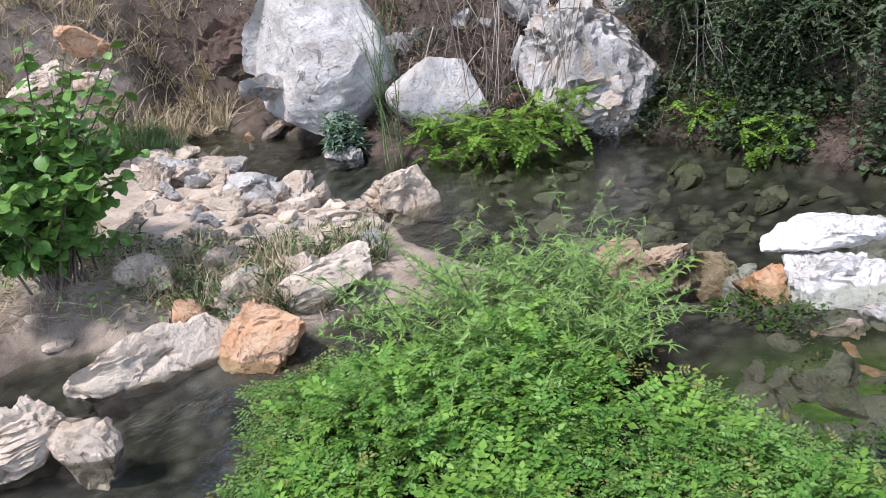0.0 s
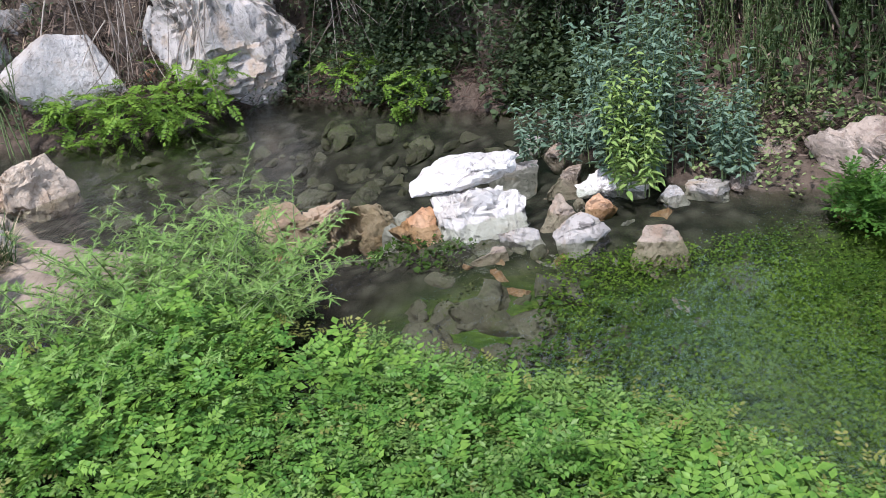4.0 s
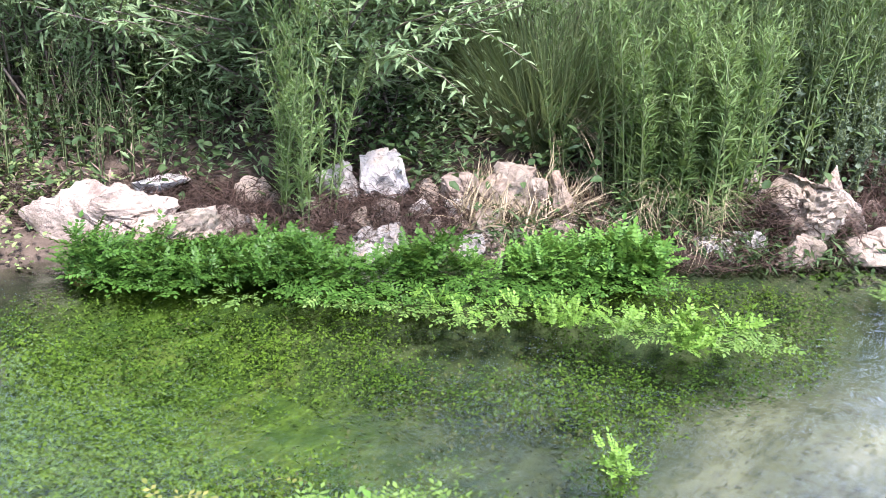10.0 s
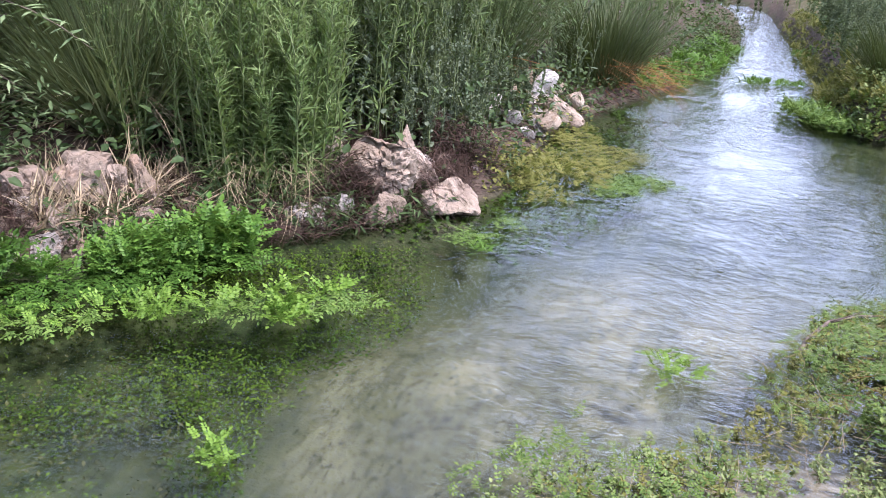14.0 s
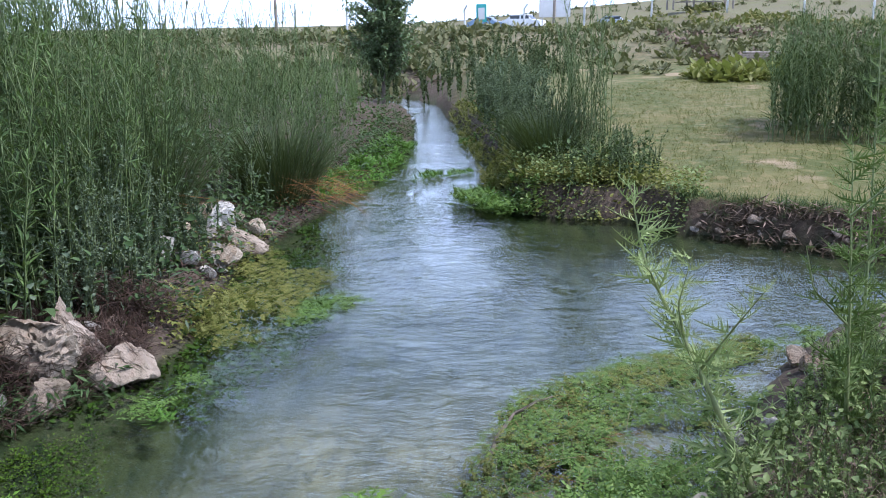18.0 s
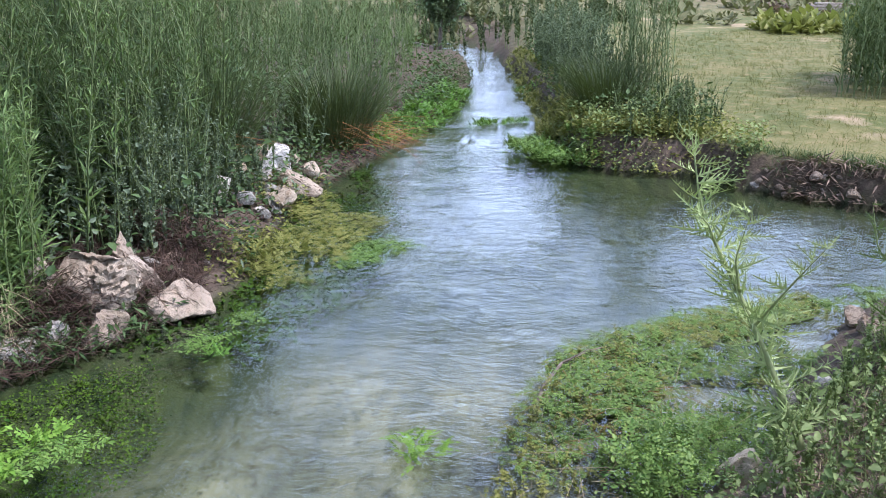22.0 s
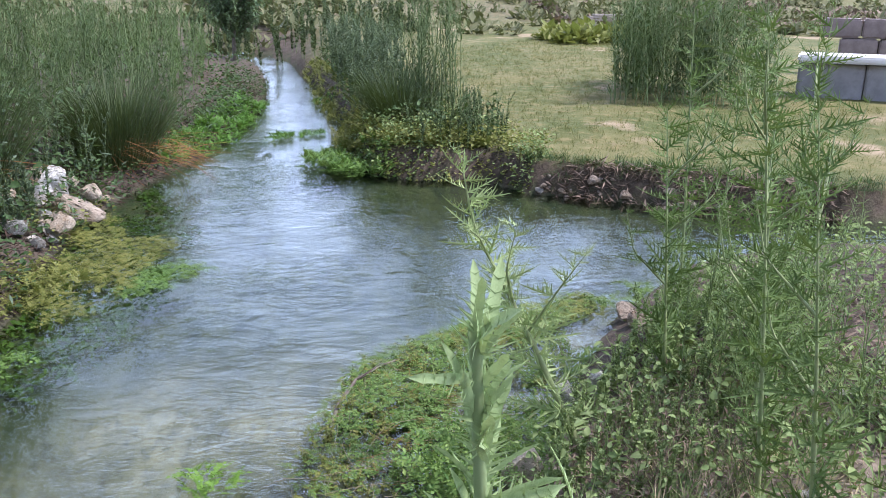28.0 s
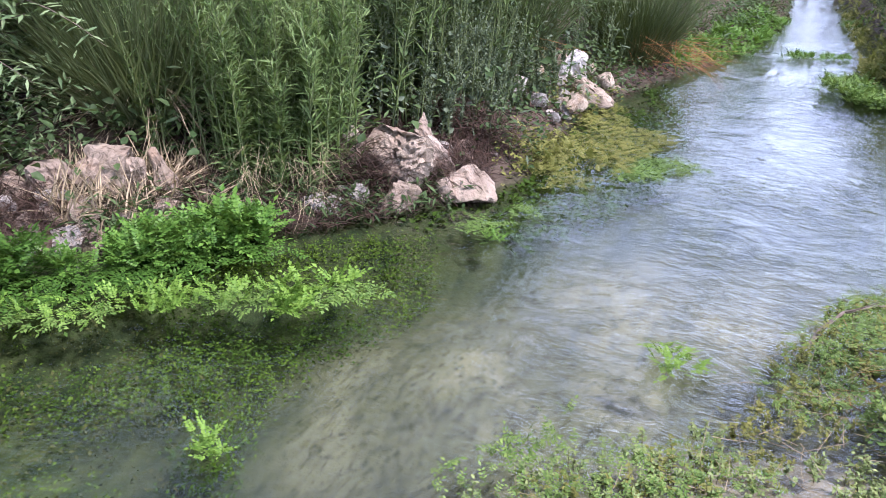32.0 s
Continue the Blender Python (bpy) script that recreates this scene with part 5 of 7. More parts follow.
def shrub(name, label, place, radius, h, n, shape, size, leaf, seed, count=42, arch=0.5, category="shrub", up=(-0.9, 0.6), sub=2, lean=(0, 0)):
    """Arching branches from one foot, each with side shoots and leaves."""
    r = rng(seed)
    lv, st = Leaves(), Leaves()
    for _ in range(n):
        a = r.uniform(0, 6.28)
        q = radius * r.uniform(0.25, 1.0)
        hh = h * r.uniform(0.45, 1.05)
        vec = np.array([q * math.cos(a) * 0.6 + lean[0], q * math.sin(a) * 0.6 + lean[1], hh])
        bend = np.array([q * math.cos(a) * 0.5, q * math.sin(a) * 0.5, -arch * hh * r.uniform(0.1, 0.7)])
        base = np.array([r.normal(0, 0.12 * radius), r.normal(0, 0.12 * radius), 0])
        pts = shoot(lv, st, r, base, vec, shape, count, size, up, 0.2, bend, 0.011, shrink=0.25)
        for _ in range(sub):
            i = r.randint(2, 6)
            b = r.uniform(0, 6.28)
            sv = np.array([math.cos(b), math.sin(b), r.uniform(-0.1, 0.9)]) * radius * r.uniform(0.25, 0.55)
            shoot(lv, st, r, pts[i], sv, shape, count // 2, size, up, 0.1, (0, 0, -0.3 * arch * radius * r.rand()), 0.005, shrink=0.3)
    return plant(name, label, category, place, [("branch_work", st, BARK), ("foliage", lv, leaf)])


def on_ground(x, y, dz=0.0):
    return (x, y, height(x, y) + dz)


shrub("willow_shrub", "willow shrub with long grey-green leaves behind the bank", on_ground(-4.95, 3.15), 1.4, 2.1, 170, LANCE, 0.125, WILLOW, 61, 70, 0.7, up=(-0.6, 0.5), sub=3)
shrub("willow_shrub", "bushy willow with slender pale leaves", on_ground(-6.1, 2.0), 1.3, 2.0, 90, LANCE, 0.11, WILLOW, 62, 60, 0.6, sub=3)
shrub("willow_shrub", "silvery willow shrub behind the rushes", on_ground(-4.7, 4.4), 0.95, 1.9, 90, LANCE, 0.09, WILLOW, 63, 60, sub=3)
shrub("bramble_bush", "bright green leafy bush beside the path", (-2.75, -4.95, 0.3), 0.75, 1.75, 44, ROUND, 0.10, BRAMBLE, 64, 34, 0.6, "bush")
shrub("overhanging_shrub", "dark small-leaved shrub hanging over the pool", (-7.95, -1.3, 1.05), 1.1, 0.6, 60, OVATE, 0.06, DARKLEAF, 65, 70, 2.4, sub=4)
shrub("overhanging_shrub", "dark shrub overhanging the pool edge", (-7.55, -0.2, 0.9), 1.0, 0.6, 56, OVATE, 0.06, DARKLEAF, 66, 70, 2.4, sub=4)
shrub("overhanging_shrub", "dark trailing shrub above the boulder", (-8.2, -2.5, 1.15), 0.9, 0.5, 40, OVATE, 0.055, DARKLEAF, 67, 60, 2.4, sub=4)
shrub("small_bush", "dark bush on the herb slope", on_ground(-6.9, 1.0), 0.9, 1.5, 26, OVATE, 0.06, DARKLEAF, 68, 50, 0.5)


def ferns(name, label, centre, radius, n, seed, size, zs):
    r = rng(seed)
    b = Leaves()
    a, q = r.uniform(0, 6.28, n), np.sqrt(r.rand(n))
    pos = np.column_stack([radius[0] * q * np.cos(a), radius[1] * q * np.sin(a), r.uniform(zs[0], zs[1], n)])
    b.add(FERN_LEAF, pos, r.uniform(0, 6.28, n), r.uniform(-0.6, 0.7, n), r.normal(0, 0.3, n), size * r.uniform(0.6, 1.2, n))
    plant(name, label, "fern", centre, [("foliage", b, FERN)])


ferns("fern_patch", "bright green ferns under the leaning slab", (-6.75, -4.15, 0.02), (0.28, 0.75), 300, 71, 0.20, (0.0, 0.42))
ferns("fern_patch", "green ferns hanging beside the grey boulder", (-7.15, -3.55, 0.05), (0.22, 0.35), 110, 72, 0.2, (0.05, 0.5))
ferns("fern_patch", "green ferns at the foot of the cliff", (-7.55, -2.1, 0.02), (0.2, 0.5), 120, 73, 0.18, (0.0, 0.35))
ferns("fern_patch", "light green ferns at the shaded shore", (-7.1, -1.55, 0.02), (0.15, 0.28), 80, 74, 0.18, (0.0, 0.3))


def rushes(name, label, place, radius, h, n, seed, leaf=RUSH, dead=60, splay=0.5, deadleaf=RUSTY, fall=(0, 0)):
    r = rng(seed)
    b, c = Leaves(), Leaves()
    a, q = r.uniform(0, 6.28, n), np.sqrt(r.rand(n))
    pos = np.column_stack([radius * 0.55 * q * np.cos(a), radius * 0.55 * q * np.sin(a), np.zeros(n)])
    b.add(BLADE, pos, a - 1.57 + r.normal(0, 0.4, n), 1.5 - splay * q * r.uniform(0.4, 1.3, n), r.normal(0, 0.4, n), h * r.uniform(0.6, 1.1, n))
    if dead:
        a = r.uniform(0, 6.28, dead)
        pos = np.column_stack([radius * 0.6 * np.cos(a) + fall[0] * 0.3, radius * 0.6 * np.sin(a) + fall[1] * 0.3, r.uniform(0.05, 0.35, dead)])
        yaw = a - 1.57 if fall == (0, 0) else math.atan2(-fall[0], fall[1]) + r.normal(0, 0.45, dead)
        c.add(BLADE, pos, yaw, r.uniform(-0.45, 0.3, dead), r.normal(0, 0.5, dead), 0.62 * h * r.uniform(0.5, 1.0, dead))
    plant(name, label, "rushes", place, [("foliage", b, leaf), ("dead_foliage", c, deadleaf)])


rushes("rush_clump", "tall clump of fine rushes behind the stones", on_ground(-3.95, 4.3), 0.55, 1.3, 2000, 81, RUSH_PALE, 260, 0.7, STRAW)
rushes("rush_clump", "dark rush clump with rusty dead blades over the water", on_ground(-1.75, 9.4), 0.6, 1.1, 1700, 82, RUSH, 140, 0.5, RUSTY, (0.9, -0.25))
rushes("rush_clump", "dark rush clump on the meadow bank", on_ground(1.35, 10.3), 0.5, 0.85, 1300, 83, RUSH, 60, 0.6, DEADROOT)
rushes("rush_clump", "green grassy clump hanging over the water", on_ground(-2.75, 4.1), 0.38, 0.42, 350, 84, HERB_LIGHT, 200, 1.0, STRAW, (0.5, -0.6))
rushes("rush_clump", "rushes standing in tall herbs", on_ground(-2.6, 7.6), 0.5, 1.2, 950, 85, RUSH, 40, 0.4)


def tall_herbs(name, label, poly, n, seed, h, shape, size, leaf, count=44, sides=3, gap=0.0, up=(0.35, 1.25), thick=0.008):
    """A stand of tall weeds, each with side shoots towards the top."""
    r = rng(seed)
    lv, st = Leaves(), Leaves()
    for x, y, z in level(inside(poly, n, r)):
        hh = h * r.choice([r.uniform(0.55, 0.95), r.uniform(0.85, 1.2)])
        vec = np.array([r.normal(0, 0.07), r.normal(0, 0.07), 1.0]) * hh
        pts = shoot(lv, st, r, (x, y, z), vec, shape, count, size, up, 0.08, thick=thick, shrink=0.55)
        for _ in range(sides):
            i = r.randint(2, 6)
            b = r.uniform(0, 6.28)
            sv = np.array([0.45 * math.cos(b), 0.45 * math.sin(b), 1.0]) * hh * r.uniform(0.12, 0.32)
            shoot(lv, st, r, pts[i], sv, shape, count // 3, size * 0.7, up, 0.1, thick=thick * 0.6, shrink=0.5)
    e = thing(name, label, "tall weeds")
    e["kind"] = "stuff"
    part("stalk_work", st.mesh("stems", STEM), e)
    part("foliage", lv.mesh("leaves", leaf), e)


tall_herbs("tall_weeds", "tall narrow-leaved green weeds on the bank", [(-2.9, 4.4), (-2.4, 5.4), (-2.2, 6.4), (-2.4, 8.4), (-4.2, 9.0), (-5.2, 6.0), (-4.0, 4.6)], 230, 91, 2.05, NARROW, 0.15, HERB, 50, 4)
tall_herbs("tall_weeds", "light green spires of weeds on the bank", [(-2.6, 4.6), (-2.3, 5.6), (-2.15, 6.6), (-2.3, 8.4), (-4.2, 9.0), (-5.2, 6.0), (-4.0, 4.4), (-3.0, 4.1)], 150, 110, 2.15, NARROW, 0.15, HERB_LIGHT, 46, 4)
tall_herbs("tall_weeds", "grey-green weeds along the bank downstream", [(-1.55, 12.2), (-1.6, 19.5), (-5.0, 19.5), (-5.0, 12.0)], 220, 109, 1.2, NARROW, 0.12, HERB_LIGHT, 36, 3)
tall_herbs("tall_weeds", "tall dark weeds further down the bank", [(-1.9, 10.3), (-1.4, 11.5), (-1.3, 12.2), (-4.5, 13.0), (-5.5, 9.5), (-2.6, 8.8)], 220, 92, 2.0, NARROW, 0.13, HERB, 44, 3)
tall_herbs("tall_weeds", "tall weeds covering the bank behind", [(-5.2, 6.0), (-4.2, 9.0), (-5.0, 14.0), (-11.0, 16.0), (-11.0, 6.5), (-7.0, 4.5)], 230, 93, 2.2, NARROW, 0.15, HERB, 36, 3)
tall_herbs("grey_weeds", "silvery grey herbs above the stones", [(-2.6, 5.2), (-2.1, 5.7), (-2.2, 7.0), (-2.9, 7.2), (-3.3, 5.4)], 150, 94, 0.85, OVATE, 0.055, HERB_GREY, 44, 5)
tall_herbs("grey_weeds", "low grey-green herbs spilling over the stones", [(-2.45, 5.0), (-2.0, 5.5), (-1.95, 7.0), (-1.95, 8.0), (-2.5, 8.2), (-2.9, 6.0)], 120, 108, 0.5, OVATE, 0.05, HERB_GREY, 40, 5)
tall_herbs("grey_weeds", "grey herb beside the stone heap", [(-2.1, 8.3), (-1.7, 8.6), (-1.8, 9.0), (-2.3, 8.8)], 9, 95, 0.75, OVATE, 0.05, HERB_GREY, 44, 5)
tall_herbs("tall_weeds", "leafy green weeds leaning over the water", [(-3.0, 3.85), (-2.55, 4.1), (-2.4, 4.5), (-2.8, 4.7), (-3.2, 4.3)], 85, 96, 1.05, NARROW, 0.15, PALEHERB, 60, 5)
tall_herbs("tall_weeds", "pale feathery weeds in front of the rushes", [(-3.5, 3.75), (-3.0, 4.0), (-2.7, 4.5), (-3.3, 4.9), (-3.9, 4.3)], 40, 196, 1.8, SPIKY, 0.11, PALEHERB, 56, 5)
tall_herbs("tall_weeds", "tall weed growing out of the bank stones", [(-4.25, 2.25), (-4.05, 2.35), (-4.1, 2.6), (-4.35, 2.5)], 14, 97, 1.35, SPIKY, 0.12, PALEHERB, 46, 6)
tall_herbs("grey_shrubs", "pale grey shrubs along the meadow bank", [(0.95, 10.9), (1.6, 10.8), (1.7, 13.0), (1.5, 17.0), (0.6, 19.5), (0.75, 15.0)], 150, 98, 0.9, OVATE, 0.065, HERB_GREY, 50, 6)
tall_herbs("tall_weeds", "tall dark stems on the meadow bank", [(1.45, 10.2), (2.1, 10.2), (2.0, 11.0), (1.5, 11.0)], 34, 99, 1.75, NARROW, 0.13, HERB, 40, 3)
tall_herbs("tall_weeds", "tall dark weeds at the meadow edge", [(4.4, 11.4), (6.4, 10.6), (7.2, 12.4), (5.4, 13.8)], 190, 100, 1.5, NARROW, 0.18, HERB, 34, 4)
tall_herbs("bank_herbs", "brownish low herbs on the meadow bank", [(1.4, 8.95), (2.2, 8.85), (2.45, 9.3), (2.3, 10.2), (1.3, 10.0)], 80, 101, 0.45, OVATE, 0.045, DARKLEAF, 30, 3)
tall_herbs("slope_herbs", "mixed herbs on the shaded slope", [(-5.4, 1.1), (-5.0, 2.2), (-5.6, 3.0), (-7.5, 3.0), (-8.5, 1.5), (-6.4, 0.2)], 230, 102, 0.7, OVATE, 0.045, HERB, 34, 3)
tall_herbs("slope_herbs", "dry brown herbs on the shaded slope", [(-5.2, 1.0), (-4.9, 1.8), (-5.6, 2.6), (-7.0, 2.4), (-6.6, 0.6)], 110, 103, 0.5, NARROW, 0.06, DEADROOT, 24, 3)
tall_herbs("poolside_weeds", "thin green weed growing against the boulder", [(-6.55, -5.15), (-6.4, -5.05), (-6.45, -4.9), (-6.6, -4.95)], 5, 104, 1.55, NARROW, 0.09, HERB, 60, 6)
tall_herbs("downstream_scrub", "dark bushes where the stream bends away", [(-2.4, 19.5), (0.4, 20.2), (2.2, 18.2), (4.2, 22.5), (2.0, 26.0), (-4.0, 25.0)], 110, 105, 1.15, OVATE, 0.10, DARKLEAF, 40, 5)
tall_herbs("near_herbs", "green herbs on the near bank", [(1.3, 3.5), (1.9, 4.2), (2.6, 4.8), (3.1, 4.4), (2.2, 3.0), (1.5, 2.6), (1.05, 2.7)], 170, 106, 0.25, OVATE, 0.032, NEARHERB, 30, 4, thick=0.003)
tall_herbs("near_herbs", "tall tangled green herbs below the thistles", [(1.8, 3.2), (2.05, 4.2), (2.6, 4.5), (3.0, 3.3), (2.4, 2.2), (1.95, 2.5)], 50, 197, 0.75, NARROW, 0.09, THISTLE_TALL, 40, 4, thick=0.004)
tall_herbs("near_herbs", "dry brown herbs on the near bank", [(1.3, 3.0), (1.9, 3.6), (2.3, 3.2), (1.6, 2.3), (1.1, 2.4)], 90, 107, 0.22, NARROW, 0.05, DEADROOT, 20, 3, thick=0.003)


def cover(name, label, poly, n, seed, top, shape, size, leaf, category="ground cover", low=0.0):
    """A loose low layer of leaves over bare ground."""
    r = rng(seed)
    b = Leaves()
    p = inside(poly, n, r)
    p = level(p[waves(p[:, 0], p[:, 1], 2.6, seed) > -0.3 + 0.3 * r.rand(len(p))])
    k = len(p)
    p[:, 2] += low + top * r.rand(k) ** 1.6
    b.add(shape, p, r.uniform(0, 6.28, k), r.uniform(-0.5, 0.9, k), r.normal(0, 0.5, k), size * r.uniform(0.5, 1.3, k))
    stuff(name, b, leaf, label, category)


LEFT_BANK = [(-4.9, 1.6), (-3.6, 3.0), (-2.6, 4.1), (-1.95, 4.9), (-1.85, 6.2), (-1.8, 7.6), (-1.5, 9.6), (-0.9, 12.5), (-0.8, 18.0), (-5.0, 19.0), (-9.0, 14.0), (-8.5, 4.0), (-7.0, 1.4)]
SLOPE = [(-4.9, 1.0), (-4.7, 1.8), (-5.2, 3.4), (-8.0, 4.2), (-9.5, 1.5), (-7.0, 0.0), (-5.8, 0.2)]
CLIFF = [(-7.1, -0.3), (-7.5, -2.0), (-7.9, -3.0), (-7.2, -3.9), (-7.0, -4.9), (-7.4, -6.2), (-8.0, -8.4), (-6.0, -9.2), (-3.6, -9.6), (-4.0, -11.0), (-9.5, -10.5), (-10.0, -0.3)]
cover("undergrowth", "dark green undergrowth filling the shade below tall weeds", LEFT_BANK, 15000, 201, 0.55, OVATE, 0.075, HERB)
cover("leaf_litter", "dry brown litter below tall weeds", LEFT_BANK, 6000, 202, 0.05, NARROW, 0.10, DEADROOT)
cover("undergrowth", "green herbs coloured dark for shade on the slope", SLOPE, 6500, 203, 0.5, OVATE, 0.055, HERB)
cover("leaf_litter", "dry brown herbs on the slope", SLOPE, 4000, 204, 0.35, NARROW, 0.09, DEADROOT)
cover("cliff_growth", "dry stalks and roots matted on the cliff", CLIFF, 22000, 205, 0.18, BLADE_SHORT, 0.22, DEADROOT, low=-0.04)
cover("cliff_growth", "scattered green plants on the cliff", CLIFF, 3200, 206, 0.22, OVATE, 0.05, DARKLEAF)
cover("cliff_growth", "bleached straw on the cliff", CLIFF, 3500, 207, 0.18, BLADE_SHORT, 0.22, STRAW)
WATERLINE = [(-6.6, -0.9), (-7.0, -1.6), (-7.55, -2.9), (-7.0, -3.9), (-6.75, -5.0), (-7.1, -5.9), (-7.6, -6.8), (-8.2, -6.6), (-7.5, -4.8), (-8.3, -3.0), (-7.7, -1.5), (-7.0, -0.4)]
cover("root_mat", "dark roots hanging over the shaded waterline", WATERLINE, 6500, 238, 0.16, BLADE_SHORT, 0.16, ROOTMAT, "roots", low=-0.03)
# sheets of dark leaves laid where the pool shore lies in shade
cover("poolside_shade_fill", "small dark leaves standing in for shade along the waterline", WATERLINE, 3500, 239, 0.22, OVATE, 0.045, DARKLEAF)
cover("poolside_shade_fill", "dark leafy curtain standing in for shade over the shore", [(-6.9, 0.0), (-7.15, -1.0), (-7.5, -1.8), (-7.95, -2.7), (-8.5, -2.8), (-8.3, 0.3)], 15000, 208, 1.0, OVATE, 0.06, DARKLEAF)
cover("poolside_shade_fill", "dark trailing leaves standing in for shade at the waterline", [(-6.6, -0.3), (-7.0, -1.4), (-7.5, -2.4), (-7.9, -2.6), (-7.9, -0.2)], 5000, 214, 0.45, OVATE, 0.05, DARKLEAF, low=0.05)
cover("undergrowth", "low herbs on the meadow bank", [(0.8, 10.2), (1.2, 9.3), (2.2, 8.9), (2.5, 9.6), (1.9, 12.0), (1.3, 19.0), (0.5, 19.5), (0.8, 14.0)], 5200, 209, 0.4, OVATE, 0.06, HERB)
cover("undergrowth", "tangled herbs on the near bank", [(1.0, 2.9), (1.6, 3.8), (2.3, 4.7), (3.2, 5.4), (4.6, 5.6), (4.5, 3.0), (2.0, 1.6), (1.2, 2.0)], 7000, 210, 0.28, OVATE, 0.04, NEARHERB)
cover("leaf_litter", "dry litter on the near bank", [(1.0, 2.7), (1.6, 3.6), (2.3, 4.5), (3.2, 5.2), (3.6, 3.0), (2.0, 1.6), (1.2, 2.0)], 4200, 211, 0.08, NARROW, 0.08, DEADROOT)
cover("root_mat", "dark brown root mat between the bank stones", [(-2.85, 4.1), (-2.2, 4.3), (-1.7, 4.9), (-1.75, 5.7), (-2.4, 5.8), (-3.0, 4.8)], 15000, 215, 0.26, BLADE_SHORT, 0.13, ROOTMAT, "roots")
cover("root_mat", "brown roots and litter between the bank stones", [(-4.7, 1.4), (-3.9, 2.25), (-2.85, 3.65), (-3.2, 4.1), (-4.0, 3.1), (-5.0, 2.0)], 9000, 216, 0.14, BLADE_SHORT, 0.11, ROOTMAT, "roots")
cover("undergrowth", "low green plants on the near shore", [(-0.5, 1.9), (0.2, 2.4), (0.9, 3.0), (1.4, 3.0), (1.8, 2.6), (1.3, 1.8), (0.6, 1.6), (0.0, 1.3)], 6500, 217, 0.09, OVATE, 0.03, NEARHERB)
FRONT = [(-2.7, 4.35), (-2.15, 5.4), (-2.05, 7.4), (-1.75, 9.2), (-2.8, 9.2), (-3.5, 5.5)]
cover("undergrowth", "leafy stems filling the foot of the tall weeds", FRONT, 6500, 234, 1.0, LANCE, 0.09, HERB)
cover("undergrowth", "grey leaves filling the foot of the tall weeds", FRONT, 2600, 236, 0.8, OVATE, 0.05, HERB_GREY)
cover("mat_plants", "olive plants on the bank by the mat", [(-1.75, 5.1), (-1.55, 5.6), (-1.6, 7.2), (-1.45, 8.4), (-1.9, 8.4), (-2.1, 6.4)], 1500, 212, 0.16, OVATE, 0.035, CRESS_YELLOW)
SHORE = [p for p in FAR_SHORE if 5.2 < p[1] < 20]
FRINGE = [(x + 0.05, y) for x, y in SHORE] + [(x - 0.75, y) for x, y in SHORE[::-1]]
BARE_SHORE = [(-3.35, 2.9), (-2.85, 3.5), (-2.4, 3.75), (-2.1, 4.2), (-1.75, 4.7), (-1.9, 4.95), (-2.3, 4.5), (-2.9, 4.0), (-3.4, 3.3)]
cover("bank_fringe", "green herbs hanging over the low shore", BARE_SHORE, 2600, 232, 0.14, LANCE, 0.08, HERB)
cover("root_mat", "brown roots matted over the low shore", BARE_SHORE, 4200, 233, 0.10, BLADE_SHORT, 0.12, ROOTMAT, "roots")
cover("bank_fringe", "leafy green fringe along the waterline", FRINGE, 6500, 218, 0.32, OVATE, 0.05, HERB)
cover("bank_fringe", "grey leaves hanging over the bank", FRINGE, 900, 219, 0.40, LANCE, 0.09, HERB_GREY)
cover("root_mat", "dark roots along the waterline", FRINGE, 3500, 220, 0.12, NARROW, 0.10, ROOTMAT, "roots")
BEHIND = [(-5.6, 1.3), (-4.85, 2.2), (-4.1, 3.05), (-3.35, 3.85), (-3.1, 4.5), (-4.8, 5.2), (-7.0, 3.0)]
cover("undergrowth", "leafy tangle behind the bank stones", BEHIND, 11000, 221, 0.75, LANCE, 0.085, WILLOW)
# lower, darker layer whose colour gives the shade under the tangle
cover("undergrowth", "leaves coloured dark for shade behind the bank stones", BEHIND, 9000, 222, 0.45, OVATE, 0.06, HERB)
MEADOW_EDGE = [(0.72, 10.4), (0.95, 9.05), (1.5, 8.78), (2.1, 8.68), (2.42, 8.15), (2.75, 8.45), (2.5, 9.5), (1.7, 10.2)]
cover("bank_herbs", "olive and yellow herbs covering the bank", MEADOW_EDGE, 3200, 223, 0.20, OVATE, 0.045, CRESS_YELLOW)
cover("bank_herbs", "green herbs covering the bank", MEADOW_EDGE, 5200, 224, 0.26, OVATE, 0.04, NEARHERB)
cover("bank_roots", "dark roots and grass hanging from the cut bank", [(2.4, 8.2), (3.0, 7.85), (3.6, 7.38), (4.7, 6.9), (5.6, 6.5), (5.7, 6.75), (4.7, 7.12), (3.7, 7.6), (3.1, 8.05)], 3500, 225, 0.05, NARROW, 0.13, DEADROOT, "roots", low=-0.02)
PATHSIDE = [(-1.5, -4.7), (-2.4, -5.1), (-2.8, -4.3), (-3.1, -3.5), (-3.7, -3.3), (-4.2, -3.6), (-3.7, -4.4), (-3.4, -5.4), (-3.6, -6.6), (-1.6, -6.4)]
cover("dry_grass", "dry straw and dead stems beside the path", PATHSIDE, 2400, 226, 0.16, BLADE_SHORT, 0.17, STRAW, "grass")
cover("undergrowth", "small green weeds among dry grass", PATHSIDE, 2600, 227, 0.18, OVATE, 0.04, NEARHERB)
cover("leaf_litter", "brown roots and litter on the path edge", PATHSIDE, 1200, 228, 0.06, BLADE_SHORT, 0.12, DEADROOT)
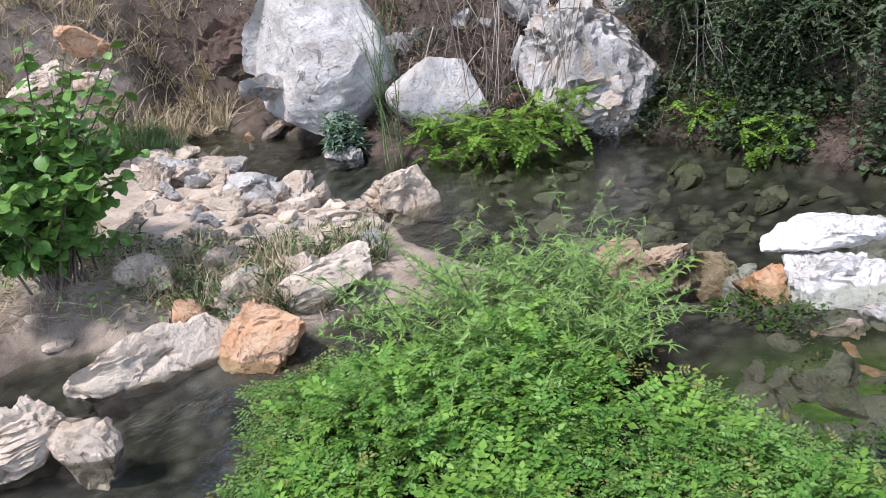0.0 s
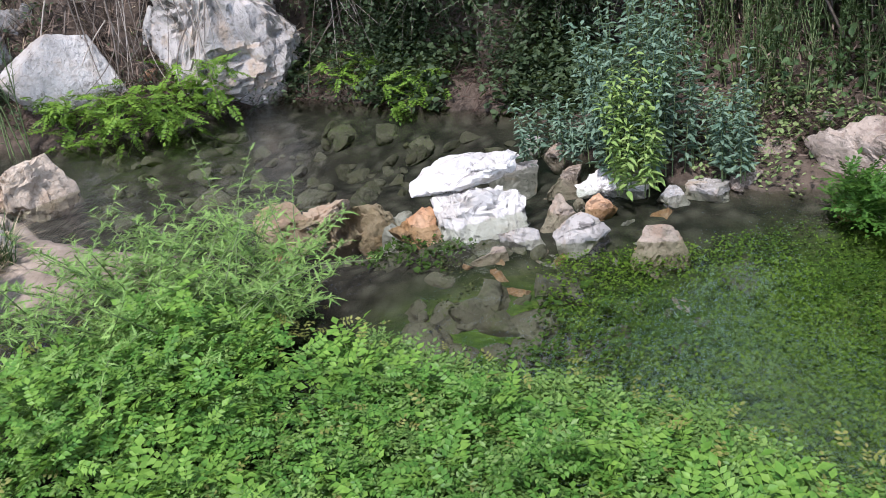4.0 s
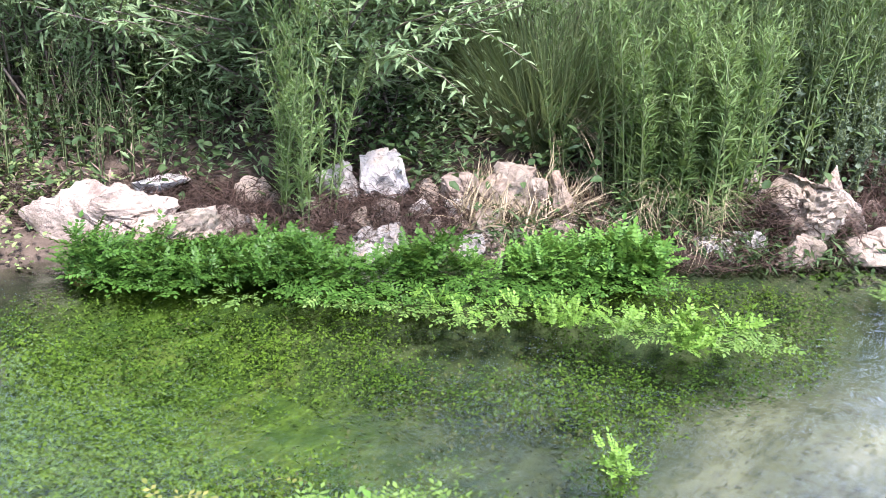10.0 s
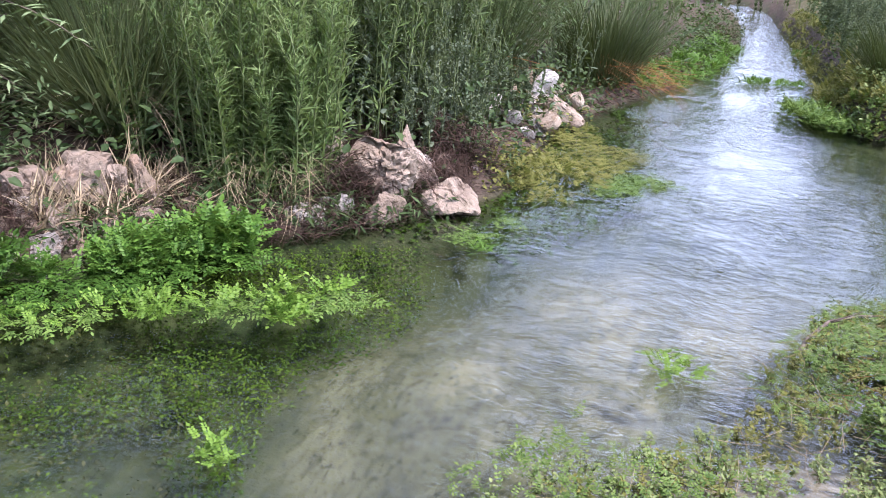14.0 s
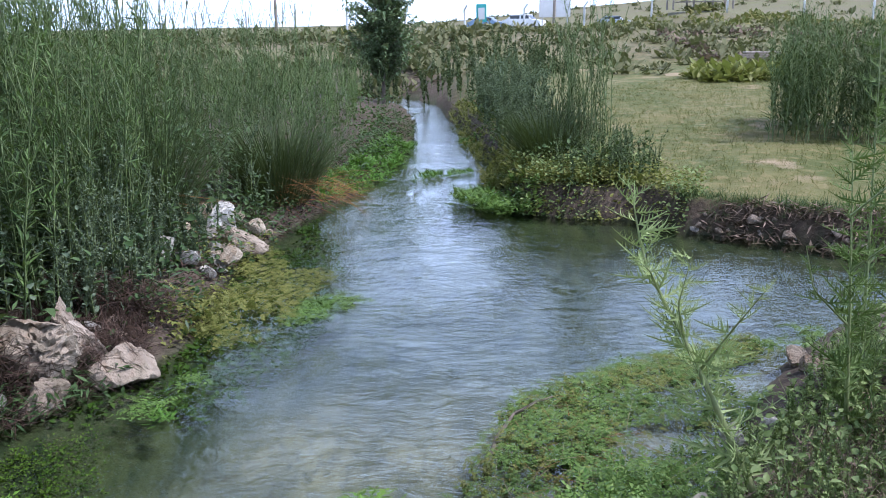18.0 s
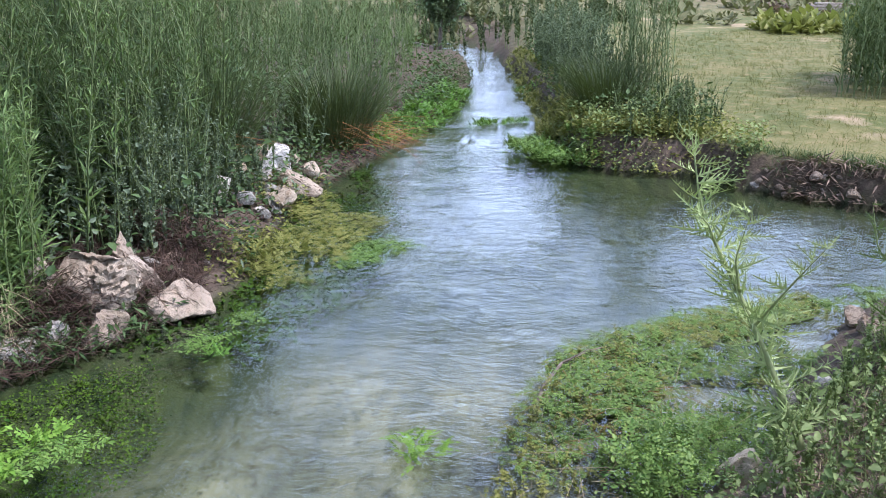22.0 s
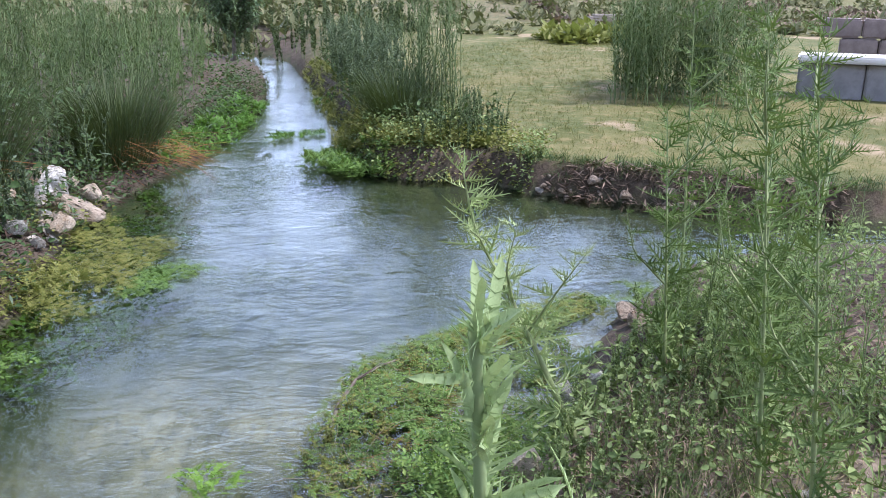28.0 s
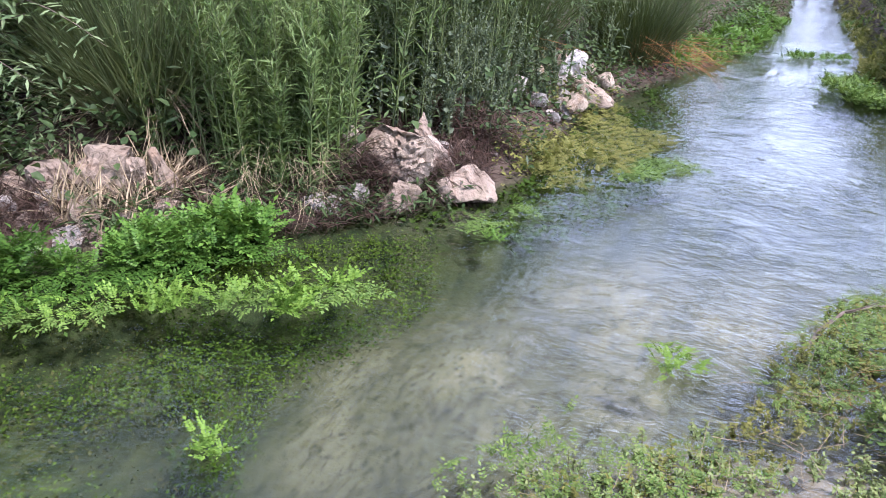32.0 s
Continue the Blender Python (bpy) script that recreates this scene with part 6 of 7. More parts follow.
# another dark leaf sheet that paints the shore's shade
cover("poolside_shade_fill", "dark leaves standing in for shade on the shore", [(-5.9, -0.25), (-6.45, -0.45), (-6.85, -1.4), (-7.25, -2.1), (-7.7, -3.0), (-8.2, -2.9), (-7.9, -1.2), (-7.2, 0.1), (-6.0, 0.2)], 8000, 229, 0.30, OVATE, 0.075, DARKLEAF)
WEIR_SHORE = [(-5.5, 0.35), (-4.85, 0.5), (-4.6, 1.0), (-4.5, 1.5), (-5.0, 1.7), (-5.8, 1.2)]
cover("undergrowth", "small herbs on the shore by the mint", WEIR_SHORE, 2200, 230, 0.16, OVATE, 0.035, NEARHERB)
cover("root_mat", "brown roots and litter on the shore", WEIR_SHORE, 2600, 231, 0.08, BLADE_SHORT, 0.11, ROOTMAT, "roots")
cover("undergrowth", "grass and weeds beside the path", [(-3.0, -4.7), (-2.8, -3.8), (-3.4, -3.4), (-4.1, -3.4), (-3.7, -4.3), (-3.4, -5.6), (-2.6, -6.2)], 1500, 213, 0.14, NARROW, 0.11, HERB)


# ---- loose stones ----
def stones(label, group, poly, n, seed, lo, hi, mats, sink=0.25):
    """Loose stones of a few shapes, each one a thing."""
    r = rng(seed)
    kinds = []
    for k, mat in enumerate(mats):
        sv, sf = rock_shape(seed + 17 * k, (1.0, 0.8, 0.62), 4, 4 if hi > 0.3 else 3, 1.2)
        me = mesh_of("stone", sv, sf, mat)
        me.set_sharp_from_angle(angle=radians(30))
        kinds.append(me)
    for x, y, z in level(inside(poly, n, r), -1.0):
        s = lo + (hi - lo) * r.rand() ** 2
        o = new("stone", kinds[r.randint(len(kinds))])
        o.matrix_world = pose(x, y, z + s * (0.3 - sink), r.uniform(-25, 25), r.uniform(-25, 25), r.uniform(0, 360)) @ Matrix.Scale(s, 4)
        tagged(o, label, "stone", group)


def pebbles(label, poly, n, seed, lo, hi, material, sink=0.2):
    """Small stones past counting, joined."""
    r = rng(seed)
    b = Leaves()
    p = level(inside(poly, n, r), -1.0)
    for k in range(4):
        q = p[k::4]
        size = lo + (hi - lo) * r.rand(len(q)) ** 2
        q[:, 2] += size * (0.3 - sink)
        b.add(rock_shape(seed + k, (1.0, 0.8, 0.55), 3, 3, 0.8), q, r.uniform(0, 6.28, len(q)), r.normal(0, 0.25, len(q)), r.normal(0, 0.25, len(q)), size)
    stuff("pebbles", b, material, label, "pebbles")


PATH_PLOT = [(-3.9, -3.6), (-4.6, -3.8), (-5.1, -4.6), (-5.3, -5.6), (-6.3, -7.4), (-5.4, -7.6), (-4.4, -6.0), (-3.6, -4.6)]
pebbles("pale loose stones on the earth path", PATH_PLOT, 150, 401, 0.03, 0.18, CREAM)
pebbles("small white stones on the earth path", PATH_PLOT, 60, 421, 0.03, 0.13, LIME)
stones("rough limestone stone in the bank", "stones of the far bank", [(-4.5, 1.4), (-3.9, 2.25), (-3.3, 3.0), (-2.9, 3.65), (-3.15, 3.9), (-3.7, 3.1), (-4.3, 2.5), (-4.9, 1.7)], 60, 402, 0.07, 0.32, (BEIGE, PINKSTONE, GREYSTONE, BEIGE), 0.25)
stones("rough stone among brown roots", "stones under the bank weeds", [(-2.7, 4.05), (-2.2, 4.35), (-1.75, 4.95), (-1.75, 5.6), (-2.3, 5.6), (-2.8, 4.6)], 30, 403, 0.05, 0.16, (BEIGE, PINKSTONE, GREYSTONE), 0.15)
stones("pale stone of the stone heap", "stones of the heap", [(-1.75, 6.6), (-1.65, 7.6), (-1.6, 8.3), (-2.2, 8.4), (-2.4, 6.8)], 30, 404, 0.10, 0.28, (LIME, CREAM, LIME), -0.2)
stones("wet stone in the weir", "stones of the weir", [(-4.9, -1.9), (-4.2, -1.0), (-3.7, -0.4), (-3.9, 0.4), (-4.6, 0.5), (-4.7, -0.4), (-5.2, -1.4)], 36, 405, 0.08, 0.22, (DARKSTONE, BEIGE, OCHRE, GREYSTONE), 0.45)
stones("dark stone on the pool bed", "stones of the pool bed", [(-6.8, -4.2), (-5.2, -3.8), (-4.9, -2.2), (-5.2, -0.5), (-6.6, -0.8), (-7.4, -2.4)], 18, 406, 0.12, 0.38, (DARKSTONE, DARKSTONE), 0.4)
stones("pale stone in the cut bank", "stones of the cut bank", [(2.5, 8.1), (3.0, 7.88), (3.6, 7.42), (4.6, 6.98), (4.65, 7.05), (3.65, 7.5), (3.05, 7.96), (2.55, 8.2)], 34, 407, 0.05, 0.16, (BEIGE, PINKSTONE, GREYSTONE), -0.1)
POOL = [(-6.6, -4.4), (-5.3, -3.6), (-5.0, -2.2), (-5.3, -0.6), (-6.3, -0.7), (-7.0, -2.0), (-7.3, -3.2)]
pebbles("pale cobbles under water in the pool", POOL, 60, 410, 0.08, 0.30, WETSTONE, 0.3)
pebbles("dark cobbles under water in the pool", POOL, 80, 414, 0.08, 0.26, DARKSTONE, 0.3)
pebbles("submerged pale stones below the weir", [(-4.7, -1.9), (-3.9, -1.3), (-3.3, -0.9), (-3.5, 0.3), (-4.2, 0.7), (-4.3, -0.6)], 50, 411, 0.10, 0.40, WETSTONE, 0.42)
stones("rough stone stuck in the earth cliff", "stones of the cliff", [(-7.0, -4.5), (-7.6, -3.9), (-8.4, -3.7), (-8.8, -6.0), (-8.2, -8.2), (-6.4, -9.3), (-4.6, -9.2), (-5.6, -8.5), (-7.2, -7.8), (-7.4, -6.4)], 40, 412, 0.12, 0.45, (GREYSTONE, BEIGE, LIME, OCHRE), 0.1)
stones("cream limestone rubble along the path", "rubble along the path", [(-3.0, -3.5), (-3.4, -3.3), (-4.2, -3.5), (-5.0, -4.3), (-5.2, -5.4), (-5.9, -6.8), (-5.3, -7.2), (-4.4, -6.0), (-3.6, -5.4), (-3.1, -4.6)], 95, 413, 0.12, 0.40, (CREAM, LIME, CREAM, CREAM), 0.15)
stones("grey stone on the shore by the mint", "stones of the shore", WEIR_SHORE, 16, 409, 0.06, 0.22, (BEIGE, GREYSTONE, PINKSTONE), 0.2)
stones("pale stone on the near bank", "stones of the near bank", [(1.0, 2.6), (1.9, 4.3), (2.6, 4.6), (2.6, 2.4), (1.5, 1.9)], 16, 408, 0.05, 0.16, (LIME, BEIGE), 0.1)


# ---- thistles ----
def thistle_stem(e, pts, r, thick, leaf_mesh, count, size, stem_mat, start=0.05, spread_up=(0.1, 0.9), tip=0.12):
    """A stem under thing e with its spiny leaves, each a part."""
    pts = np.array(pts)
    t = np.linspace(0, 1, len(pts))
    tt = np.linspace(0, 1, 12)
    fine = np.column_stack([np.interp(tt, t, pts[:, i]) for i in range(3)])
    b = Leaves()
    b.tube(fine, thick, thick * tip, 9)
    part("stem", b.mesh("stem", stem_mat), e)
    for i in range(count):
        u = start + (1 - start) * (i + r.uniform(0, 0.8)) / count
        p = [float(np.interp(u, t, pts[:, k])) for k in range(3)]
        o = new("leaf", leaf_mesh)
        o.parent = e
        o.matrix_basis = (Matrix.Translation(p) @ Euler((0, 0, i * 2.4 + r.uniform(-0.5, 0.5))).to_matrix().to_4x4()
                          @ Euler((r.uniform(*spread_up), r.uniform(-1.3, 1.3), 0)).to_matrix().to_4x4()
                          @ Matrix.Scale(size * r.uniform(0.8, 1.4) * (1.15 - 0.45 * u), 4))


SPIKY_MESH = mesh_of("leaf", SPIKY_FINE[0], SPIKY_FINE[1], THISTLE)
th = thing("thistle", "leaning spiny thistle with a brown foot on the near bank", "thistle")
rt = rng(111)
thistle_stem(th, [(1.35, 3.14, 0.15), (1.18, 3.25, 0.54), (1.075, 3.337, 0.77), (0.92, 3.43, 1.07), (0.868, 3.494, 1.38)], rt, 0.016, SPIKY_MESH, 52, 0.20, STEM_PALE)
thistle_stem(th, [(1.075, 3.337, 0.77), (1.032, 3.297, 0.926), (1.059, 3.237, 1.15)], rt, 0.007, SPIKY_MESH, 15, 0.14, STEM_PALE)
thistle_stem(th, [(1.13, 3.30, 0.64), (1.22, 3.184, 0.874), (1.304, 3.098, 1.06)], rt, 0.007, SPIKY_MESH, 15, 0.14, STEM_PALE)
thistle_stem(th, [(0.98, 3.39, 0.95), (0.93, 3.35, 1.05), (0.88, 3.3, 1.1)], rt, 0.006, SPIKY_MESH, 9, 0.10, STEM_PALE)


def big_thistle(x, y, top, h, seed, label):
    r = rng(seed)
    g = height(x, y)
    e = thing("thistle", label, "thistle", (0, 0, 0), "tall thistles on the near bank")
    main = [(x, y, g), (x + 0.4 * (top[0] - x), y + 0.4 * (top[1] - y), g + 0.45 * h), (top[0], top[1], g + h)]
    thistle_stem(e, main, r, 0.011, TALL_MESH, 60, 0.175, STEM_PALE, spread_up=(-0.1, 1.0))
    for k in range(3):
        u = 0.4 + 0.18 * k
        p = [x + u * (top[0] - x), y + u * (top[1] - y), g + h * u]
        a = r.uniform(0, 6.28)
        q = [p[0] + 0.16 * math.cos(a), p[1] + 0.16 * math.sin(a), p[2] + 0.16]
        thistle_stem(e, [p, q, [q[0] + 0.05 * math.cos(a), q[1] + 0.05 * math.sin(a), q[2] + 0.2]], r, 0.006, TALL_MESH, 10, 0.12, STEM_PALE)


TALL_MESH = mesh_of("leaf", SPIKY_FINE[0], SPIKY_FINE[1], THISTLE_TALL)
for k, (x, y, tx, ty, h) in enumerate([(1.83, 2.60, 1.69, 2.70, 1.75), (1.90, 3.60, 1.81, 3.64, 1.35), (1.82, 2.25, 1.68, 2.34, 1.45), (2.12, 3.95, 2.05, 3.98, 1.75), (2.0, 2.95, 1.95, 3.05, 1.6),
                                      (2.2, 3.3, 2.25, 3.2, 1.8), (2.35, 4.1, 2.4, 4.1, 1.6), (2.05, 2.2, 2.1, 2.1, 1.6)]):
    big_thistle(x, y, (tx, ty), h, 120 + k, "tall green spiny thistle on the near bank")

# the thistle at arm's length
THISTLE_PALE = leafy("pale_thistle_leaf", (0.26, 0.36, 0.15), (0.44, 0.54, 0.28), 0.5, 0.4)
TIP_MESH = mesh_of("leaf", SPIKY_BROAD[0] * np.array([1.25, 1.0, 1.0]), SPIKY_BROAD[1], THISTLE_PALE)
near_th = thing("thistle", "pale green thistle tips held up close on a thin stem", "thistle")
rn = rng(131)
thistle_stem(near_th, [(0.42, 0.42, height(0.42, 0.42)), (0.37, 0.42, 1.0), (0.318, 0.415, 1.93)], rn, 0.0038, TIP_MESH, 120, 0.036, THISTLE_PALE, 0.84, (1.2, 1.54), 0.6)
thistle_stem(near_th, [(0.40, 0.41, 1.2), (0.36, 0.40, 1.6), (0.352, 0.405, 1.86)], rn, 0.0034, TIP_MESH, 80, 0.032, THISTLE_PALE, 0.65, (1.15, 1.54), 0.6)


def thistle_mound():
    """Sprawling fine thistles over the stones between path and cress."""
    r = rng(141)
    lv, st = Leaves(), Leaves()
    for _ in range(125):
        a, q = r.uniform(0, 6.28), math.sqrt(r.rand())
        x, y = -3.5 + 0.66 * q * math.cos(a), -2.15 + 0.75 * q * math.sin(a)
        d = r.uniform(0, 6.28)
        vec = np.array([0.45 * math.cos(d), 0.45 * math.sin(d), r.uniform(0.35, 0.62)])
        shoot(lv, st, r, (x, y, max(height(x, y), 0.0) + 0.02), vec, SPIKY, 34, 0.085, (-0.3, 0.9), 0.05, (0, 0, -0.28 * r.rand()), 0.005, shrink=0.3)
    for _ in range(26):
        a, q = r.uniform(0, 6.28), 0.5 * math.sqrt(r.rand())
        x, y = -3.5 + q * math.cos(a), -2.15 + q * math.sin(a)
        d = r.uniform(0, 6.28)
        ln = r.uniform(0.5, 0.85)
        shoot(lv, st, r, (x, y, max(height(x, y), 0.0) + 0.1), np.array([ln * math.cos(d), ln * math.sin(d), 0.75 * ln]), SPIKY, 60, 0.06, (0.0, 1.1), 0.05, (0, 0, -0.55 * ln), 0.006, shrink=0.4)
    e = thing("thistle_mound", "sprawling fine-leaved green thistles over stones", "thistle")
    e["kind"] = "stuff"
    part("stalk_work", st.mesh("stems", STEM), e)
    part("foliage", lv.mesh("leaves", THISTLE_FINE), e)


THISTLE_FINE = leafy("fine_thistle_leaf", (0.13, 0.26, 0.06), (0.28, 0.42, 0.12), 0.5, 0.3)
thistle_mound()


# ---- grass, straw and roots ----
def tufts(name, label, poly, n, seed, h, leaf, blades=16, splay=0.8, category="grass", water=0.0):
    r = rng(seed)
    b = Leaves()
    p = np.repeat(level(inside(poly, n, r), water), blades, axis=0)
    k = len(p)
    p[:, :2] += r.normal(0, 0.022, (k, 2))
    b.add(BLADE_SHORT, p, r.uniform(0, 6.28, k), 1.5 - splay * r.rand(k), r.normal(0, 0.4, k), h * r.uniform(0.5, 1.15, k))
    stuff(name, b, leaf, label, category)


tufts("dry_grass", "dry straw-coloured grass beside the path", [(-3.0, -4.6), (-2.9, -3.7), (-3.4, -3.35), (-3.9, -3.3), (-4.2, -3.5), (-3.6, -4.2), (-3.3, -5.2), (-3.8, -6.0), (-3.2, -6.1)], 200, 151, 0.22, STRAW, 16, 1.3)
tufts("green_grass", "green grass between stones by the path", [(-3.0, -4.6), (-2.9, -3.7), (-3.4, -3.35), (-4.0, -3.3), (-4.3, -3.6), (-3.6, -4.4)], 150, 152, 0.2, HERB, 14, 1.0)
tufts("dry_grass", "dry grass and stalks on the earth slope", [(-4.6, -8.6), (-6.8, -8.7), (-7.7, -8.3), (-8.8, -9.6), (-6.0, -10.2), (-3.8, -9.8)], 330, 153, 0.4, STRAW, 12, 1.0)
tufts("green_grass", "green herbs at the head of the pool", [(-5.9, -7.2), (-6.4, -8.0), (-6.9, -8.9), (-6.0, -9.1), (-5.2, -8.2)], 120, 154, 0.3, HERB, 14, 1.0)
tufts("dead_roots", "brown matted roots and stalks on the cliff", [(-7.2, -4.0), (-7.1, -5.0), (-7.6, -6.5), (-8.4, -8.4), (-9.4, -8.6), (-9.2, -5.0), (-8.6, -3.6), (-7.8, -3.6)], 700, 155, 0.34, DEADROOT, 12, 2.3, "roots")
tufts("dead_roots", "brown root mat around the bank boulder", [(-2.75, 4.2), (-2.2, 4.4), (-1.75, 4.95), (-1.9, 5.5), (-2.4, 5.5), (-2.95, 4.8)], 800, 156, 0.14, ROOTMAT, 16, 1.6, "roots")
tufts("dead_roots", "brown litter behind the bank stones", [(-4.7, 1.5), (-4.3, 2.0), (-3.4, 3.1), (-2.9, 3.8), (-3.3, 4.1), (-4.2, 3.0), (-5.2, 1.8)], 420, 157, 0.14, ROOTMAT, 14, 1.5, "roots")
tufts("dry_grass", "dry bleached stems over the bank stones", [(-3.5, 3.0), (-2.95, 3.7), (-3.2, 4.1), (-3.9, 3.5)], 70, 158, 0.3, STRAW, 12, 1.3)
tufts("meadow_grass", "short dry green meadow grass", [(2.4, 8.4), (3.6, 7.6), (6.0, 6.8), (8.0, 10.0), (9.0, 20.0), (6.0, 22.0), (3.0, 19.0), (2.0, 12.0)], 7000, 159, 0.095, TURF, 6, 1.3)
tufts("bank_grass", "grass fringe hanging over the cut bank", [(2.3, 8.3), (3.0, 7.95), (4.6, 7.1), (5.5, 6.8), (5.6, 7.0), (4.7, 7.35), (3.1, 8.2), (2.45, 8.6)], 330, 160, 0.13, HERB, 10, 1.7)
tufts("dry_grass", "dry grass litter on the near bank", [(1.1, 2.4), (1.35, 3.2), (2.0, 3.9), (2.6, 3.6), (2.1, 2.2), (1.5, 1.8)], 200, 161, 0.16, STRAW, 9, 1.6)
tufts("green_grass", "green grass on the near bank", [(1.0, 2.3), (1.5, 3.5), (2.4, 4.8), (3.2, 4.6), (2.4, 2.2), (1.4, 1.6)], 320, 162, 0.2, NEARHERB, 10, 1.3)


def hanging_roots():
    """Thin bare roots that hang down the shaded cliff."""
    r = rng(171)
    e = thing("hanging_roots", "thin pale dead roots hanging down the cliff", "roots")
    for k in range(90):
        if k < 14:
            x, y = -7.55 + r.normal(0, 0.08), -2.35 + r.normal(0, 0.12)
        elif k < 60:
            x, y = -7.1 + r.normal(0, 0.12), r.uniform(-4.9, -3.3)
        else:
            x, y = -7.2 + r.normal(0, 0.15), r.uniform(-8.0, -5.6)
        top = r.uniform(0.7, 1.7)
        b = Leaves()
        b.tube(curve((x - 0.3, y, top), (0.3 + r.normal(0, 0.08), r.normal(0, 0.2), -top * r.uniform(0.3, 0.95)), (r.normal(0, 0.1), r.normal(0, 0.12), 0), 9), r.uniform(0.003, 0.009), 0.002, 4)
        part("root", b.mesh("root", BARK if k % 3 else PALEROOT), e)


PALEROOT = plain("bleached_root", (0.30, 0.26, 0.21), (0.45, 0.40, 0.33), 30.0, 0.9)
hanging_roots()


# ---- distance: tree, scrub, road, cars, shelter ----
def poplar():
    r = rng(181)
    lv, st = Leaves(), Leaves()
    st.tube(curve((0, 0, -0.1), (0.05, 0, 2.6), (0.05, 0, 0), 8), 0.06, 0.012, 7)
    for k in range(200):
        z = r.uniform(0.5, 2.45)
        a = r.uniform(0, 6.28)
        ln = (0.34 + 0.62 * math.sin(math.pi * min(1, (2.8 - z) / 2.9)) ** 0.8) * r.uniform(0.5, 1.15)
        shoot(lv, st, r, (0.02 * z, 0, z), (ln * math.cos(a), ln * math.sin(a), 0.75 * ln), OVATE, 40, 0.11, (-0.9, 0.5), 0.1, thick=0.012, shrink=0.1)
    plant("poplar_tree", "young dark green poplar by the stream", "tree", on_ground(-1.45, 21.5), [("trunk", st, BARK), ("crown", lv, POPLAR)])


POPLAR = leafy("poplar_leaf", (0.08, 0.13, 0.06), (0.18, 0.25, 0.13), 0.45, 0.25)
poplar()


def scrub(name, label, poly, n, seed, size, leaf, shape=OVATE_SLIM, per=30, flat=0.6):
    """Low far bushes: each a loose heap of leaf clumps."""
    r = rng(seed)
    b = Leaves()
    for x, y, z in level(inside(poly, n, r)):
        s = size * r.uniform(0.5, 1.3)
        u = r.normal(0, 1, (per, 3))
        u /= np.linalg.norm(u, axis=1)[:, None]
        p = np.array([x, y, z]) + u * np.array([s, s, s * flat]) * r.uniform(0.4, 1.0, (per, 1))
        p[:, 2] = np.maximum(p[:, 2], z)
        b.add(shape, p, r.uniform(0, 6.28, per), r.uniform(-0.2, 1.3, per), 0.3, s * 0.75 * r.uniform(0.5, 1.1, per))
    stuff(name, b, leaf, label, "scrub")


scrub("far_scrub", "grey-green scrub on the earth embankment", [(2.0, 24.0), (10.0, 23.0), (26.0, 22.0), (40.0, 38.0), (5.0, 48.0), (-4.0, 34.0)], 600, 191, 0.45, FARLEAF)
scrub("far_scrub", "brown dry scrub on the embankment", [(8.0, 27.0), (24.0, 25.0), (34.0, 36.0), (10.0, 42.0)], 200, 192, 0.38, DEADROOT)
scrub("far_scrub", "green scrub beyond the stream bend", [(-30.0, 24.0), (-6.0, 22.0), (0.0, 26.0), (3.0, 44.0), (-20.0, 50.0), (-45.0, 40.0)], 700, 193, 0.6, FARLEAF)
scrub("far_scrub", "scattered bushes on the dry hillside", [(-60.0, 130.0), (60.0, 125.0), (160.0, 150.0), (260.0, 330.0), (0.0, 420.0), (-120.0, 300.0)], 240, 194, 1.6, FARLEAF)
scrub("yellow_broom", "yellow-green flowering bushes at the meadow end", [(6.3, 21.0), (8.6, 20.5), (9.0, 22.5), (6.8, 23.0)], 60, 195, 0.45, CRESS_YELLOW)
scrub("pale_grass_clumps", "pale dry grass along the road verge", [(-12.0, 46.0), (40.0, 40.0), (60.0, 55.0), (20.0, 62.0), (-12.0, 60.0)], 420, 196, 0.5, TURF)

PAINT_BLUE = plain("blue_car_paint", (0.16, 0.25, 0.38), (0.18, 0.28, 0.42), 3.0, 0.3, 0.3, 0.0, 0.6)
PAINT_WHITE = plain("white_car_paint", (0.72, 0.73, 0.74), (0.78, 0.79, 0.80), 3.0, 0.3, 0.0, 0.0, 0.6)
PAINT_SILVER = plain("silver_blue_car_paint", (0.34, 0.40, 0.47), (0.38, 0.44, 0.52), 3.0, 0.3, 0.4, 0.0, 0.6)
GLASS = plain("dark_car_glass", (0.03, 0.04, 0.05), (0.05, 0.06, 0.07), 3.0, 0.08, 0.0, 0.0, 0.6)
RUBBER = plain("tyre_rubber", (0.02, 0.02, 0.02), (0.035, 0.035, 0.035), 20.0, 0.85)
STEEL = plain("grey_steel", (0.35, 0.35, 0.35), (0.48, 0.48, 0.47), 8.0, 0.5, 0.6)
GREENROOF = plain("dark_green_roof", (0.035, 0.07, 0.055), (0.05, 0.10, 0.08), 3.0, 0.6)
TIMBER = plain("weathered_timber", (0.20, 0.17, 0.14), (0.34, 0.30, 0.26), 9.0, 0.9)
TEAL = plain("teal_sign_paint", (0.03, 0.30, 0.30), (0.05, 0.36, 0.36), 4.0, 0.5)
BOARDGREY = plain("pale_grey_board", (0.52, 0.54, 0.56), (0.60, 0.62, 0.63), 3.0, 0.6)
CONCRETE = plain("grey_concrete", (0.22, 0.21, 0.22), (0.34, 0.33, 0.34), 6.0, 0.9)
PALESLAB = plain("pale_stone_slab", (0.62, 0.60, 0.58), (0.74, 0.72, 0.70), 6.0, 0.85)
BROWNWALL = plain("brown_wall_stone", (0.17, 0.13, 0.12), (0.30, 0.24, 0.22), 5.0, 0.9)


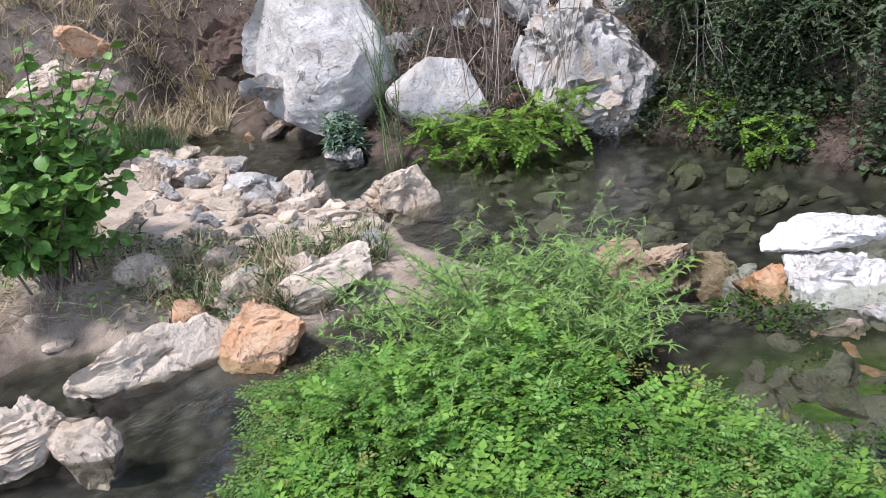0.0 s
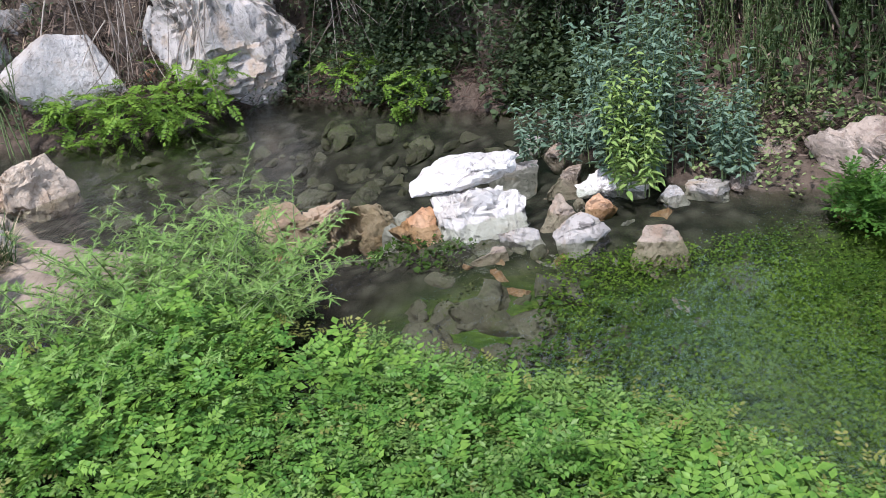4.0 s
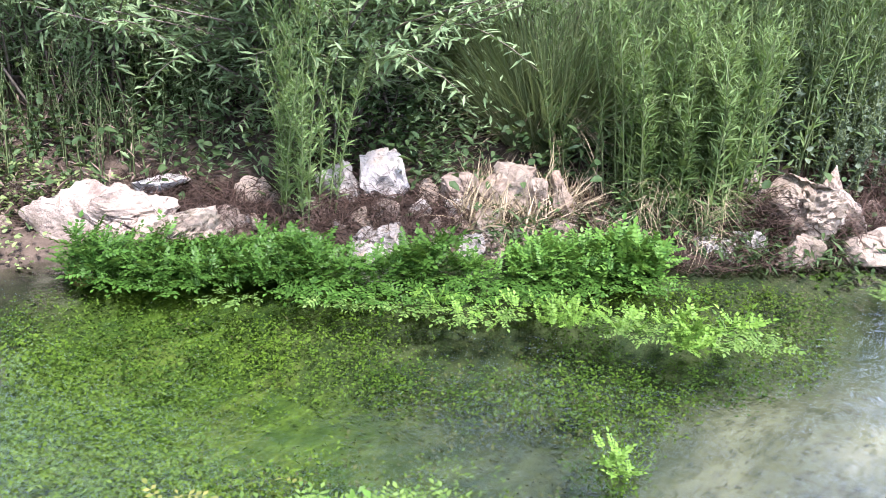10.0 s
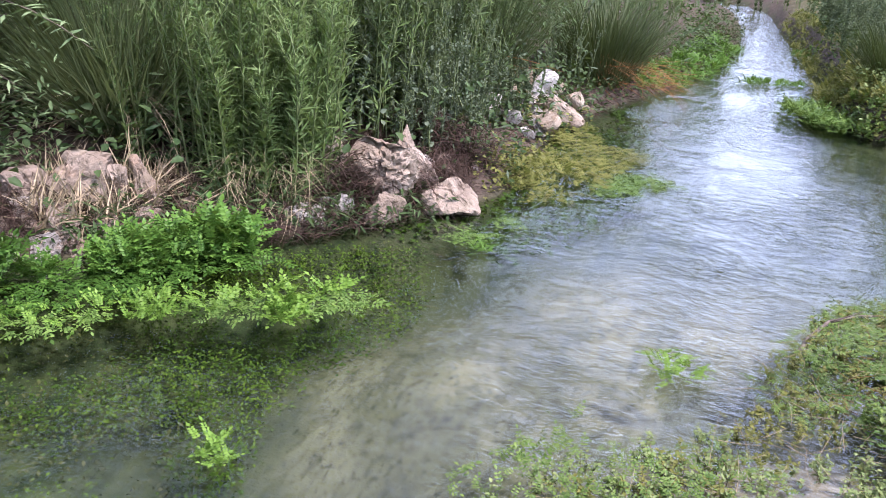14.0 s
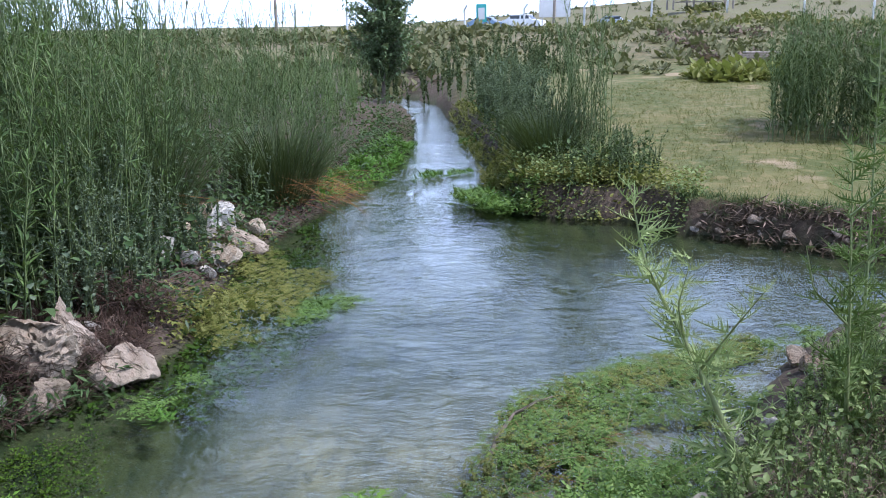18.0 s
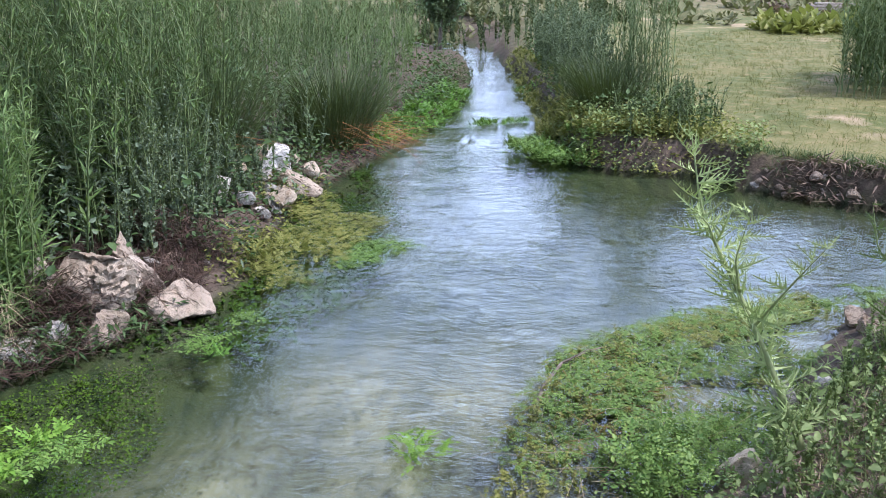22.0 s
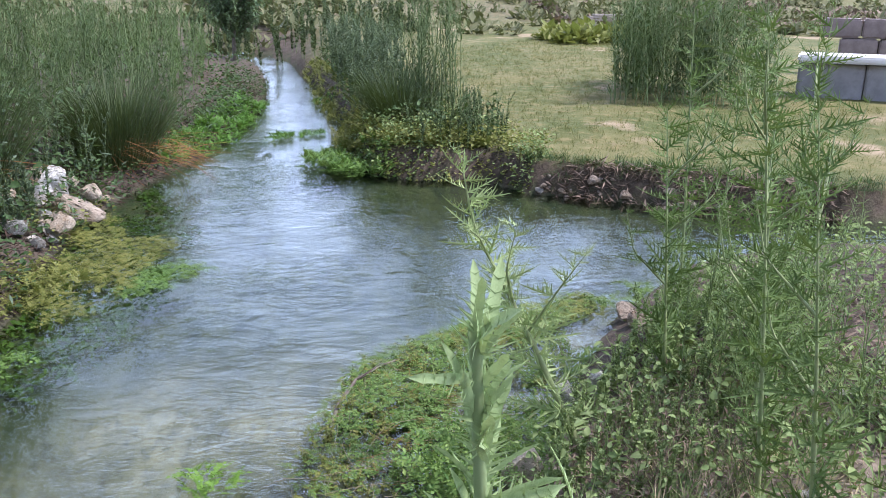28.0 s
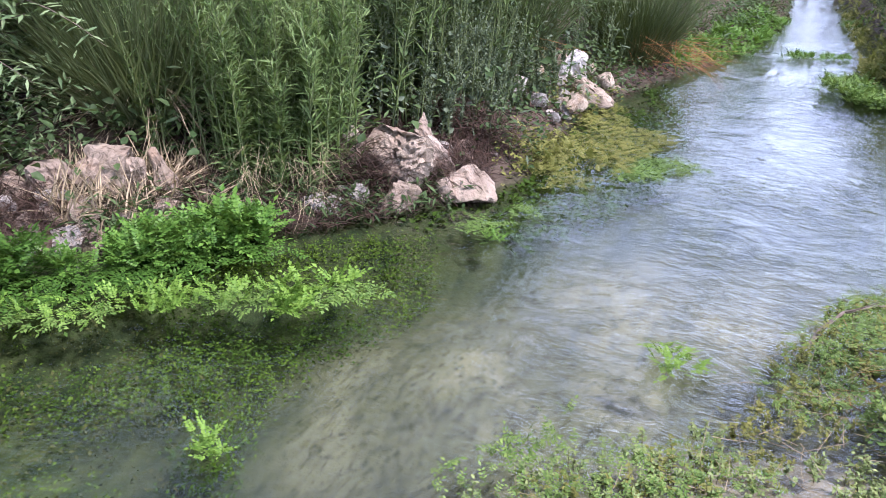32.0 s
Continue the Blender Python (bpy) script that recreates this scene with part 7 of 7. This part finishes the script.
def box_bm(size, bevel=0.0, at=(0, 0, 0)):
    bm = bmesh.new()
    bmesh.ops.create_cube(bm, size=1.0, matrix=Matrix.Translation(at) @ Matrix.Diagonal((*size, 1)))
    if bevel:
        bmesh.ops.bevel(bm, geom=bm.edges[:], offset=bevel, segments=2, affect="EDGES")
    return bm


def box_part(name, size, at, material, parent, bevel=0.01, label=""):
    o = part(name, bm_mesh(name, box_bm(size, bevel), material), parent, label)
    o.location = at
    return o


def car(label, paint, place, turn, long=4.1, tall=1.45, cargo=False):
    e = thing("car", label, "car", place)
    e.rotation_euler = (0, 0, radians(turn))
    profile = [(-0.5, 0.25), (-0.5, 0.55), (-0.45, 0.62), (-0.27, 0.66), (-0.14, 0.97), (0.20, 1.0), (0.40, 0.68), (0.49, 0.62), (0.5, 0.25)]
    bm = bmesh.new()
    rows = []
    for sx, inset in ((-0.82, 0.10), (-0.80, 0.0), (0.80, 0.0), (0.82, 0.10)):
        rows.append([bm.verts.new((sx * (1 - 0.12 * max(0, z - 0.62)), y * long * (1 - 0.02 * inset), z * tall)) for y, z in profile])
    for a, b in zip(rows, rows[1:]):
        for i in range(len(profile) - 1):
            bm.faces.new((a[i], a[i + 1], b[i + 1], b[i]))
    bm.faces.new(rows[0])
    bm.faces.new(rows[-1][::-1])
    bmesh.ops.recalc_face_normals(bm, faces=bm.faces[:])
    part("body", bm_mesh("body", bm, paint), e)
    for sx in (-1, 1):
        for y0, y1 in ((-0.20, 0.0), (0.03, 0.27)):
            w = part("side_window", bm_mesh("side_window", box_bm((0.02, (y1 - y0) * long, 0.24 * tall), 0.005), GLASS), e)
            w.location = (sx * 0.80, (y0 + y1) / 2 * long, 0.81 * tall)
    for y, z, tilt in ((-0.21, 0.82, 52), (0.31, 0.84, -50)):
        w = part("windscreen", bm_mesh("windscreen", box_bm((1.35, 0.02, 0.34 * tall), 0.005), GLASS), e)
        w.location, w.rotation_euler = (0, y * long, z * tall), (radians(-tilt), 0, 0)
    for sx in (-1, 1):
        for y in (-0.31, 0.32):
            bm = bmesh.new()
            bmesh.ops.create_cone(bm, cap_ends=True, segments=20, radius1=0.31, radius2=0.31, depth=0.2, matrix=Matrix.Rotation(radians(90), 4, "Y"))
            w = part("wheel", bm_mesh("wheel", bm, RUBBER), e)
            w.location = (sx * 0.74, y * long, 0.31)
            bm = bmesh.new()
            bmesh.ops.create_cone(bm, cap_ends=True, segments=16, radius1=0.19, radius2=0.17, depth=0.22, matrix=Matrix.Rotation(radians(90), 4, "Y"))
            part("rim", bm_mesh("rim", bm, STEEL), w)
        box_part("headlight", (0.3, 0.05, 0.14), (sx * 0.6, -0.495 * long, 0.55 * tall), BOARDGREY, e)
    return e


ROAD_Z = height(6.0, 95.0)
car("blue hatchback parked on the track behind a sign", PAINT_BLUE, (4.6, 96.0, ROAD_Z), 70, 4.1, 1.5)
car("white pickup parked on the track", PAINT_WHITE, (8.6, 95.0, height(8.6, 95.0)), 62, 4.6, 1.7)
car("silver-blue hatchback parked on the verge", PAINT_SILVER, (20.9, 108.0, height(20.9, 108)), 75, 4.0, 1.45)

sign = thing("information_sign", "teal framed information sign on a post", "sign", on_ground(3.6, 85.0))
box_part("post", (0.16, 0.12, 1.2), (0, 0, 0.6), TEAL, sign)
box_part("panel", (1.0, 0.1, 1.7), (0, 0, 1.75), TEAL, sign, 0.03)
box_part("face", (0.62, 0.03, 1.1), (0, -0.07, 1.7), BOARDGREY, sign)
board = thing("board", "plain pale grey board on two posts", "board", on_ground(10.6, 84.0))
box_part("panel", (3.0, 0.08, 1.6), (0, 0, 2.05), BOARDGREY, board)
for sx in (-1.2, 1.2):
    box_part("post", (0.1, 0.1, 1.3), (sx, 0.0, 0.65), STEEL, board)

shelter = thing("shelter", "open shelter with a dark green roof", "shelter", on_ground(16.9, 58.0))
shelter.rotation_euler = (0, 0, radians(-4))
for sx in (-1.9, -0.6, 0.6, 1.9):
    for sy in (-1.1, 1.1):
        box_part("leg", (0.11, 0.11, 1.9), (sx, sy, 0.95), TIMBER, shelter)
for sy, tilt in ((-0.72, 24), (0.72, -24)):
    o = box_part("roof_panel", (4.9, 1.75, 0.07), (0, sy, 2.2), GREENROOF, shelter)
    o.rotation_euler = (radians(tilt), 0, 0)
box_part("bench", (3.0, 0.4, 0.06), (0, 0.4, 0.5), TIMBER, shelter)

post = thing("fence_post", "pale concrete fence post", "fence post", (0, 0, 0), "fence posts along the track")
box_part("shaft", (0.13, 0.13, 1.9), (0, 0, 0.9), BOARDGREY, post, 0.02)
o = box_part("bent_top", (0.12, 0.12, 0.45), (0, -0.14, 1.95), BOARDGREY, post, 0.02)
o.rotation_euler = (radians(40), 0, 0)
for k in range(15):
    x = -26.0 + 4.6 * k
    y = 68.0 - 0.25 * x + 2.0 * math.sin(k)
    m = pose(x, y, height(x, y), 0, 2 * math.sin(3 * k), 8 * k)
    if k == 0:
        post.matrix_basis = m
    else:
        copy_thing(post, m)
pole = thing("utility_pole", "weathered timber utility pole", "pole", on_ground(-13.3, 69.0), "poles along the track")
b = Leaves()
b.tube(curve((0, 0, -0.1), (0.05, 0, 7.2), (0, 0, 0), 6), 0.13, 0.09, 10)
part("shaft", b.mesh("shaft", TIMBER), pole)
box_part("crossarm", (1.6, 0.1, 0.12), (0, 0, 6.7), TIMBER, pole)
copy_thing(pole, pose(8.9, 71.0, height(8.9, 71.0), 0, 1, 20))
old = thing("fence_post", "bleached leaning fence post with a bent top", "fence post", on_ground(-8.95, 18.0), "old posts in the weeds")
b = Leaves()
b.tube([(0.1, 0, -0.1), (0.03, 0, 1.2), (-0.1, 0, 1.65), (-0.35, 0, 1.8)], 0.06, 0.05, 8)
part("shaft", b.mesh("shaft", BOARDGREY), old)

# ---- stone basin and wall beyond the thistles ----
wall = thing("stone_basin", "grey concrete basin wall with a pale slab rim", "wall", (8.7, 11.3, height(8.7, 11.3)))
wall.rotation_euler = (0, 0, radians(-32))
for k in range(4):
    box_part("block", (0.9, 0.5, 0.55), (-0.9 + 0.915 * k, 0.1, 0.26), CONCRETE, wall, 0.03)
for k in range(3):
    box_part("rim_slab", (1.25, 0.75, 0.10), (-0.75 + 1.27 * k, 0.05, 0.585), PALESLAB, wall, 0.025)
back = thing("retaining_wall", "brown retaining wall of stone blocks", "wall", (11.5, 13.4, height(11.5, 13.4)))
back.rotation_euler = (0, 0, radians(-32))
for row in range(3):
    for k in range(7):
        box_part("block", (0.62, 0.4, 0.33), (-2.0 + 0.64 * k + 0.3 * (row % 2), 0.02 * math.sin(7 * k + row), 0.17 + 0.345 * row), BROWNWALL, back, 0.03)
plank = thing("timber_stack", "weathered planks lying at the meadow end", "planks", on_ground(10.0, 27.5))
for k in range(3):
    o = box_part("plank", (1.5, 0.2, 0.06), (0.15 * k, 0.1 * k, 0.22 + 0.07 * k), TIMBER, plank)
    o.rotation_euler = (0.02 * k, 0.03, 0.12 * k)
box_part("bearer", (0.2, 0.5, 0.2), (-0.5, 0.0, 0.09), TIMBER, plank)
box_part("bearer", (0.2, 0.5, 0.2), (0.5, 0.0, 0.09), TIMBER, plank)
